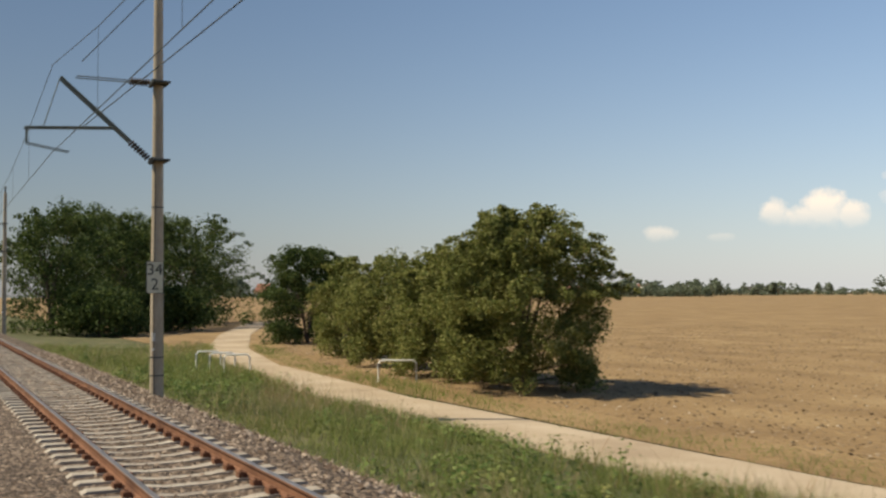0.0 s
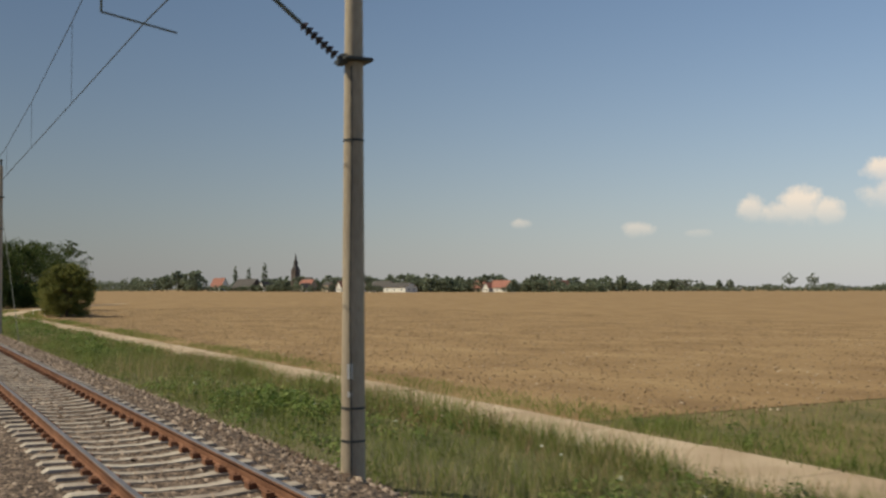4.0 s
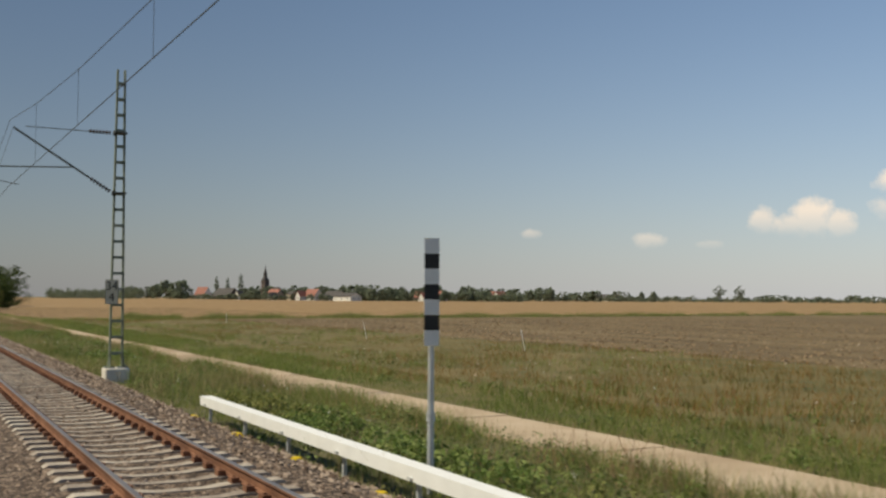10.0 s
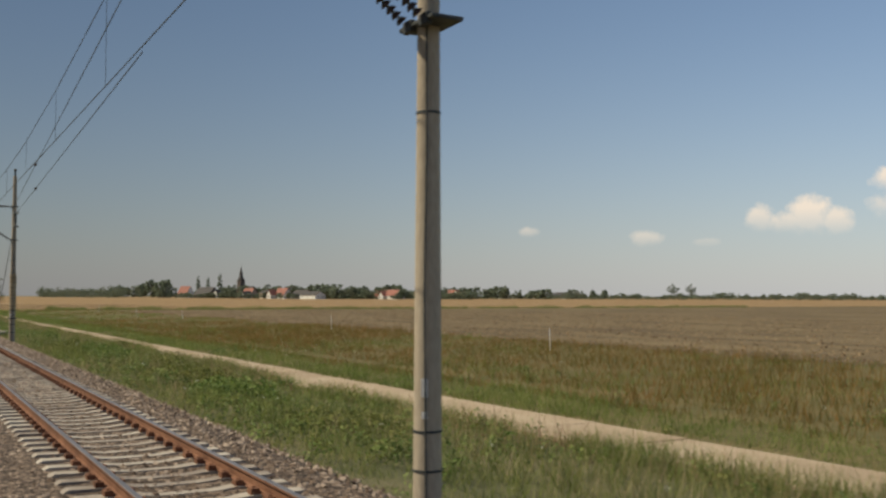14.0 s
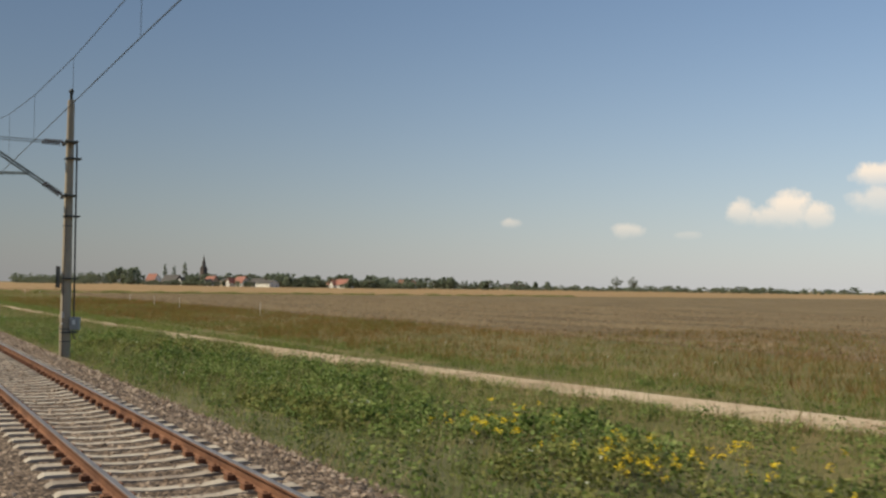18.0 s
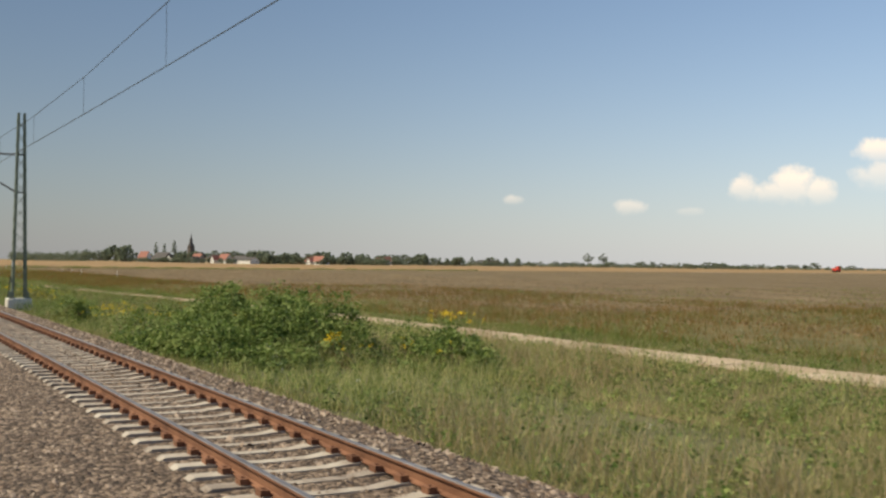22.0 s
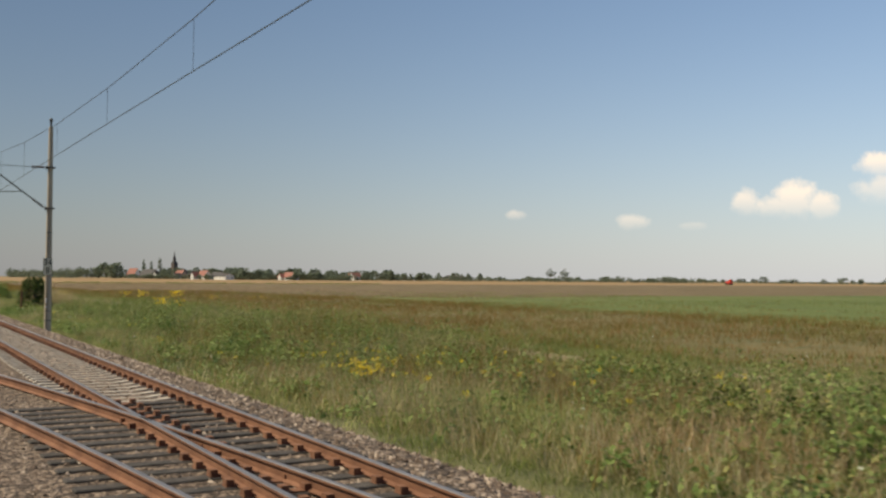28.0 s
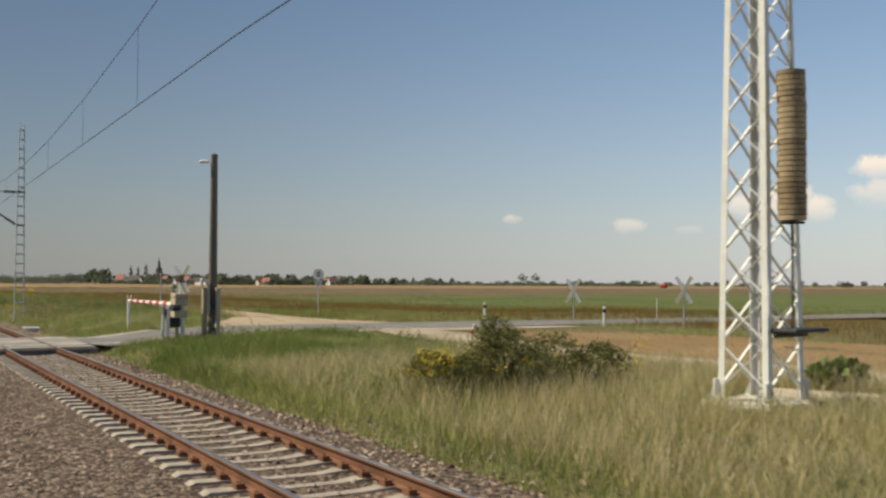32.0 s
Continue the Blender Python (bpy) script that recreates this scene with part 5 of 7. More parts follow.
def crown_clusters(rg, h0, h1, rx, ry, n, lump=0.28, skirt=False):
    """Cluster centres filling an uneven crown between h0 and h1."""
    ph = rg.uniform(0, 6.28, 6)
    out = []
    while len(out) < n:
        d = unit(rg, 1)[0]
        az = math.atan2(d[1], d[0])
        wob = 1 + lump * (math.sin(2 * az + ph[0]) * 0.4 + math.sin(3 * az + ph[1] + 2 * d[2]) * 0.5 + math.sin(5 * az + ph[2] + 3 * d[2]) * 0.4)
        k = wob * (0.35 + 0.65 * rg.random() ** 0.5)
        z = (h0 + h1) / 2 + d[2] * (h1 - h0) / 2 * (0.4 + 0.6 * rg.random() ** 0.5) * (1 + 0.15 * math.sin(3 * az + ph[3]))
        if skirt:
            u = rg.random() ** 0.85
            k = wob * (0.3 + 0.7 * rg.random() ** 0.45) * (0.86 + 0.14 * u / 0.35 if u < 0.35 else math.sqrt(max(0.02, 1 - ((u - 0.35) / 0.68) ** 2)))
            q = math.hypot(d[0], d[1])
            out.append((d[0] / q * rx * k, d[1] / q * ry * k, 0.25 + (h1 - 0.25) * u * (1 + 0.1 * math.sin(3 * az + ph[3]))))
            continue
        out.append((d[0] * rx * k, d[1] * ry * k, max(z, h0 * 0.6)))
    return np.array(out)


def tree(name, x, y, h, rx, ry, leafmat, label, category, seed, base=0.25, n=90, per=60, size=0.12, cr=0.5, sprigs=14, group="", trunk_r=0.1, stems=4, turn=0):
    rg = np.random.default_rng(seed)
    m = thing(name, (x, y, gz(x, y)), label, category, group, turn)
    cl = crown_clusters(rg, h * base, h * 0.96, rx, ry, n, skirt=base < 0.09)
    b = Build()
    for s in range(stems):
        a = rg.uniform(0, 6.28)
        top = Vector((math.cos(a) * rx * 0.3 * (stems > 1), math.sin(a) * ry * 0.3 * (stems > 1), h * rg.uniform(0.55, 0.8)))
        mid = Vector((top.x * 0.3, top.y * 0.3, top.z * 0.45))
        b.tube((0, 0, -0.15), mid, trunk_r, trunk_r * 0.7, 7).tube(mid, top, trunk_r * 0.7, trunk_r * 0.2, 6)
    part("trunk", b, BARK, m)
    b = Build()
    for i in range(min(26 if size < 1 else 5, n)):
        q = Vector(cl[i])
        p = Vector((q.x * 0.15, q.y * 0.15, min(q.z * 0.6, h * 0.5)))
        b.tube(p, q, trunk_r * 0.32, trunk_r * 0.07, 5, caps=False)
    # sprigs that stand out of the outline
    extra = []
    for i in range(sprigs):
        a, e = rg.uniform(0, 6.28), rg.uniform(0.05, 1.4)
        d = Vector((math.cos(a) * math.cos(e), math.sin(a) * math.cos(e), math.sin(e)))
        q0 = Vector((d.x * rx * 0.85, d.y * ry * 0.85, h * (base + 0.96) / 2 + d.z * h * (0.96 - base) / 2 * 0.9))
        q1 = q0 + d * h * rg.uniform(0.06, 0.16) + Vector((0, 0, h * 0.02))
        b.tube(q0, q1, trunk_r * 0.12, trunk_r * 0.07, 4, caps=False)
        # the twig bends over towards its tip
        q2 = q1 + Vector((d.x, d.y, 0.25 - 0.6 * math.cos(e))) * (q1 - q0).length * rg.uniform(0.3, 0.8)
        b.tube(q1, q2, trunk_r * 0.07, trunk_r * 0.04, 4, caps=False)
        extra += [tuple(q0.lerp(q1, u)) for u in (0.2, 0.6, 1.0)] + [tuple(q1.lerp(q2, u)) for u in (0.5, 1.0)]
    tagged(part("limb", b, BARK, m), kind="stuff")
    v, f = leaf_cloud(rg, cl, rg.uniform(0.6, 1.2, len(cl)) * cr, per, size)
    ob = new("crown", raw("crown", v, f, leafmat))
    ob.parent = m
    if extra:
        v, f = leaf_cloud(rg, extra, np.full(len(extra), cr * 0.3), max(4, per // 6), size)
        ob = tagged(new("sprig", raw("sprig", v, f, leafmat)), kind="stuff")
        ob.parent = m
    return m


# the hedge beside the field road
tree("hawthorn_bush", -27.1, 16.8, 5.3, 2.9, 2.6, LEAF, "large green hawthorn bush with loose twigs beside the field", "bush", 1, 0.06, 320, 240, 0.095, 0.48, 110, "hedge bushes")
tree("hawthorn_bush", -32.0, 16.9, 4.4, 2.6, 1.8, LEAF, "yellowish green bush growing into its neighbour", "bush", 2, 0.05, 170, 230, 0.105, 0.58, 30, "hedge bushes")
tree("hawthorn_bush", -38.3, 17.6, 4.3, 2.4, 1.8, LEAF, "yellowish green bush of the roadside hedge", "bush", 3, 0.05, 120, 220, 0.115, 0.6, 26, "hedge bushes")
tree("hawthorn_bush", -46.0, 18.6, 4.4, 2.2, 1.5, LEAF, "thin brownish green bush of the roadside hedge", "bush", 4, 0.06, 100, 200, 0.12, 0.6, 24, "hedge bushes")
tree("dark_bush", -60.0, 21.6, 5.6, 3.0, 3.0, LEAF_DARK, "dark dense round bush beside the field road", "bush", 5, 0.05, 140, 230, 0.145, 0.7, 26, "hedge bushes")
for i, (x, y, h, r) in enumerate([(-88, 14.5, 9.0, 4.2), (-94, 19.5, 9.6, 4.2), (-103, 24, 10.3, 4.6), (-113, 28, 11.0, 5.0), (-84, 9.5, 9, 4.2), (-97, 13, 10.5, 5), (-112, 18, 11.5, 5.5), (-135, 26, 12, 6), (-79, 12.3, 3.2, 2.6), (-86, 19, 3.4, 2.8)]):
    tree("broadleaf_tree", x, y, h, r, r, LEAF_DARK, "dark green broadleaf tree at the edge of a small wood", "tree", 20 + i, 0.07, 90, 120, 0.24, 1.3, 16, "trees of the small wood", 0.2, 2)
tree("elder_bush", 442.4, 10.6, 2.7, 1.12, 1.1, LEAF_DARK, "round dark green bush standing among weeds", "bush", 40, 0.08, 60, 110, 0.11, 0.4, 10, "", 0.06, 3)
BROWNISH = mat("brownish_weed_leaf", [(0.09, 0.11, 0.034), (0.165, 0.17, 0.058), (0.27, 0.235, 0.105)], 0.8, 0.6, 4, per_island=0.6, see=0.4, spec=0.1)
BUSH_MIX = [(577.0, 9.0, 0.8, 0.42, 41), (577.8, 10.1, 1.2, 0.6, 42), (578.0, 11.0, 1.1, 0.62, 43), (578.2, 11.9, 0.9, 0.55, 44), (577.5, 10.0, 1.4, 0.3, 48), (577.4, 9.5, 0.75, 0.4, 49)]
for x, y, h, r, sd in BUSH_MIX:
    tree("goldenrod_bush", x, y, h, r, r, BROWNISH, "brownish green bushy weeds with yellow flower heads", "bush", sd, 0.05, 38, 26, 0.05, 0.3, 80, "bushy weeds beside the crossing", 0.02, 7)
tree("goldenrod_bush", 387.6, 7.3, 0.95, 0.35, 0.35, BRAMBLE, "small bright green bush beside the ballast", "bush", 47, 0.05, 40, 60, 0.06, 0.2, 10, "", 0.015, 4)
tree("wild_rhubarb", 579.7, 16.6, 0.55, 0.5, 0.5, NETTLE, "low clump of large dark green leaves", "plant", 46, 0.1, 16, 9, 0.3, 0.25, 0, "", 0.02, 3)


def open_view(x, y):
    """Lower growth in the dip beside the field road."""
    return 1 - 0.62 * ease((x - 420) / 6) * (1 - ease((x - 443) / 7)) * ease((y - 12.5) / 4)


def bramble(x, y, rx, ry, h, seed, material=None, size=0.09, dens=1.0, label="low bramble thicket with many small leaves"):
    rg = np.random.default_rng(seed)
    m = thing("bramble_patch", (x, y, gz(x, y)), label, "bramble", "bramble thickets of the verge")
    n = int(26 * rx * ry * dens) + 8
    a, k = rg.uniform(0, 6.28, n), np.sqrt(rg.random(n))
    px, py = np.cos(a) * k * rx, np.sin(a) * k * ry
    pz = h * (1 - k ** (2.2 if dens < 1.5 else 3.6)) * rg.uniform(0.35, 1.0, n) * (0.75 + 0.25 * np.sin(3 * a + seed)) + ground_z(x + px, y + py) - gz(x, y) + 0.08
    v, f = leaf_cloud(rg, np.stack([px, py, pz], 1), rg.uniform(0.16, 0.34, n), 32, size, 1.0)
    ob = new("leaves", raw("leaves", v, f, material or BRAMBLE))
    ob.parent = m
    b = Build()
    for k in range(6):
        a, u = rg.uniform(0, 6.28), rg.uniform(0.2, 0.7)
        p0 = Vector((math.cos(a) * rx * u * 0.5, math.sin(a) * ry * u * 0.5, 0.02))
        p1 = Vector((p0.x * 1.3, p0.y * 1.3, h * rg.uniform(0.4, 0.6)))
        p2 = Vector((p0.x * 1.7, p0.y * 1.7, h * rg.uniform(0.2, 0.35)))
        for q0, q1 in ((p0, p1), (p1, p2)):
            q0, q1 = q0.copy(), q1.copy()
            b.tube(q0, q1, 0.009, 0.006, 4, caps=False)
    tagged(part("cane", b, BARK, m), kind="stuff")


for i, (x, y, rx, ry, h) in enumerate([(402.5, 8.8, 3.6, 2.2, 1.25), (398.7, 10.6, 3.9, 2.8, 2.4), (402.4, 11.2, 2.9, 2.4, 2.3), (395.0, 9.2, 2.6, 1.9, 1.3), (404.6, 9.9, 1.6, 1.4, 0.6), (404.9, 14.6, 2.2, 1.7, 1.25), (400.6, 7.5, 4.0, 1.2, 0.8)]):
    bramble(x, y, rx, ry, h, 60 + i, BRAMBLE, 0.105, 2.2 if i in (1, 2) else 1.6, "large dense bramble thicket with broad green leaves")
rg = np.random.default_rng(77)
spots = [(236, 8.0, 2.4, 1.2, 0.6), (240.5, 8.7, 2.6, 1.3, 0.7), (245.5, 8.2, 2.4, 1.2, 0.65), (250, 9.0, 2.6, 1.4, 0.7), (262, 8.6, 2.6, 1.3, 0.6), (138, 8.0, 2.4, 1.2, 0.6), (143.5, 8.8, 2.6, 1.3, 0.65), (148.5, 8.3, 2.4, 1.2, 0.6), (154, 9.0, 2.4, 1.3, 0.6), (441.2, 9.6, 1.3, 0.9, 1.0), (443.2, 9.7, 1.3, 0.9, 0.95), (444.6, 10.4, 1.2, 0.9, 0.9), (440.2, 10.6, 1.4, 1.0, 0.9), (330, 10.6, 2.6, 1.6, 0.9), (333.5, 11.8, 2.4, 1.5, 0.8), (326, 11.0, 2.6, 1.5, 0.85), (338.5, 11.5, 2.4, 1.6, 0.8), (342, 9.0, 2.2, 1.3, 0.7), (322.5, 10.4, 2.2, 1.4, 0.8), (316, 9.6, 2.4, 1.4, 0.7), (348.5, 11.5, 2.4, 1.6, 0.8), (352, 9.4, 2.4, 1.4, 0.8), (452.5, 7.9, 1.6, 0.7, 0.55), (455.0, 8.0, 1.8, 0.8, 0.6), (449.0, 8.2, 1.8, 0.8, 0.55), (445.5, 8.6, 1.6, 0.8, 0.6), (460.0, 8.3, 2.0, 0.9, 0.6), (466, 8.5, 2.2, 0.9, 0.65), (-2.5, 8.7, 2.4, 1.3, 0.75), (3.4, 8.9, 2.6, 1.5, 0.9), (8, 8.8, 2.6, 1.5, 0.9), (11.5, 9.1, 2.4, 1.4, 0.8), (15, 8.6, 2.4, 1.3, 0.7), (188, 7.7, 2.6, 1.0, 0.5), (193, 7.9, 2.6, 1.0, 0.55), (198, 7.8, 2.8, 1.0, 0.5), (203.5, 8.0, 2.8, 1.1, 0.55), (27, 8.0, 3.5, 1.5, 0.6), (32, 9.0, 3.0, 1.6, 0.7), (22, 8.4, 2.4, 1.2, 0.5), (0.5, 8.3, 2.6, 1.4, 0.7), (-6, 8.0, 2.0, 1.2, 0.5), (300, 8.6, 4, 1.4, 0.5), (329, 9.2, 3.4, 1.6, 0.9), (335, 9.0, 3, 1.5, 0.7), (320, 8.8, 3, 1.3, 0.5),
         (206, 7.4, 4, 1.0, 0.45), (222, 8.2, 3, 1.2, 0.6), (257, 8.6, 3.5, 1.4, 0.55), (371, 9.6, 2.6, 1.4, 0.9), (376.5, 9.0, 2.0, 1.6, 1.0), (357, 9.5, 3, 1.6, 0.8), (345, 10, 2.6, 1.6, 0.7)]
for i in range(26):
    spots.append((rg.uniform(-20, 390), rg.uniform(7.4, 9.4), rg.uniform(1.2, 2.6), rg.uniform(0.7, 1.2), rg.uniform(0.3, 0.55)))
for i in range(38):
    x = rg.uniform(432, 535)
    y = rg.uniform(9.5, 17.0)
    spots.append((x, y, rg.uniform(1.4, 2.6), rg.uniform(1.0, 1.7), (0.35 + 1.3 * min(1.0, (y - 7.5) / 7.0) * rg.uniform(0.8, 1.1)) * (0.5 if x > 496 else 1.0)))
spots += [(527, 9.3, 1.5, 1.0, 0.6), (530.8, 9.9, 1.6, 1.1, 0.75), (533.6, 10.9, 1.7, 1.2, 0.85), (529.2, 11.6, 1.6, 1.2, 0.9), (536.4, 11.9, 1.6, 1.2, 0.85), (532.4, 13.2, 1.6, 1.1, 0.8), (538.6, 12.9, 1.3, 1.0, 0.65), (524, 10.6, 1.7, 1.2, 0.85), (520.5, 9.8, 1.6, 1.1, 0.75), (516.5, 11.2, 1.8, 1.3, 0.95)]
for i, (x, y, rx, ry, h) in enumerate(spots):
    bramble(x, y, rx, ry, h * float(0.15 + 0.85 * (open_view(x, y) - 0.38) / 0.62) if 420 < x < 450 and y > 11 else h, 100 + i, BRAMBLE if i % 3 else LEAF, rg.uniform(0.08, 0.11), 0.8)


# ---- grass ----
def grass(name, x, y, h, blades, width, material, label, seed, spread=0.16):
    """Tufts of single-triangle blades; x, y, h are arrays, one entry a tuft."""
    g = np.random.default_rng(seed)
    n = len(x) * blades
    bx, by, bh = (np.repeat(np.asarray(q, float), blades) for q in (x, y, h))
    bx = bx + g.normal(0, spread, n)
    by = by + g.normal(0, spread, n)
    bz = ground_z(bx, by) - 0.02
    bh = bh * g.uniform(0.45, 1.15, n)
    a, l = g.uniform(0, 6.28, n), bh * g.uniform(0.1, 0.95, n)
    sx, sy = -np.sin(a) * width * g.uniform(0.6, 1.4, n), np.cos(a) * width * g.uniform(0.6, 1.4, n)
    a2 = a + g.normal(0, 0.6, n)
    base = np.stack([bx, by, bz], 1)
    s = np.stack([sx, sy, 0 * sx], 1)
    tip = base + np.stack([np.cos(a2) * l, np.sin(a2) * l, bh], 1)
    v = np.stack([base - s / 2, base + s / 2, tip], 1).reshape(-1, 3)
    ob = new(name, raw(name, v, np.arange(n * 3).reshape(-1, 3), material))
    return tagged(ob, label, "grass", kind="stuff")


def herbs(name, x, y, h, per, size, material, label, seed, r=0.16, low=0.25):
    """Low leafy weeds: loose clusters of small leaves up to h above the ground."""
    g = np.random.default_rng(seed)
    c = np.stack([x, y, ground_z(x, y) + h * g.uniform(low, 1.0, len(x))], 1)
    v, f = leaf_cloud(g, c, np.full(len(c), r), per, size, 1.0)
    return tagged(new(name, raw(name, v, f, material)), label, "weeds", kind="stuff")


def weed_clumps(name, x, y, h, r, per, size, materials, label, seed):
    """Rounded leafy plants: leaves lie over the dome of each plant, with dark gaps between the plants. One mesh a leaf colour."""
    g = np.random.default_rng(seed)
    pick = g.choice(len(materials), len(x), p=np.array([w for _, w in materials]))
    for m, (material, _) in enumerate(materials):
        k = pick == m
        n = int(k.sum()) * per
        cx, cy, ch, cr = (np.repeat(np.asarray(q, float)[k], per) for q in (x, y, h, r))
        d = unit(g, n)
        d[:, 2] = np.abs(d[:, 2]) ** 0.8
        rag = g.uniform(0.62, 1.12, n)
        px, py = cx + d[:, 0] * cr * rag, cy + d[:, 1] * cr * rag
        p = np.stack([px, py, ground_z(px, py) + 0.02 + ch * d[:, 2] * rag], 1)
        nrm = d + unit(g, n) * 0.65 + np.array([0, 0, 0.35])
        nrm /= np.linalg.norm(nrm, axis=1, keepdims=True)
        t = np.cross(nrm, unit(g, n))
        t /= np.linalg.norm(t, axis=1, keepdims=True)
        sd = np.cross(nrm, t)
        L = size * g.uniform(0.6, 1.3, n)[:, None]
        v = np.stack([p - t * L * 0.55, p + sd * L * 0.3 - nrm * L * 0.06, p + t * L * 0.55, p - sd * L * 0.3 - nrm * L * 0.06], 1).reshape(-1, 3)
        ob = new(name, raw(name, v, np.arange(n * 4).reshape(-1, 4), material))
        tagged(ob, label, "weeds", kind="stuff")


def patchy(x, y, s, seed):
    """Smooth patch value between 0 and 1."""
    q = np.random.default_rng(seed).uniform(0, 6.28, 8)
    v = np.sin(x / s + q[0] + 1.3 * np.sin(y / s * 1.7 + q[1])) + np.sin(x / s * 2.3 + y / s * 1.9 + q[2]) * 0.6 + np.sin(y / s * 3.1 - x / s * 1.1 + q[3]) * 0.5
    return np.clip(0.5 + v / 3.6, 0, 1)


g0 = np.random.default_rng(9)
CROSS_X = (551.5, 560.0)


def verge_points(n, x0, x1, d0, road_gap, deep=None):
    x = g0.uniform(x0, x1, n)
    lo = track_y(x) + d0
    hi = np.minimum(road_y(x) - road_gap, deep if deep else 1e9)
    return x, lo + (hi - lo) * g0.random(n)


def off_road(x, y):
    """Keeps tufts off the asphalt and the concrete apron."""
    ry = [6.4, 8, 11, 15, 18.5, 24.5, 29, 34, 43.5, 62, 110]
    rx = [555.4, 555.3, 554.9, 554.1, 553.6, 553.3, 552.7, 551.8, 548.6, 546, 543]
    on = (np.abs(x - np.interp(y, ry, rx)) < 2.75) & (y > 4.5) | (x > 541.5) & (x < 553) & (y > 15.4 - 0.36 * (x - 542)) & (y < np.interp(x, [542, 545.4, 550.8], [19.0, 19.4, 21.5]))
    on |= np.abs(y - np.interp(x, [556.2, 562.5, 566, 570, 577, 606], [18.4, 17.6, 17.3, 17.4, 19, 20])) < np.interp(x, [556, 556.8, 562.5, 570, 577, 606], [0.5, 0.9, 1.5, 1.4, 1.7, 2.7])
    on |= np.abs(y - np.interp(x, [560.6, 563, 567, 572, 577, 606], [21.5, 22.2, 23.8, 25.4, 26.6, 31])) < np.interp(x, [560.5, 563, 567, 572, 577, 606], [-1, 2.0, 4.1, 5.2, 5.8, 7.4])
    on |= (np.abs(y - 14.5 - 0.48 * (x - 579.6)) < 1.0) & (x > 579.2)
    on |= (np.abs(x - 580.9) < 0.95) & (np.abs(y - 13.3) < 0.95)
    on |= (np.abs(x - 558.8) < 0.65) & (np.abs(y - 8.9) < 0.42)
    on |= (x > 555) & (x < 558.6) & (y > 15.2) & (y < 27)
    on |= (np.abs(x - 541.2) < 1.5) & (np.abs(y - 7.2 - 0.9 * (x - 541.2)) < 0.95)
    on |= np.abs(y - road_y(x)) < 1.35
    return ~on


x, y = verge_points(28000, -60, 392, 2.55, 1.25)
pv = patchy(x, y, 5.0, 1)
edge = np.clip((y - track_y(x) - 2.5) / 1.2, 0.25, 1)
grass("verge_grass", x, y, (0.22 + 0.36 * pv) * edge, 7, 0.017, GRASS, "dense green grass and weeds between track and road", 11)
x, y = verge_points(9000, -60, 392, 3.0, 1.25)
pv = patchy(x, y, 4.0, 2)
k = pv > 0.55
grass("verge_dry_grass", x[k], y[k], 0.5 + 0.35 * pv[k], 6, 0.012, DRY, "dry tan seed grass in patches of the verge", 12)
x, y = verge_points(13000, 386, 541, 2.3, 1.3, 24)
pv = patchy(x, y, 4.0, 3)
edge = np.clip((y - track_y(x) - 1.9) / 2.0, 0.35, 1)
grass("verge_weeds", x, y, (0.25 + 0.5 * pv) * edge * open_view(x, y), 8, 0.018, GRASS_LIT, "high green weeds beside the track", 13)
x, y = verge_points(19000, 386, 541, 3.0, 1.3, 24)
pv = patchy(x, y, 3.5, 4)
k = pv > 0.6
grass("verge_dry_weeds", x[k], y[k], (0.5 + 0.45 * pv[k]) * open_view(x[k], y[k]), 6, 0.014, DRY, "dry tan and reddish grass among the weeds", 14)
x = g0.uniform(520, 606, 23000)
y = g0.uniform(6.6, 30, 23000)
k = off_road(x, y)
x, y = x[k], y[k]
pv = patchy(x, y, 3.0, 5)
grass("crossing_grass", x, y, (0.18 + 0.22 * pv) * (1 - 0.75 * ((x > 555) & (x < 563) & (y > 13.8) & (y < 28))), 8, 0.015, GRASS_LIT, "green grass around the level crossing", 15)
x = g0.uniform(559.45, 577, 8200)
y = g0.uniform(6.45, 14.6, 8200)
k = off_road(x, y)
x, y = x[k], y[k]
pv = patchy(x, y, 2.5, 44)
k = (pv > 0.42) & (x < 572)
grass("lush_grass", x[k], y[k], 0.22 + 0.3 * pv[k], 9, 0.016, VERDANT, "lush deep green grass behind the barrier", 65)
grass("lush_light_grass", x[~k], y[~k], 0.2 + 0.3 * pv[~k], 8, 0.015, GRASS_LIT, "lush yellow-green grass behind the barrier", 123)
x, y = g0.uniform(558.2, 577, 760), g0.uniform(7.2, 15.0, 760)
pv = patchy(x, y, 1.8, 45)
k = off_road(x, y) & ((pv > 0.58) | (x > 566) & (y > 9.5) & (y < 12.5) & (pv > 0.36) | (x < 564) & (y > 9.6) & (pv > 0.34))
weed_clumps("lush_herbs", x[k], y[k], 0.16 + 0.36 * pv[k], g0.uniform(0.12, 0.34, k.sum()), 40, 0.062, ((BRAMBLE, 0.65), (LEAF, 0.35)), "leafy green weeds behind the barrier", 66)
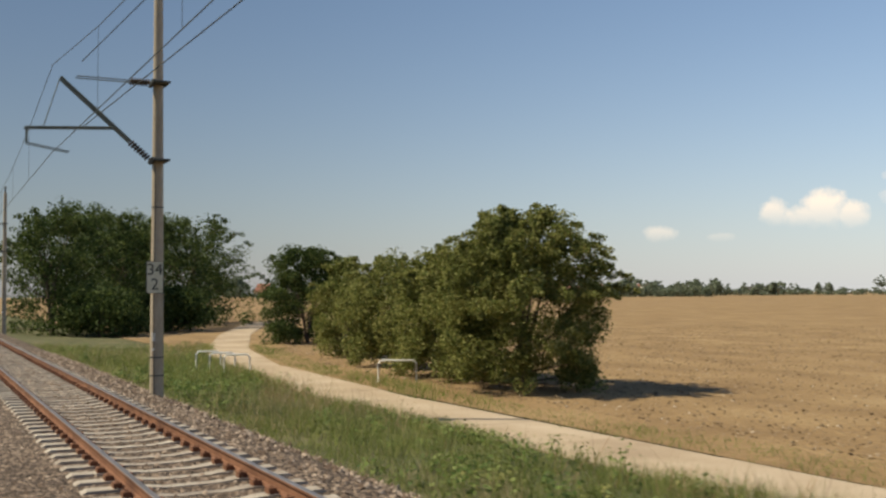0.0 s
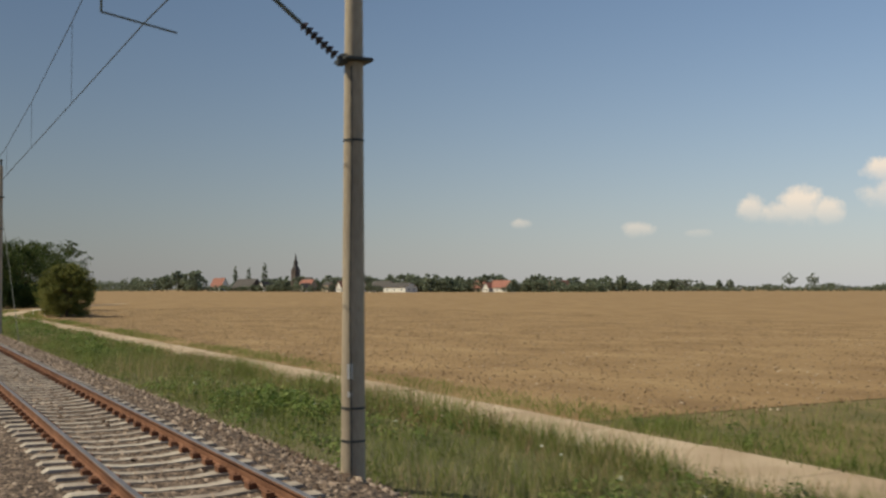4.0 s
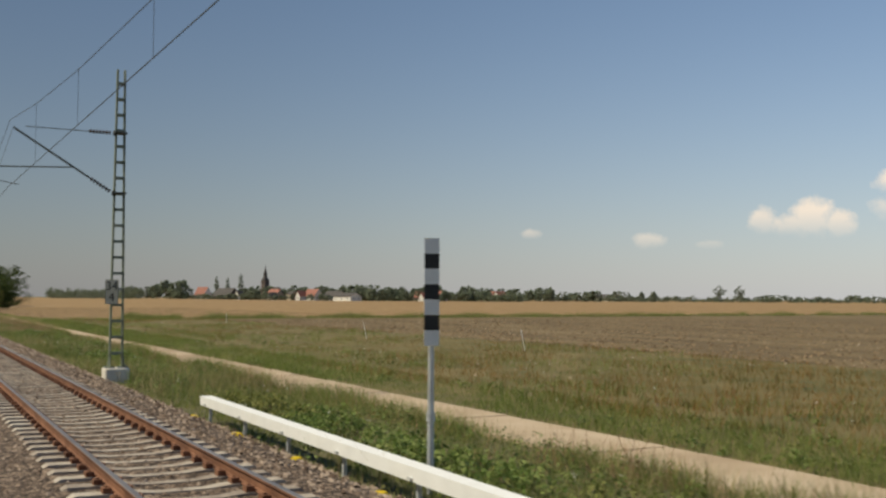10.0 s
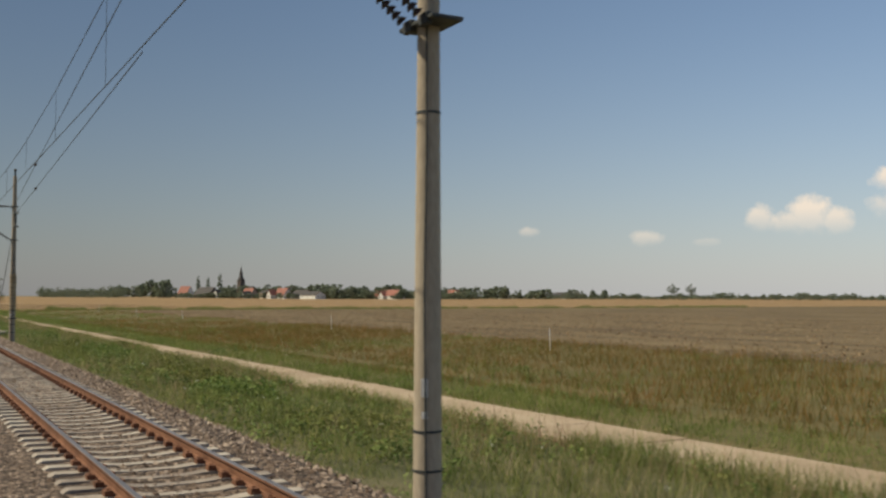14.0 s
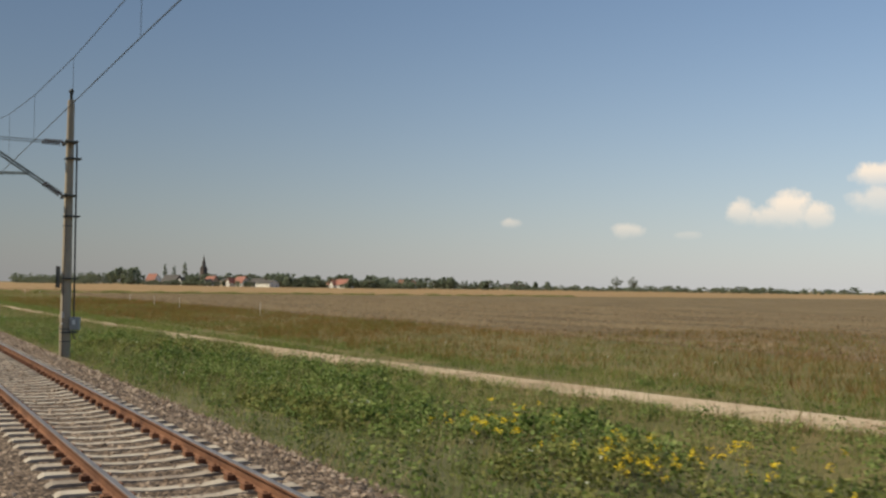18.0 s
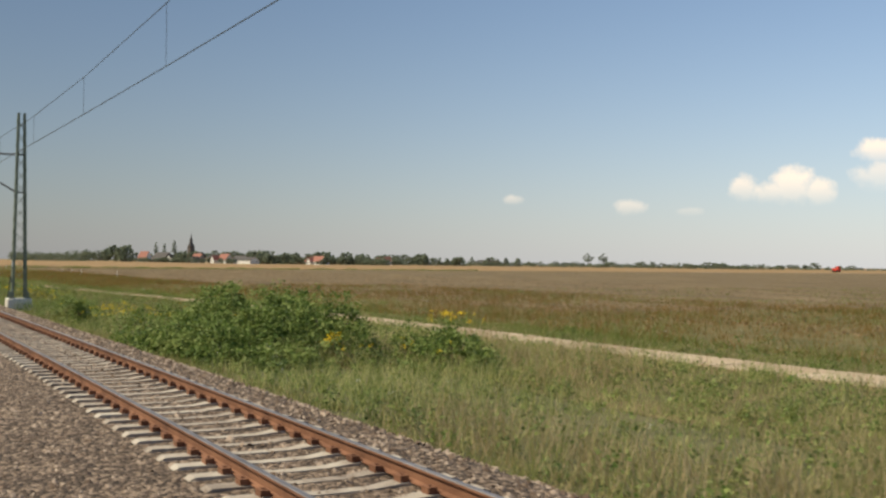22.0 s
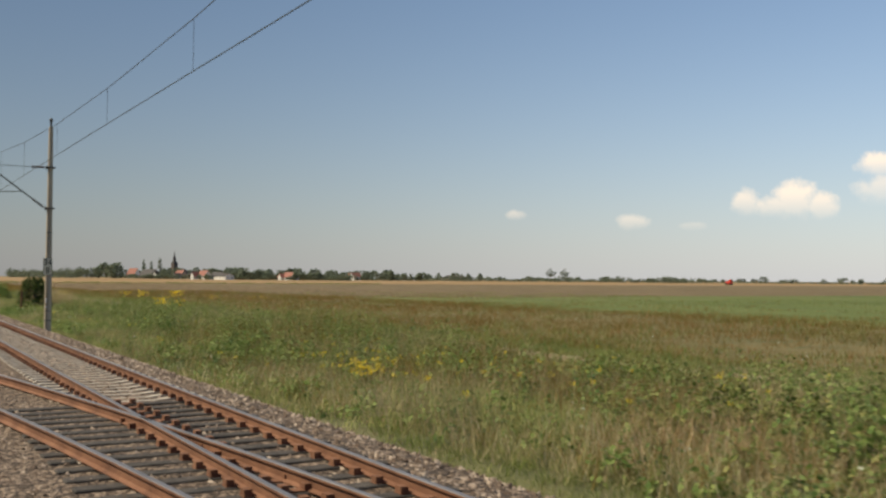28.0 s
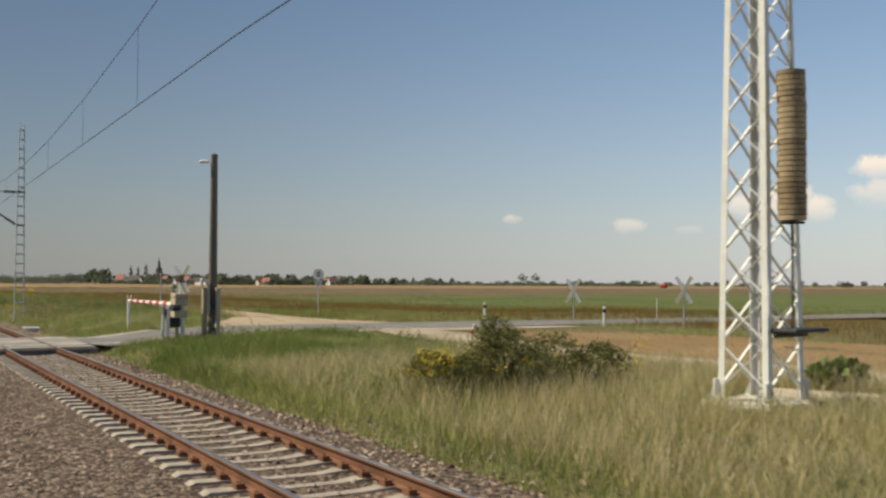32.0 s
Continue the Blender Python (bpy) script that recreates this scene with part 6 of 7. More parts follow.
# the uneven mound of grass in front of the apron
x = g0.uniform(538.5, 552.2, 6800)
y = g0.uniform(6.9, 16.2, 6800)
k = off_road(x, y) & (y < 16.4 - 0.42 * (x - 542)) & (x < 552.25 - 0.1 * (y - 7.6))
x, y = x[k], y[k]
pv = patchy(x, y, 1.6, 81)
rise = (0.35 + 0.65 * ease((y - 7.4) / 4.5)) * (0.55 + 0.45 * ease((552.5 - x) / 2.5)) * np.clip((16.6 - 0.42 * (x - 542) - y) / 3.2, 0.25, 1)
rise += 0.35 * np.exp(-((x - 550.9) ** 2 + (y - 9.0) ** 2) / 0.8)
grass("mound_grass", x, y, (0.22 + 0.5 * pv) * rise, 9, 0.016, GRASS_LIT, "uneven yellow-green grass in front of the concrete apron", 82)
k = (pv > 0.42) & (g0.random(len(x)) < 0.5)
herbs("mound_herbs", x[k], y[k], (0.15 + 0.5 * pv[k]) * rise[k], 9, 0.055, VERDANT, "leafy weeds in the grass beside the crossing", 83)
k = (pv < 0.4) & (g0.random(len(x)) < 0.22)
grass("mound_dry_grass", x[k], y[k], 0.2 + 0.4 * rise[k], 6, 0.012, STRAW, "tan grass stalks beside the crossing", 84)
x = g0.uniform(568, 606, 17000)
y = 6.6 + 12 * g0.random(17000)
pv = patchy(x, y, 3.0, 6)
k = off_road(x, y)
x, y, pv = x[k], y[k], pv[k]
k = (g0.random(len(x)) < 0.36 + 0.5 * patchy(x, y, 1.7, 89)) & (y > 7.2)
grass("tall_dry_grass", x[k], y[k], 0.35 + 0.5 * pv[k], 8, 0.013, STRAW, "tall pale dry grass beside the track", 16)
k = ~k
grass("tall_fresh_grass", x[k], y[k], 0.22 + 0.35 * pv[k], 7, 0.013, GRASS_LIT, "fresh yellow-green grass among the dry stalks", 90)


x, y = verge_points(3500, 386, 541, 2.9, 1.3, 21)
pv = patchy(x, y, 3.0, 41)
herbs("leafy_weeds", x, y, (0.25 + 0.5 * pv) * open_view(x, y), 8, 0.078, BRAMBLE, "leafy green nettles and weeds covering the verge", 61)
# a closed thicket of nettles and brambles that rises away from the track
x = g0.uniform(428, 537, 26000)
y = track_y(x) + 3.2 + g0.random(26000) * np.clip(np.minimum(road_y(x) - 1.6, 19.5) - track_y(x) - 3.2, 1, None)
top = (0.3 + 1.25 * ease((y - 7.6) / 7.0)) * (0.6 + 0.55 * patchy(x, y, 2.2, 45)) * open_view(x, y) * ease((x - 424) / 14) * (1 - 0.25 * ease((x - 488) / 30)) * (1 - 0.55 * ease((x - 492) / 14) * ease((y - 12.0) / 4))
pv = patchy(x, y, 3.4, 46)
k = g0.random(26000) < 0.16 - 0.085 * ease((x - 490) / 25)
weed_clumps("thicket", x[k], y[k], top[k] * g0.uniform(0.5, 1.2, k.sum()) + 0.12, g0.uniform(0.22, 0.62, k.sum()), 64, 0.1, ((BRAMBLE, 0.5), (NETTLE, 0.32), (LEAF, 0.18)), "thicket of brambles and nettles with dark gaps", 67)
k = (pv <= 0.55) & (g0.random(26000) < 0.12)
grass("thicket_grass", x[k], y[k], top[k] * 0.95 + 0.1, 6, 0.015, GRASS, "high green grass between the brambles", 70)
k = (patchy(x, y, 2.6, 47) > 0.6 - 0.2 * ease((x - 490) / 20)) & (g0.random(26000) < 0.45)
grass("thicket_dry_grass", x[k], y[k], top[k] * 1.15 + 0.15, 5, 0.013, DRY, "tan seed grass standing in the thicket", 68)
k = (x > 482) & (patchy(x, y, 3.1, 48) > 0.36) & (g0.random(26000) < 0.55)
grass("thicket_red_grass", x[k], y[k], top[k] * 0.9 + 0.28, 6, 0.014, RED_GRASS, "reddish seed grass among the brambles", 69, 0.2)
x = g0.uniform(512, 541, 2600)
y = g0.uniform(8.3, 14.5, 2600)
pv = patchy(x, y, 2.0, 120)
k = pv > 0.5
grass("rough_red_grass", x[k], y[k], 0.45 + 0.35 * pv[k], 7, 0.014, STRAW_RED, "reddish tan grass standing between the brambles", 121, 0.2)
grass("rough_green_grass", x[~k], y[~k], 0.4 + 0.4 * pv[~k], 7, 0.016, GRASS_LIT, "rough green grass between the brambles", 122, 0.2)
# pale seed grass close to the ballast, and short tufts along its whole edge
x = g0.uniform(494, 540, 1500)
y = track_y(x) + 2.9 + 2.6 * g0.random(1500)
k = patchy(x, y, 2.0, 102) > 0.45
grass("pale_verge_grass", x[k], y[k], g0.uniform(0.35, 0.75, k.sum()), 7, 0.012, STRAW, "pale dry seed grass beside the ballast", 103, 0.14)
x = np.append(g0.uniform(-60, 390, 6500), g0.uniform(390, 606, 10500))
y = track_y(x) + 2.3 + 1.3 * g0.random(17000) ** 0.8
k = ((x < CROSS_X[0]) | (x > CROSS_X[1])) & off_road(x, y) & ((patchy(x, y, 1.3, 104) > 0.25) | (x > 536))
x, y = x[k], y[k]
k = g0.random(len(x)) < 0.3
grass("edge_dry_tufts", x[k], y[k], g0.uniform(0.1, 0.3, k.sum()), 7, 0.011, DRY, "short dry tufts at the edge of the ballast", 105, 0.12)
grass("edge_tufts", x[~k], y[~k], g0.uniform(0.08, 0.26, (~k).sum()), 8, 0.013, GRASS, "short green tufts at the edge of the ballast", 106, 0.12)
x, y = verge_points(5200, -60, 392, 2.9, 1.5)
pv = patchy(x, y, 3.0, 42)
k = pv > 0.34
weed_clumps("verge_clumps", x[k], y[k], 0.1 + 0.5 * pv[k] * g0.uniform(0.6, 1.2, k.sum()), g0.uniform(0.14, 0.4, k.sum()), 34, 0.075, ((BRAMBLE, 0.5), (NETTLE, 0.32), (LEAF, 0.18)), "low leafy clumps among the verge grass", 62)
x, y = verge_points(1900, 296, 424, 2.9, 1.6)
pv = patchy(x, y, 3.0, 86)
weed_clumps("rank_weeds", x, y, 0.2 + 0.5 * pv, g0.uniform(0.15, 0.4, len(x)), 36, 0.075, ((BRAMBLE, 0.5), (NETTLE, 0.32), (LEAF, 0.18)), "rank leafy weeds between track and field road", 87)
k = pv < 0.55
grass("rank_grass", x[k], y[k], 0.45 + 0.4 * g0.random(k.sum()), 6, 0.015, GRASS, "high grass between the rank weeds", 88)
# high weeds that hide the road
x, y = g0.uniform(427.3, 441, 2000), g0.uniform(11.6, 13.8, 2000)
pv = patchy(x, y, 1.8, 114)
grass("reed_grass", x, y, 1.6 + 0.5 * pv, 6, 0.014, DRY, "stand of tall tan seed grass beside the track", 115, 0.18)
herbs("reed_seed_heads", x[::3], y[::3], 1.6 + 0.35 * pv[::3], 6, 0.05, DRY, "tan seed heads of the tall grass", 117, 0.12, 0.7)
x, y = g0.uniform(424, 476, 1500), g0.uniform(7.4, 11.6, 1500)
pv = patchy(x, y, 2.2, 118)
weed_clumps("bright_weeds", x, y, (0.15 + 0.4 * pv) * np.clip((y - 6.4) / 2.5, 0.4, 1.5), g0.uniform(0.15, 0.4, 1500), 36, 0.075, ((GRASS_LIT, 0.45), (VERDANT, 0.55)), "fresh green leafy weeds beside the track", 119)
x = np.append(g0.uniform(422, 433, 1500), g0.uniform(450, 508, 2600))
y = np.append(g0.uniform(11, 17, 1500), (road_y(x) - g0.uniform(1.5, 5.5, len(x)))[1500:])
pv = patchy(x, y, 5.0, 43)
grass("screening_weeds", x, y, 0.45 + 0.55 * pv, 7, 0.02, GRASS, "high weeds in front of the field road", 63, 0.2)
k = pv > 0.45
grass("screening_dry_grass", x[k], y[k], 0.6 + 0.5 * pv[k], 5, 0.014, DRY, "high tan seed grass in front of the field road", 64, 0.2)
x = g0.uniform(560, 606, 2600)
y = np.where(g0.random(2600) < 0.5, np.interp(x, [562.5, 566, 570, 577, 606], [16.6, 16.6, 17.2, 19, 20]), np.interp(x, [560.6, 567, 577, 606], [21.5, 23.8, 26.6, 31])) + g0.normal(0, 2.0, 2600)
k = x > 557.0
x, y = x[k], y[k]
grass("path_tufts", x, y, g0.uniform(0.06, 0.2, len(x)), 7, 0.014, DRY, "short dry tufts on the bare path", 71)
# beyond the field road
x = g0.uniform(-60, 540, 36000)
off = 1.22 + 4.4 * g0.random(36000) ** 1.15
y = road_y(x) + off
k = off_road(x, y) & ((x > 72) | (off < 2.9))
grass("road_edge_grass", x[k], y[k], 0.12 + 0.26 * patchy(x[k], y[k], 4, 7), 6, 0.018, VERDANT, "short green grass along the field road", 17)
x = g0.uniform(70, 600, 47000)
y0 = np.where(x < 540, road_y(x) + 3.8, 20.0)
y1 = np.where(x < 310, 37.5, 62.0)
y = y0 + (y1 - y0) * g0.random(47000) ** 1.25
pv = patchy(x, y, 7.0, 8)
tall = ease((x - 150) / 60)
k = off_road(x, y) & ((x < 555) | (y > 30)) & (g0.random(47000) < 0.45 + 0.5 * tall) & ((patchy(x, y, 6.0, 95) < 0.6 + 0.5 * tall) | (g0.random(47000) < 0.2))
x, y, pv, tall = x[k], y[k], pv[k], tall[k]
grass("tall_red_grass", x, y, (0.15 + 0.22 * pv) + (0.12 + 0.2 * pv) * tall, 7, 0.019, RED_GRASS, "tall reddish brown seed grass beyond the field road", 18, 0.25)
x = g0.uniform(70, 545, 26000)
y0 = road_y(x) + 1.4
y = y0 + (np.where(x < 310, 37.5, 57.0) - y0) * g0.random(26000) ** 1.9
k = off_road(x, y) & (patchy(x, y, 5.0, 9) > 0.36 + 0.2 * ease((y - y0 - 6) / 8))
grass("tall_green_weeds", x[k], y[k], g0.uniform(0.2, 0.55, k.sum()), 7, 0.022, VERDANT, "green weeds among the reddish grass", 19, 0.25)
# uneven growth over the near part of the crop and the field edge before it
x = g0.uniform(330, 640, 12000)
y = 54 + 75 * g0.random(12000) ** 1.6
k = off_road(x, y) & (patchy(x, y, 9.0, 107) > 0.3)
x, y = x[k], y[k]
k = (g0.random(len(x)) < 0.75 - 0.65 * ease((y - 58) / 45)) & (x > 375)
grass("field_margin_grass", x[k], y[k], g0.uniform(0.15, 0.5, k.sum()), 6, 0.045, RED_GRASS, "reddish grass thinning out into the green field", 108, 0.4)
k = ~k
grass("crop_tufts", x[k], y[k], g0.uniform(0.12, 0.35, k.sum()), 6, 0.06, GRASS, "low green tufts of the crop field", 109, 0.5)
x = 71.5 + g0.normal(0, 1.8, 6000)
y = 27 + 190 * g0.random(6000) ** 1.6
k = patchy(x, y, 4.0, 96) > 0.2
x, y = x[k], y[k]
grass("field_edge_weeds", x, y, g0.uniform(0.25, 0.9, len(x)) * (0.5 + patchy(x, y, 3.0, 97)), 8, 0.035, GRASS, "strip of tall green weeds between the fields", 20, 0.3)
x = g0.uniform(70, 545, 3000)
y = road_y(x) + 1.5 + 8.0 * g0.random(3000) ** 1.8
k = off_road(x, y) & (patchy(x, y, 3.5, 99) > 0.4)
weed_clumps("roadside_weeds", x[k], y[k], g0.uniform(0.1, 0.4, k.sum()), g0.uniform(0.1, 0.32, k.sum()), 22, 0.085, ((BRAMBLE, 0.45), (NETTLE, 0.35), (LEAF, 0.2)), "low green weeds beyond the field road", 100)
x, y = g0.uniform(318, 352, 150), g0.uniform(7.8, 12.0, 150)
grass("straw_stalks", x, y, g0.uniform(0.5, 1.1, 150), 3, 0.014, DRY, "bent straw-coloured stalks in the weeds", 101, 0.15)
# reddish seed grass on the verge beside the road
x = np.append(g0.uniform(86, 126, 3000), g0.uniform(30, 300, 1500))
y = road_y(x) - 1.2 - 3.2 * g0.random(4500) ** 1.4
k = patchy(x, y, 3.0, 98) > np.where(x < 126, 0.35, 0.66)
grass("verge_red_grass", x[k], y[k], g0.uniform(0.35, 0.7, k.sum()), 6, 0.013, DOCK, "reddish tan seed grass on the verge", 22, 0.2)
# ragged growth that hangs over the near edge of the concrete road
x = g0.uniform(-60, 375, 13500)
y = road_y(x) - 1.0 - 0.95 * g0.random(13500)
pv = patchy(x, y, 2.4, 110)
k = pv > 0.28
x, y, pv = x[k], y[k], pv[k]
h = (0.26 + 0.42 * pv) * (0.6 + 0.4 * ease((x - 20) / 30)) * (1 - 0.6 * ease((x - 310) / 50)) * (1 + 0.25 * ((x > 60) & (x < 130))) * (0.75 + 0.5 * patchy(x, y, 9.0, 111))
k = g0.random(len(x)) < np.where((x > 84) & (x < 128), 0.42, 0.18)
grass("fringe_red_grass", x[k], y[k], h[k] * 1.2, 8, 0.012, STRAW_RED, "reddish tan seed grass hanging over the road edge", 112, 0.15)
grass("fringe_grass", x[~k], y[~k], h[~k], 10, 0.015, VERDANT, "green grass hanging over the road edge", 113, 0.15)
# single dark dock stalks that stand over the road
x = g0.uniform(-40, 540, 2000)
x += 2.0 * np.sin(x / 3.0)
y = road_y(x) - g0.uniform(1.3, 2.8, 2000)
grass("dock_stalks", x, y, g0.uniform(0.45, 0.95, 2000), 3, 0.02, DOCK, "brown dock stalks standing above the verge", 21, 0.08)


def blossoms(name, x, y, z, size, material, label, seed, per=9, r=0.12):
    g = np.random.default_rng(seed)
    c = np.stack([x, y, ground_z(x, y) + z], 1)
    v, f = leaf_cloud(g, c, np.full(len(c), r), per, size, 1.5)
    return tagged(new(name, raw(name, v, f, material)), label, "flowers", kind="stuff")


def cluster(cx, cy, n, sx, sy):
    return cx + g0.normal(0, sx, n), cy + g0.normal(0, sy, n)


rx, ry, rh = [], [], []
for cx, cy, n, sx, sy, top in [(464.3, 16.0, 32, 0.26, 0.26, 2.1), (456.2, 15.8, 11, 0.2, 0.2, 1.9), (450.8, 15.8, 11, 0.2, 0.2, 1.85), (454.7, 16.0, 6, 0.08, 0.08, 2.0), (459.4, 16.2, 15, 0.7, 0.25, 1.55),
                               (462.9, 15.6, 20, 0.45, 0.25, 1.6), (466.2, 16.0, 10, 0.3, 0.3, 1.6), (397.0, 19.5, 22, 0.8, 0.5, 1.1), (404.1, 11.4, 14, 0.35, 0.3, 0.9), (430.7, 33, 10, 0.6, 0.5, 1.1), (424.4, 30, 10, 0.6, 0.6, 1.1)]:
    u, w = cluster(cx, cy, n, sx, sy)
    rx, ry, rh = np.append(rx, u), np.append(ry, w), np.append(rh, top - g0.random(n) ** 2 * 0.35)
blossoms("ragwort_flowers", rx, ry, rh, 0.07, YELLOW, "bright yellow ragwort standing over the weeds", 34, 12, 0.13)
grass("ragwort_stalks", rx, ry, rh, 3, 0.02, GRASS, "green stalks of the ragwort", 35, 0.12)
ys = [cluster(*c) for c in [(506.9, 9.4, 40, 0.3, 0.25), (386, 9.5, 110, 5, 1.2), (392, 11, 90, 4, 1.5), (360, 9.6, 45, 5, 1.0), (349.4, 8.8, 11, 0.35, 0.3), (350.3, 8.4, 10, 0.3, 0.25), (348.6, 10.0, 8, 0.4, 0.3), (353.6, 8.3, 15, 0.35, 0.35), (353.3, 9.5, 16, 0.6, 0.4), (352.3, 8.9, 14, 0.4, 0.4), (354.0, 9.9, 10, 0.25, 0.2), (405.5, 13.0, 12, 0.8, 0.8), (500, 13, 40, 6, 2), (476, 14, 40, 5, 3), (510, 12, 50, 6, 2)]]
x, y = np.concatenate([c[0] for c in ys]), np.concatenate([c[1] for c in ys])
blossoms("yellow_flowers", x, y, g0.uniform(0.55, 0.95, len(x)), 0.045, YELLOW, "yellow tansy heads scattered in the weeds", 31, 10, 0.075)
x, y = cluster(577.7, 10.6, 330, 0.45, 1.0)
grass("goldenrod_stalks", x, y, g0.uniform(0.5, 1.15, len(x)), 5, 0.016, BROWNISH, "thin brownish stalks of the bushy weeds", 85, 0.12)
x, y = np.concatenate([g0.normal(577.2, 0.3, 40), g0.normal(577.7, 0.5, 14), g0.normal(578.4, 0.1, 9)]), np.concatenate([g0.normal(8.8, 0.35, 40), g0.normal(11, 0.8, 14), g0.normal(12.7, 0.1, 9)])
blossoms("goldenrod_flowers", x, y, g0.uniform(0.5, 1.0, len(x)), 0.04, YELLOW, "yellow goldenrod flower heads on bushy weeds", 32, 14, 0.14)
x = g0.uniform(60, 540, 500)
y = np.where(g0.random(500) < 0.5, road_y(x) + g0.uniform(1.6, 9, 500), track_y(x) + g0.uniform(3.4, 6, 500))
blossoms("pale_flowers", x, y, g0.uniform(0.3, 0.7, 500), 0.035, PALE_FLOWER, "small pale umbels scattered in the grass", 33, 6, 0.05)

# ---- ballast stones ----
gs = np.random.default_rng(21)


def stones(name, x, y, z, r, label, seed, material=None, category="ballast"):
    g = np.random.default_rng(seed)
    n = len(x)
    oc = np.array([(1, 0, 0), (0, 1, 0), (-1, 0, 0), (0, -1, 0), (0, 0, 1), (0, 0, -1)], float)
    # the buried undersides are left off
    fc = np.array([(0, 1, 4), (1, 2, 4), (2, 3, 4), (3, 0, 4)])
    v = oc[None] * (1 + g.uniform(-0.35, 0.35, (n, 6, 1))) * g.uniform(0.7, 1.3, (n, 1, 3)) * np.asarray(r)[:, None, None]
    a = g.uniform(0, 6.28, n)
    ca, sa = np.cos(a)[:, None], np.sin(a)[:, None]
    t = g.uniform(-0.8, 0.8, n)
    ct, st = np.cos(t)[:, None], np.sin(t)[:, None]
    X, Y, Z = v[..., 0], v[..., 1] * ct - v[..., 2] * st, v[..., 1] * st + v[..., 2] * ct
    P = np.stack([X * ca - Y * sa + np.asarray(x)[:, None], X * sa + Y * ca + np.asarray(y)[:, None], Z + np.asarray(z)[:, None]], -1)
    F = (fc[None] + (np.arange(n) * 6)[:, None, None]).reshape(-1, 3)
    return tagged(new(name, raw(name, P.reshape(-1, 3), F, material or STONE)), label, category, kind="stuff")


n = 50000
x = gs.uniform(-45, 606, n)
d = gs.uniform(1.15, 2.85, n)
stones("shoulder_ballast", x, track_y(x) + d, np.maximum(np.interp(d, [1.1, 1.85, 2.1, 2.65, 2.9], [-0.205, -0.205, -0.26, -0.5, -0.54]), np.where(d < 2.4, ground_z(x, track_y(x) + d), -1.0)), gs.uniform(0.022, 0.05, n), "loose brown ballast stones on the shoulder of the track", 51)
x = np.append(gs.uniform(532, 551.8, 2600), gs.uniform(559.6, 606, 4200))
d = 2.0 + 0.85 * gs.random(6800) ** 1.5
stones("edge_ballast", x, track_y(x) + d, ground_z(x, track_y(x) + d), gs.uniform(0.02, 0.05, 6800), "ballast stones strewn into the grass edge", 57)
n = 62000
x = gs.uniform(-45, 606, n)
d = gs.uniform(-3.4, 1.15, n)
k = ~((x > 551.9) & (x < 559.4))
x, d = x[k], d[k]
stones("bed_ballast", x, track_y(x) + d, np.full(len(x), -0.205) - gs.uniform(0, 0.012, len(x)), gs.uniform(0.02, 0.046, len(x)), "loose brown ballast stones between the sleepers", 52)
# clods and pale stones on the bare fields
n = 36000
x, y = gs.uniform(-70, 70, n), 15.0 + 55 * gs.random(n) ** 1.5
k = y > road_y(x) + 3.0
x, y = x[k], y[k]
stones("stubble_clods", x, y, ground_z(x, y) + 0.03, gs.uniform(0.02, 0.055, len(x)), "crumbs of dry soil and straw on the stubble field", 53, CLOD, "clods")
n = 5000
x, y = gs.uniform(-70, 70, n), 15.0 + 40 * gs.random(n) ** 1.4
k = y > road_y(x) + 3.2
x, y = x[k], y[k]
stones("stubble_stones", x, y, ground_z(x, y) + 0.035, gs.uniform(0.015, 0.045, len(x)), "small pale stones on the stubble field", 54, PALE_STONE, "stones")
n = 30000
x, y = gs.uniform(77, 411, n), 37.5 + 70 * gs.random(n) ** 1.6
stones("plough_clods", x, y, ground_z(x, y) + 0.03, gs.uniform(0.03, 0.1, n), "rough dry clods on the ploughed field", 55, CLOD, "clods")
n = 2600
x, y = gs.uniform(84, 190, n), 17.0 + 45 * gs.random(n)
k = (patchy(x, y, 6.0, 95) > 0.5) & (y > road_y(x) + 3.5)
x, y = x[k], y[k]
stones("field_stones", x, y, ground_z(x, y) + 0.03, gs.uniform(0.02, 0.075, len(x)), "pale stones on bare patches of the rough grassland", 56, PALE_STONE, "stones")



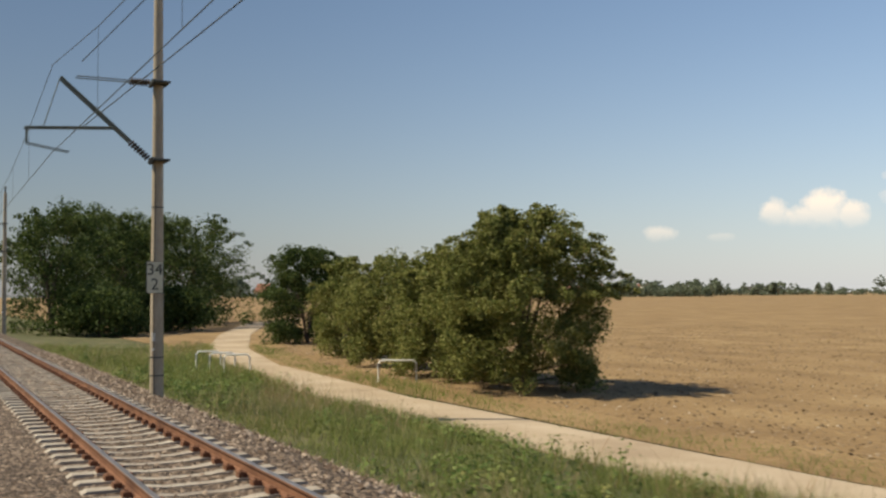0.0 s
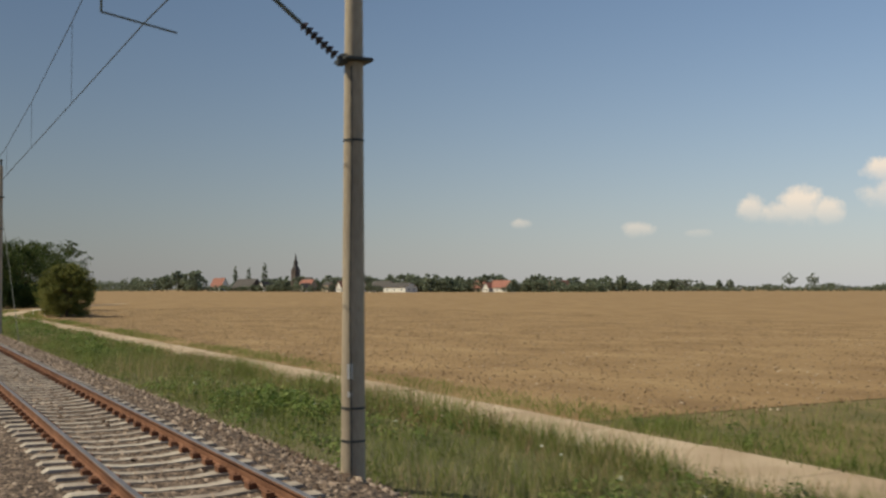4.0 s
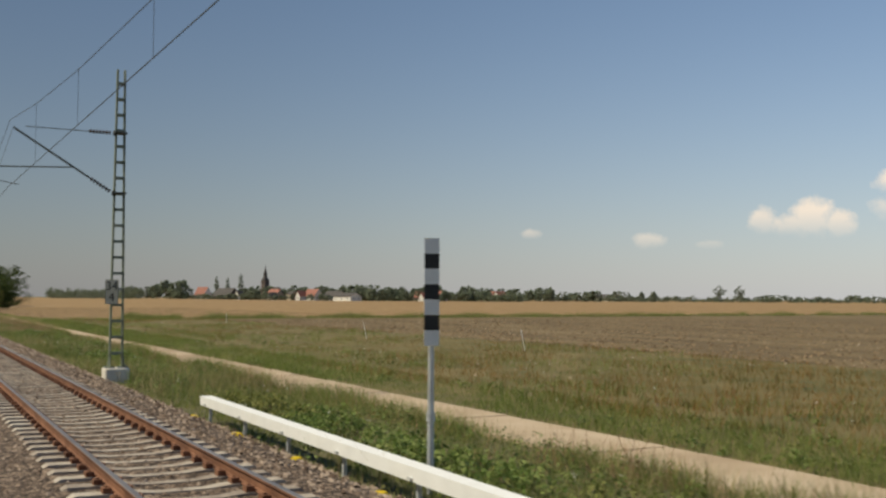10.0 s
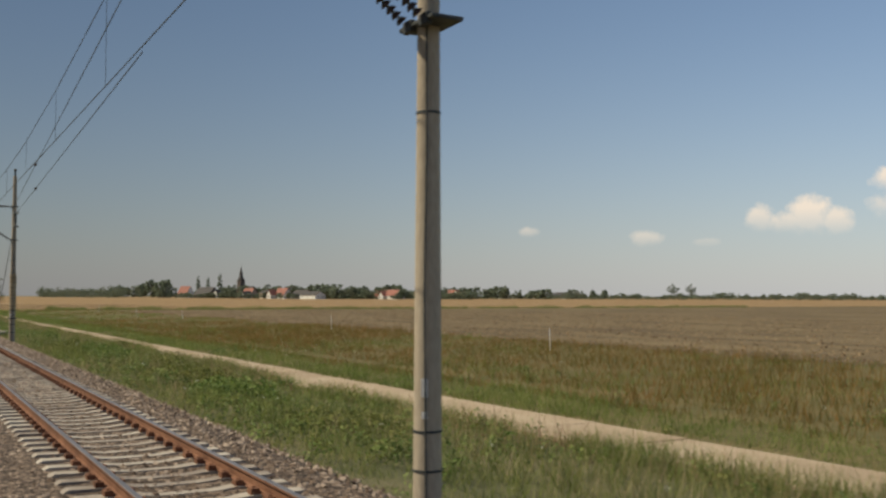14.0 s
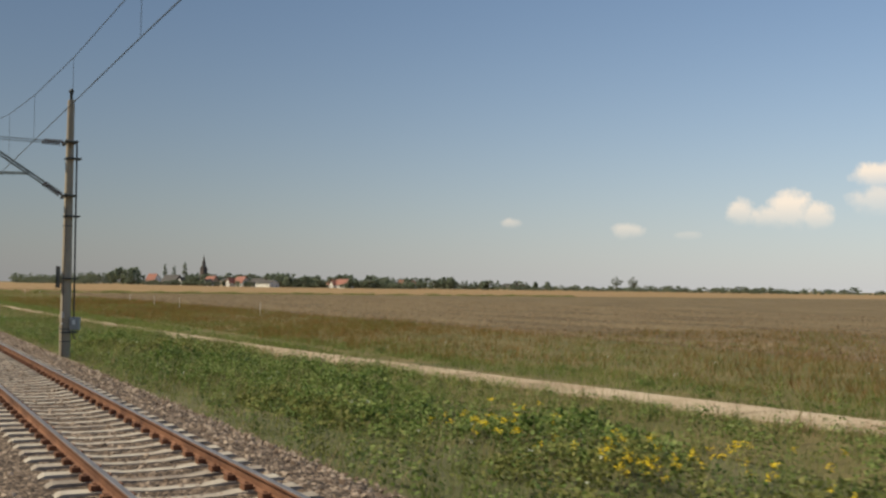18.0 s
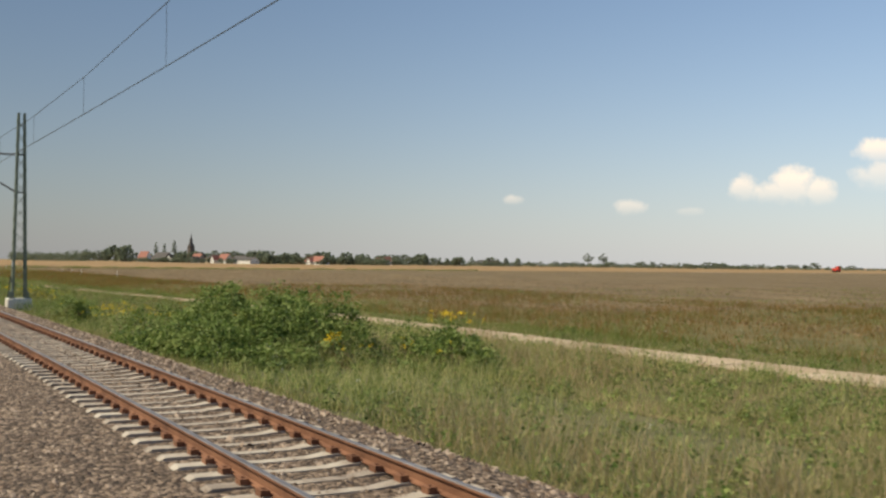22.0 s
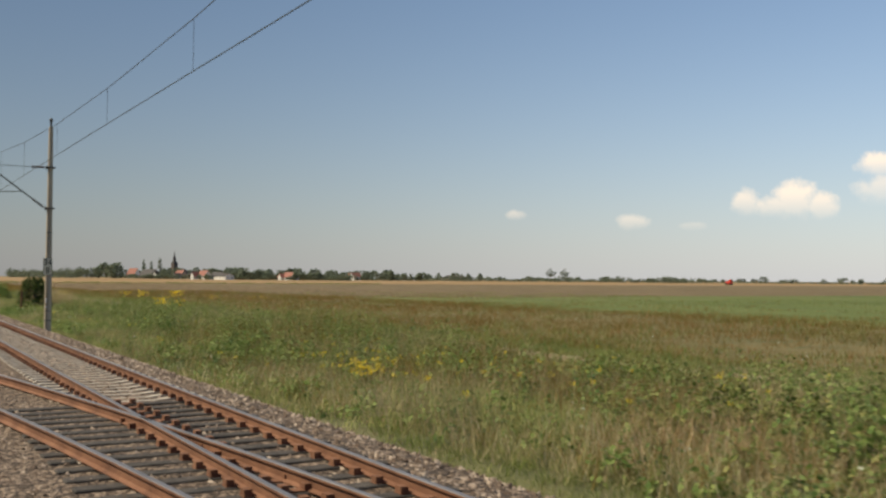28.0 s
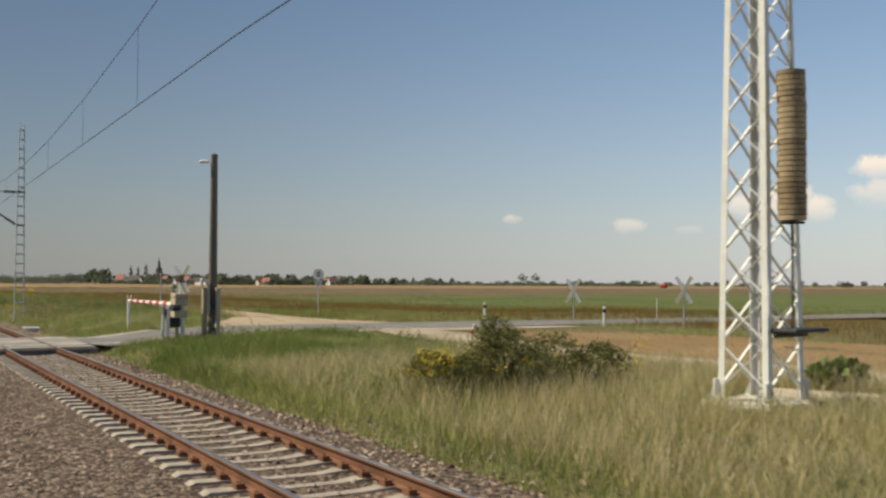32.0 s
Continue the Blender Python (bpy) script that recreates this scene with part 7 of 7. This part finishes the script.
# ---- the village and the far trees ----
def house(x, y, l, d, h, rh, turn, wall, roof, label, z=0.0, windows=3, chimney=True):
    """l along the ridge, d across; the gable ends look along the ridge."""
    m = thing("house", (x, y, gz(x, y) + z - 0.3), label, "house", "village houses", turn)
    b = Build()
    L, D = l / 2, d / 2
    b.add([(-L, -D, 0), (L, -D, 0), (L, D, 0), (-L, D, 0), (-L, -D, h), (L, -D, h), (L, D, h), (-L, D, h), (-L, 0, h + rh), (L, 0, h + rh)],
          [(0, 3, 2, 1), (0, 1, 5, 4), (2, 3, 7, 6), (1, 2, 6, 9, 5), (3, 0, 4, 8, 7), (4, 5, 9, 8), (6, 7, 8, 9)])
    part("wall", b, wall, m)
    for s in (-1, 1):
        b = Build()
        e, o = 0.45, 0.5
        p = [(-L - o, s * (D + e), h - e * rh / D), (L + o, s * (D + e), h - e * rh / D), (L + o, 0, h + rh), (-L - o, 0, h + rh)]
        b.add([(u, v, w + 0.06) for u, v, w in p] + [(u, v, w + 0.24) for u, v, w in p], [(3, 2, 1, 0), (4, 5, 6, 7)] + [(i, (i + 1) % 4, 4 + (i + 1) % 4, 4 + i) for i in range(4)])
        part("roof_slope", b, roof, m)
    for s in (-1, 1):
        for i in range(windows):
            b = Build()
            b.box((-L + l * (i + 0.5) / windows, s * (D + 0.01), h * 0.55), (1.1, 0.08, 1.3))
            part("window", b, PANE, m)
    for s in (-1, 1):
        for k2 in (-1, 1):
            b = Build()
            b.box((s * (L + 0.01), k2 * d * 0.22, h * 0.55), (0.08, 1.1, 1.3))
            part("window", b, PANE, m)
    if chimney:
        b = Build()
        b.box((L * 0.3, D * 0.2, h + rh), (0.7, 0.7, 1.6), bevel=0.03)
        part("chimney", b, CHURCH_BRICK, m)


def church(x, y):
    m = thing("village_church", (x, y, gz(x, y)), "dark brick village church with a tall pointed spire", "church", turn=20)
    b = Build()
    b.box((0, 0, 10.5), (6.4, 6.4, 21.5), bevel=0.15)
    part("tower", b, CHURCH_BRICK, m)
    b = Build()
    b.lathe([(4.3, 21.0), (3.3, 23.0), (2.1, 25.0), (1.9, 27.5), (2.3, 27.7), (1.3, 30.5), (0.12, 37.0)], 8)
    part("spire", b, ROOF_DARK, m)
    b = Build()
    b.tube((0, 0, 36.8), (0, 0, 38.4), 0.08, n=6).box((0, 0, 37.9), (0.9, 0.1, 0.1))
    part("cross", b, DARK_STEEL, m)
    b = Build()
    b.add([(3, -5.5, 0), (24, -5.5, 0), (24, 5.5, 0), (3, 5.5, 0), (3, -5.5, 8), (24, -5.5, 8), (24, 5.5, 8), (3, 5.5, 8), (3, 0, 13.5), (24, 0, 13.5)],
          [(0, 3, 2, 1), (0, 1, 5, 4), (2, 3, 7, 6), (1, 2, 6, 9, 5), (3, 0, 4, 8, 7)])
    part("nave", b, CHURCH_BRICK, m)
    b = Build()
    b.add([(2.8, -6.1, 7.5), (24.3, -6.1, 7.5), (24.3, 0, 13.8), (2.8, 0, 13.8), (24.3, 6.1, 7.5), (2.8, 6.1, 7.5), (2.8, -6.1, 7.3), (24.3, -6.1, 7.3), (24.3, 0, 13.6), (2.8, 0, 13.6), (24.3, 6.1, 7.3), (2.8, 6.1, 7.3)],
          [(0, 1, 2, 3), (3, 2, 4, 5), (9, 8, 7, 6), (11, 10, 8, 9), (0, 6, 7, 1), (5, 4, 10, 11)])
    part("nave_roof", b, ROOF_DARK, m)
    for k2 in range(4):
        for zz in (12.5, 18.0):
            b = Build()
            a = k2 * math.pi / 2
            b.box((3.22 * math.cos(a), 3.22 * math.sin(a), zz), (0.12 if k2 % 2 == 0 else 1.2, 1.2 if k2 % 2 == 0 else 0.12, 2.6))
            part("belfry_opening", b, PANE, m)


church(-845, 346)
for hx, hy2, l, d, h, rh, tn, w, r, lab in [
        (-1115, 350, 22, 12, 6, 10, 20, PLASTER, ROOF_RED, "white house with a large red tiled roof"),
        (-1013, 352, 44, 16, 5, 9, 10, CHURCH_BRICK, ROOF_DARK, "long dark farm barn with a slate roof"),
        (-928, 345, 14, 9, 5, 5.5, 110, PLASTER, ROOF_DARK, "white gabled house with a dark roof"),
        (-812, 346, 18, 10, 5.5, 6, 15, PLASTER_TAN, ROOF_RED, "tan house with a red roof"), (-797, 338, 9, 7, 4, 4, 100, PLASTER, ROOF_DARK, "small white gabled house with dark roof"),
        (-775, 352, 12, 9, 4.5, 4.5, 10, PLASTER_TAN, ROOF_DARK, "small tan house with a dark roof"), (-757, 345, 10, 8, 6.5, 1.5, 5, PLASTER_TAN, ROOF_DARK, "tan flat-roofed shed among houses"),
        (-700, 346, 17, 10, 5, 6, 15, PLASTER, ROOF_RED, "white house with a broad red roof"), (-706, 336, 8, 7, 4.5, 5, 105, PLASTER, ROOF_RED, "white gable of a small house"),
        (-655, 350, 26, 12, 4, 5, 8, PLASTER_TAN, ROOF_DARK, "tan barn with a grey roof"), (-650, 340, 7, 6, 3, 2.5, 100, PLASTER, ROOF_DARK, "low white shed beside a barn"),
        (-612, 344, 30, 11, 4.2, 3.2, 8, PLASTER, ROOF_DARK, "long white house with a grey roof"),
        (-566, 407, 19, 10, 4, 5, 12, PLASTER, ROOF_RED, "white house with a bright red roof"), (-574, 400, 7, 7, 3.5, 4, 102, PLASTER, ROOF_RED, "white gable wing with a red roof"),
        (-605, 412, 10, 9, 4, 5, 30, PLASTER_TAN, ROOF_RED, "small tan house with a red roof"),
        (-682, 535, 18, 10, 4.5, 5.5, 20, PLASTER, ROOF_RED, "white house with a red roof among trees"), (-662, 530, 12, 9, 5, 5, 100, PLASTER, ROOF_RED, "white gabled house with a red roof"),
        (-715, 705, 34, 20, 4, 4, 10, PLASTER_TAN, ROOF_DARK, "low grey farm shed far off"), (-690, 690, 14, 8, 3, 0.8, 10, PLASTER, ROOF_DARK, "low white shed far off"), (-770, 660, 30, 12, 3, 2, 5, PLASTER, ROOF_DARK, "long pale farm building far off")]:
    house(hx, hy2, l, d, h, rh, tn, w, r, lab)

FARK = dict(category="tree", n=34, per=13, size=1.85, cr=1.7, sprigs=0, trunk_r=0.3, stems=1)
far_protos = []


def far_tree(x, y, h, r, kind=0):
    """Far trees are copies of a few models, scaled by height."""
    src, sh = far_protos[kind % len(far_protos)]
    k2 = h / sh
    ob = copy_thing(src, pose(x, y, gz(x, y), 0, 0, (x * 37 + y * 11) % 360))
    ob.scale = (k2 * r, k2 * r, k2)
    return ob


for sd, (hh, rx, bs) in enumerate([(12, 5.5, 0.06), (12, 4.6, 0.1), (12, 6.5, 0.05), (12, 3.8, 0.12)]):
    far_protos.append((tree("village_tree", -590 - 25 * sd, 470 + 8 * sd, hh, rx, rx, LEAF_HAZED, "dark green broadleaf tree of the far village", seed=300 + sd, base=bs, group="far trees", **FARK), hh))
far_protos.append((tree("poplar", -1073, 356, 28, 2.6, 2.6, LEAF_HAZED, "tall narrow dark poplar in the village", seed=310, base=0.04, group="far trees", **{**FARK, "n": 44, "size": 1.6, "cr": 1.5}), 28))
far_protos.append((tree("park_tree", -707, 863, 19.0, 7.0, 7.0, LEAF_HAZED, "round airy tree standing alone on the horizon", seed=311, base=0.34, group="far trees", **{**FARK, "n": 60, "size": 1.3, "cr": 1.4}), 19.0))
far_tree(-1022, 356, 26, 0.9, 4)
far_tree(-964, 355, 29, 1.0, 4)
far_tree(-679, 868, 18.5, 1.0, 5)
rg = random.Random(12)
for x in range(-1230, -590, 13):
    far_tree(x + rg.uniform(-6, 6), 372 + rg.uniform(-10, 40) * (1 if x > -900 else 0.6), rg.uniform(7, 15), rg.uniform(0.8, 1.3), rg.randrange(4))
for x in range(-1240, -880, 12):
    far_tree(x, 338 + rg.uniform(-3, 3), rg.uniform(4, 7), 1.5, rg.randrange(4))
for x in range(-660, -540, 8):
    far_tree(x + rg.uniform(-3, 3), 424 + rg.uniform(-4, 20), rg.uniform(8, 15), rg.uniform(0.8, 1.2), rg.randrange(4))
for x in (-660, -652, -641, -633, -622, -612, -590, -552, -548):
    far_tree(x, 404 + rg.uniform(-4, 4), rg.uniform(8, 14), rg.uniform(0.8, 1.1), rg.randrange(4))
for x in range(-760, -560, 9):
    far_tree(x + rg.uniform(-3, 3), 556 + rg.uniform(-8, 30), rg.uniform(7, 14), rg.uniform(0.8, 1.2), rg.randrange(4))
for x in range(-860, -600, 11):
    far_tree(x + rg.uniform(-4, 4), 668 + rg.uniform(-8, 24), rg.uniform(5, 11), rg.uniform(0.8, 1.4), rg.randrange(4))
# gardens between and behind the houses
for x in range(-1010, -590, 8):
    far_tree(x + rg.uniform(-4, 4), 364 + rg.uniform(-3, 8), rg.uniform(8, 15), rg.uniform(0.8, 1.2), rg.randrange(4))
    if rg.random() < 0.45:
        far_tree(x + rg.uniform(-4, 4), 331 + rg.uniform(-2, 2), rg.uniform(3.5, 7), rg.uniform(0.9, 1.4), rg.randrange(4))
for x in (-866, -860, -832, -826, -878, -888):
    far_tree(x, 340 + rg.uniform(-3, 8), rg.uniform(10, 16), rg.uniform(0.8, 1.1), rg.randrange(4))
for x in range(-650, -530, 7):
    if not -592 < x < -550:
        far_tree(x + rg.uniform(-3, 3), 396 + rg.uniform(-2, 2), rg.uniform(3.5, 7), rg.uniform(0.9, 1.3), rg.randrange(4))
for x in range(-720, -600, 9):
    if not -700 < x < -645:
        far_tree(x + rg.uniform(-3, 3), 522 + rg.uniform(-3, 3), rg.uniform(4, 8), rg.uniform(0.9, 1.3), rg.randrange(4))
for i in range(84):
    x = -1250 + i * 14.5 + rg.uniform(-6, 6)
    if rg.random() < 0.62:
        far_tree(x, 905 + rg.uniform(-30, 50), rg.uniform(3, 7.5), rg.uniform(1.0, 1.9), rg.randrange(4))
for i in range(40):
    x = -1150 + i * 28 + rg.uniform(-12, 12)
    far_tree(x, 1080 + rg.uniform(-30, 50), rg.uniform(4, 9), rg.uniform(1.2, 2.2), rg.randrange(4))
for i in range(16):
    far_tree(-1480 + i * 24 + rg.uniform(-5, 5), 330 + rg.uniform(-10, 14), rg.uniform(14, 26), rg.uniform(0.8, 1.1), rg.randrange(4))


def treeline(name, x0, y0, x1, y1, n, h0, h1, label, seed):
    """A closed row of far bushes and trees."""
    g = np.random.default_rng(seed)
    u = g.random(n)
    x, y = x0 + (x1 - x0) * u, y0 + (y1 - y0) * u + g.normal(0, 3, n)
    top = h0 + (h1 - h0) * patchy(x * 3, y, 22.0, seed) ** 1.5
    v, f = leaf_cloud(g, np.stack([x, y, top * g.random(n) ** 0.8 - 0.8], 1), np.full(n, 1.2), 5, 1.6, 0.6)
    return tagged(new(name, raw(name, v, f, LEAF_HAZED)), label, "trees", kind="stuff")


treeline("village_treeline", -1250, 392, -590, 392, 5200, 4.5, 10.5, "closed row of trees behind the village houses", 91)
treeline("garden_treeline", -720, 446, -500, 452, 1700, 4.0, 9.5, "closed row of trees behind the eastern village houses", 94)
treeline("western_treeline", -1500, 205, -1080, 262, 2600, 8.0, 16.0, "closed dark tree row west of the village", 92)
treeline("eastern_treeline", -720, 545, -300, 800, 1700, 2.5, 6.5, "row of far trees beyond the fields", 93)
# hedge bank along the far field edge
hb = np.random.default_rng(71)
cx = hb.uniform(-1300, 100, 1500)
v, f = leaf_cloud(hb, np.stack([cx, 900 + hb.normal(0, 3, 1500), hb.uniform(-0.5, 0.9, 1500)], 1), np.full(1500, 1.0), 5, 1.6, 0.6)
tagged(new("far_hedge", raw("far_hedge", v, f, LEAF_HAZED)), "low dark hedge along the far field edge", "hedge", kind="stuff")
m = thing("orange_harvester", (-14.0, 534.0, gz(-14, 534)), "orange farm machine working far out on the field", "farm machine")
b = Build()
b.box((0, 0, 1.7), (5, 2.6, 1.8), bevel=0.2).box((1.3, 0, 3.1), (1.8, 2.0, 1.4), bevel=0.15)
part("body", b, SIGN_RED, m)
for sx in (-1.7, 1.6):
    b = Build()
    b.tube((sx, -1.4, 0.8), (sx, 1.4, 0.8), 0.8, n=14)
    part("wheel", b, SIGN_BLACK, m)
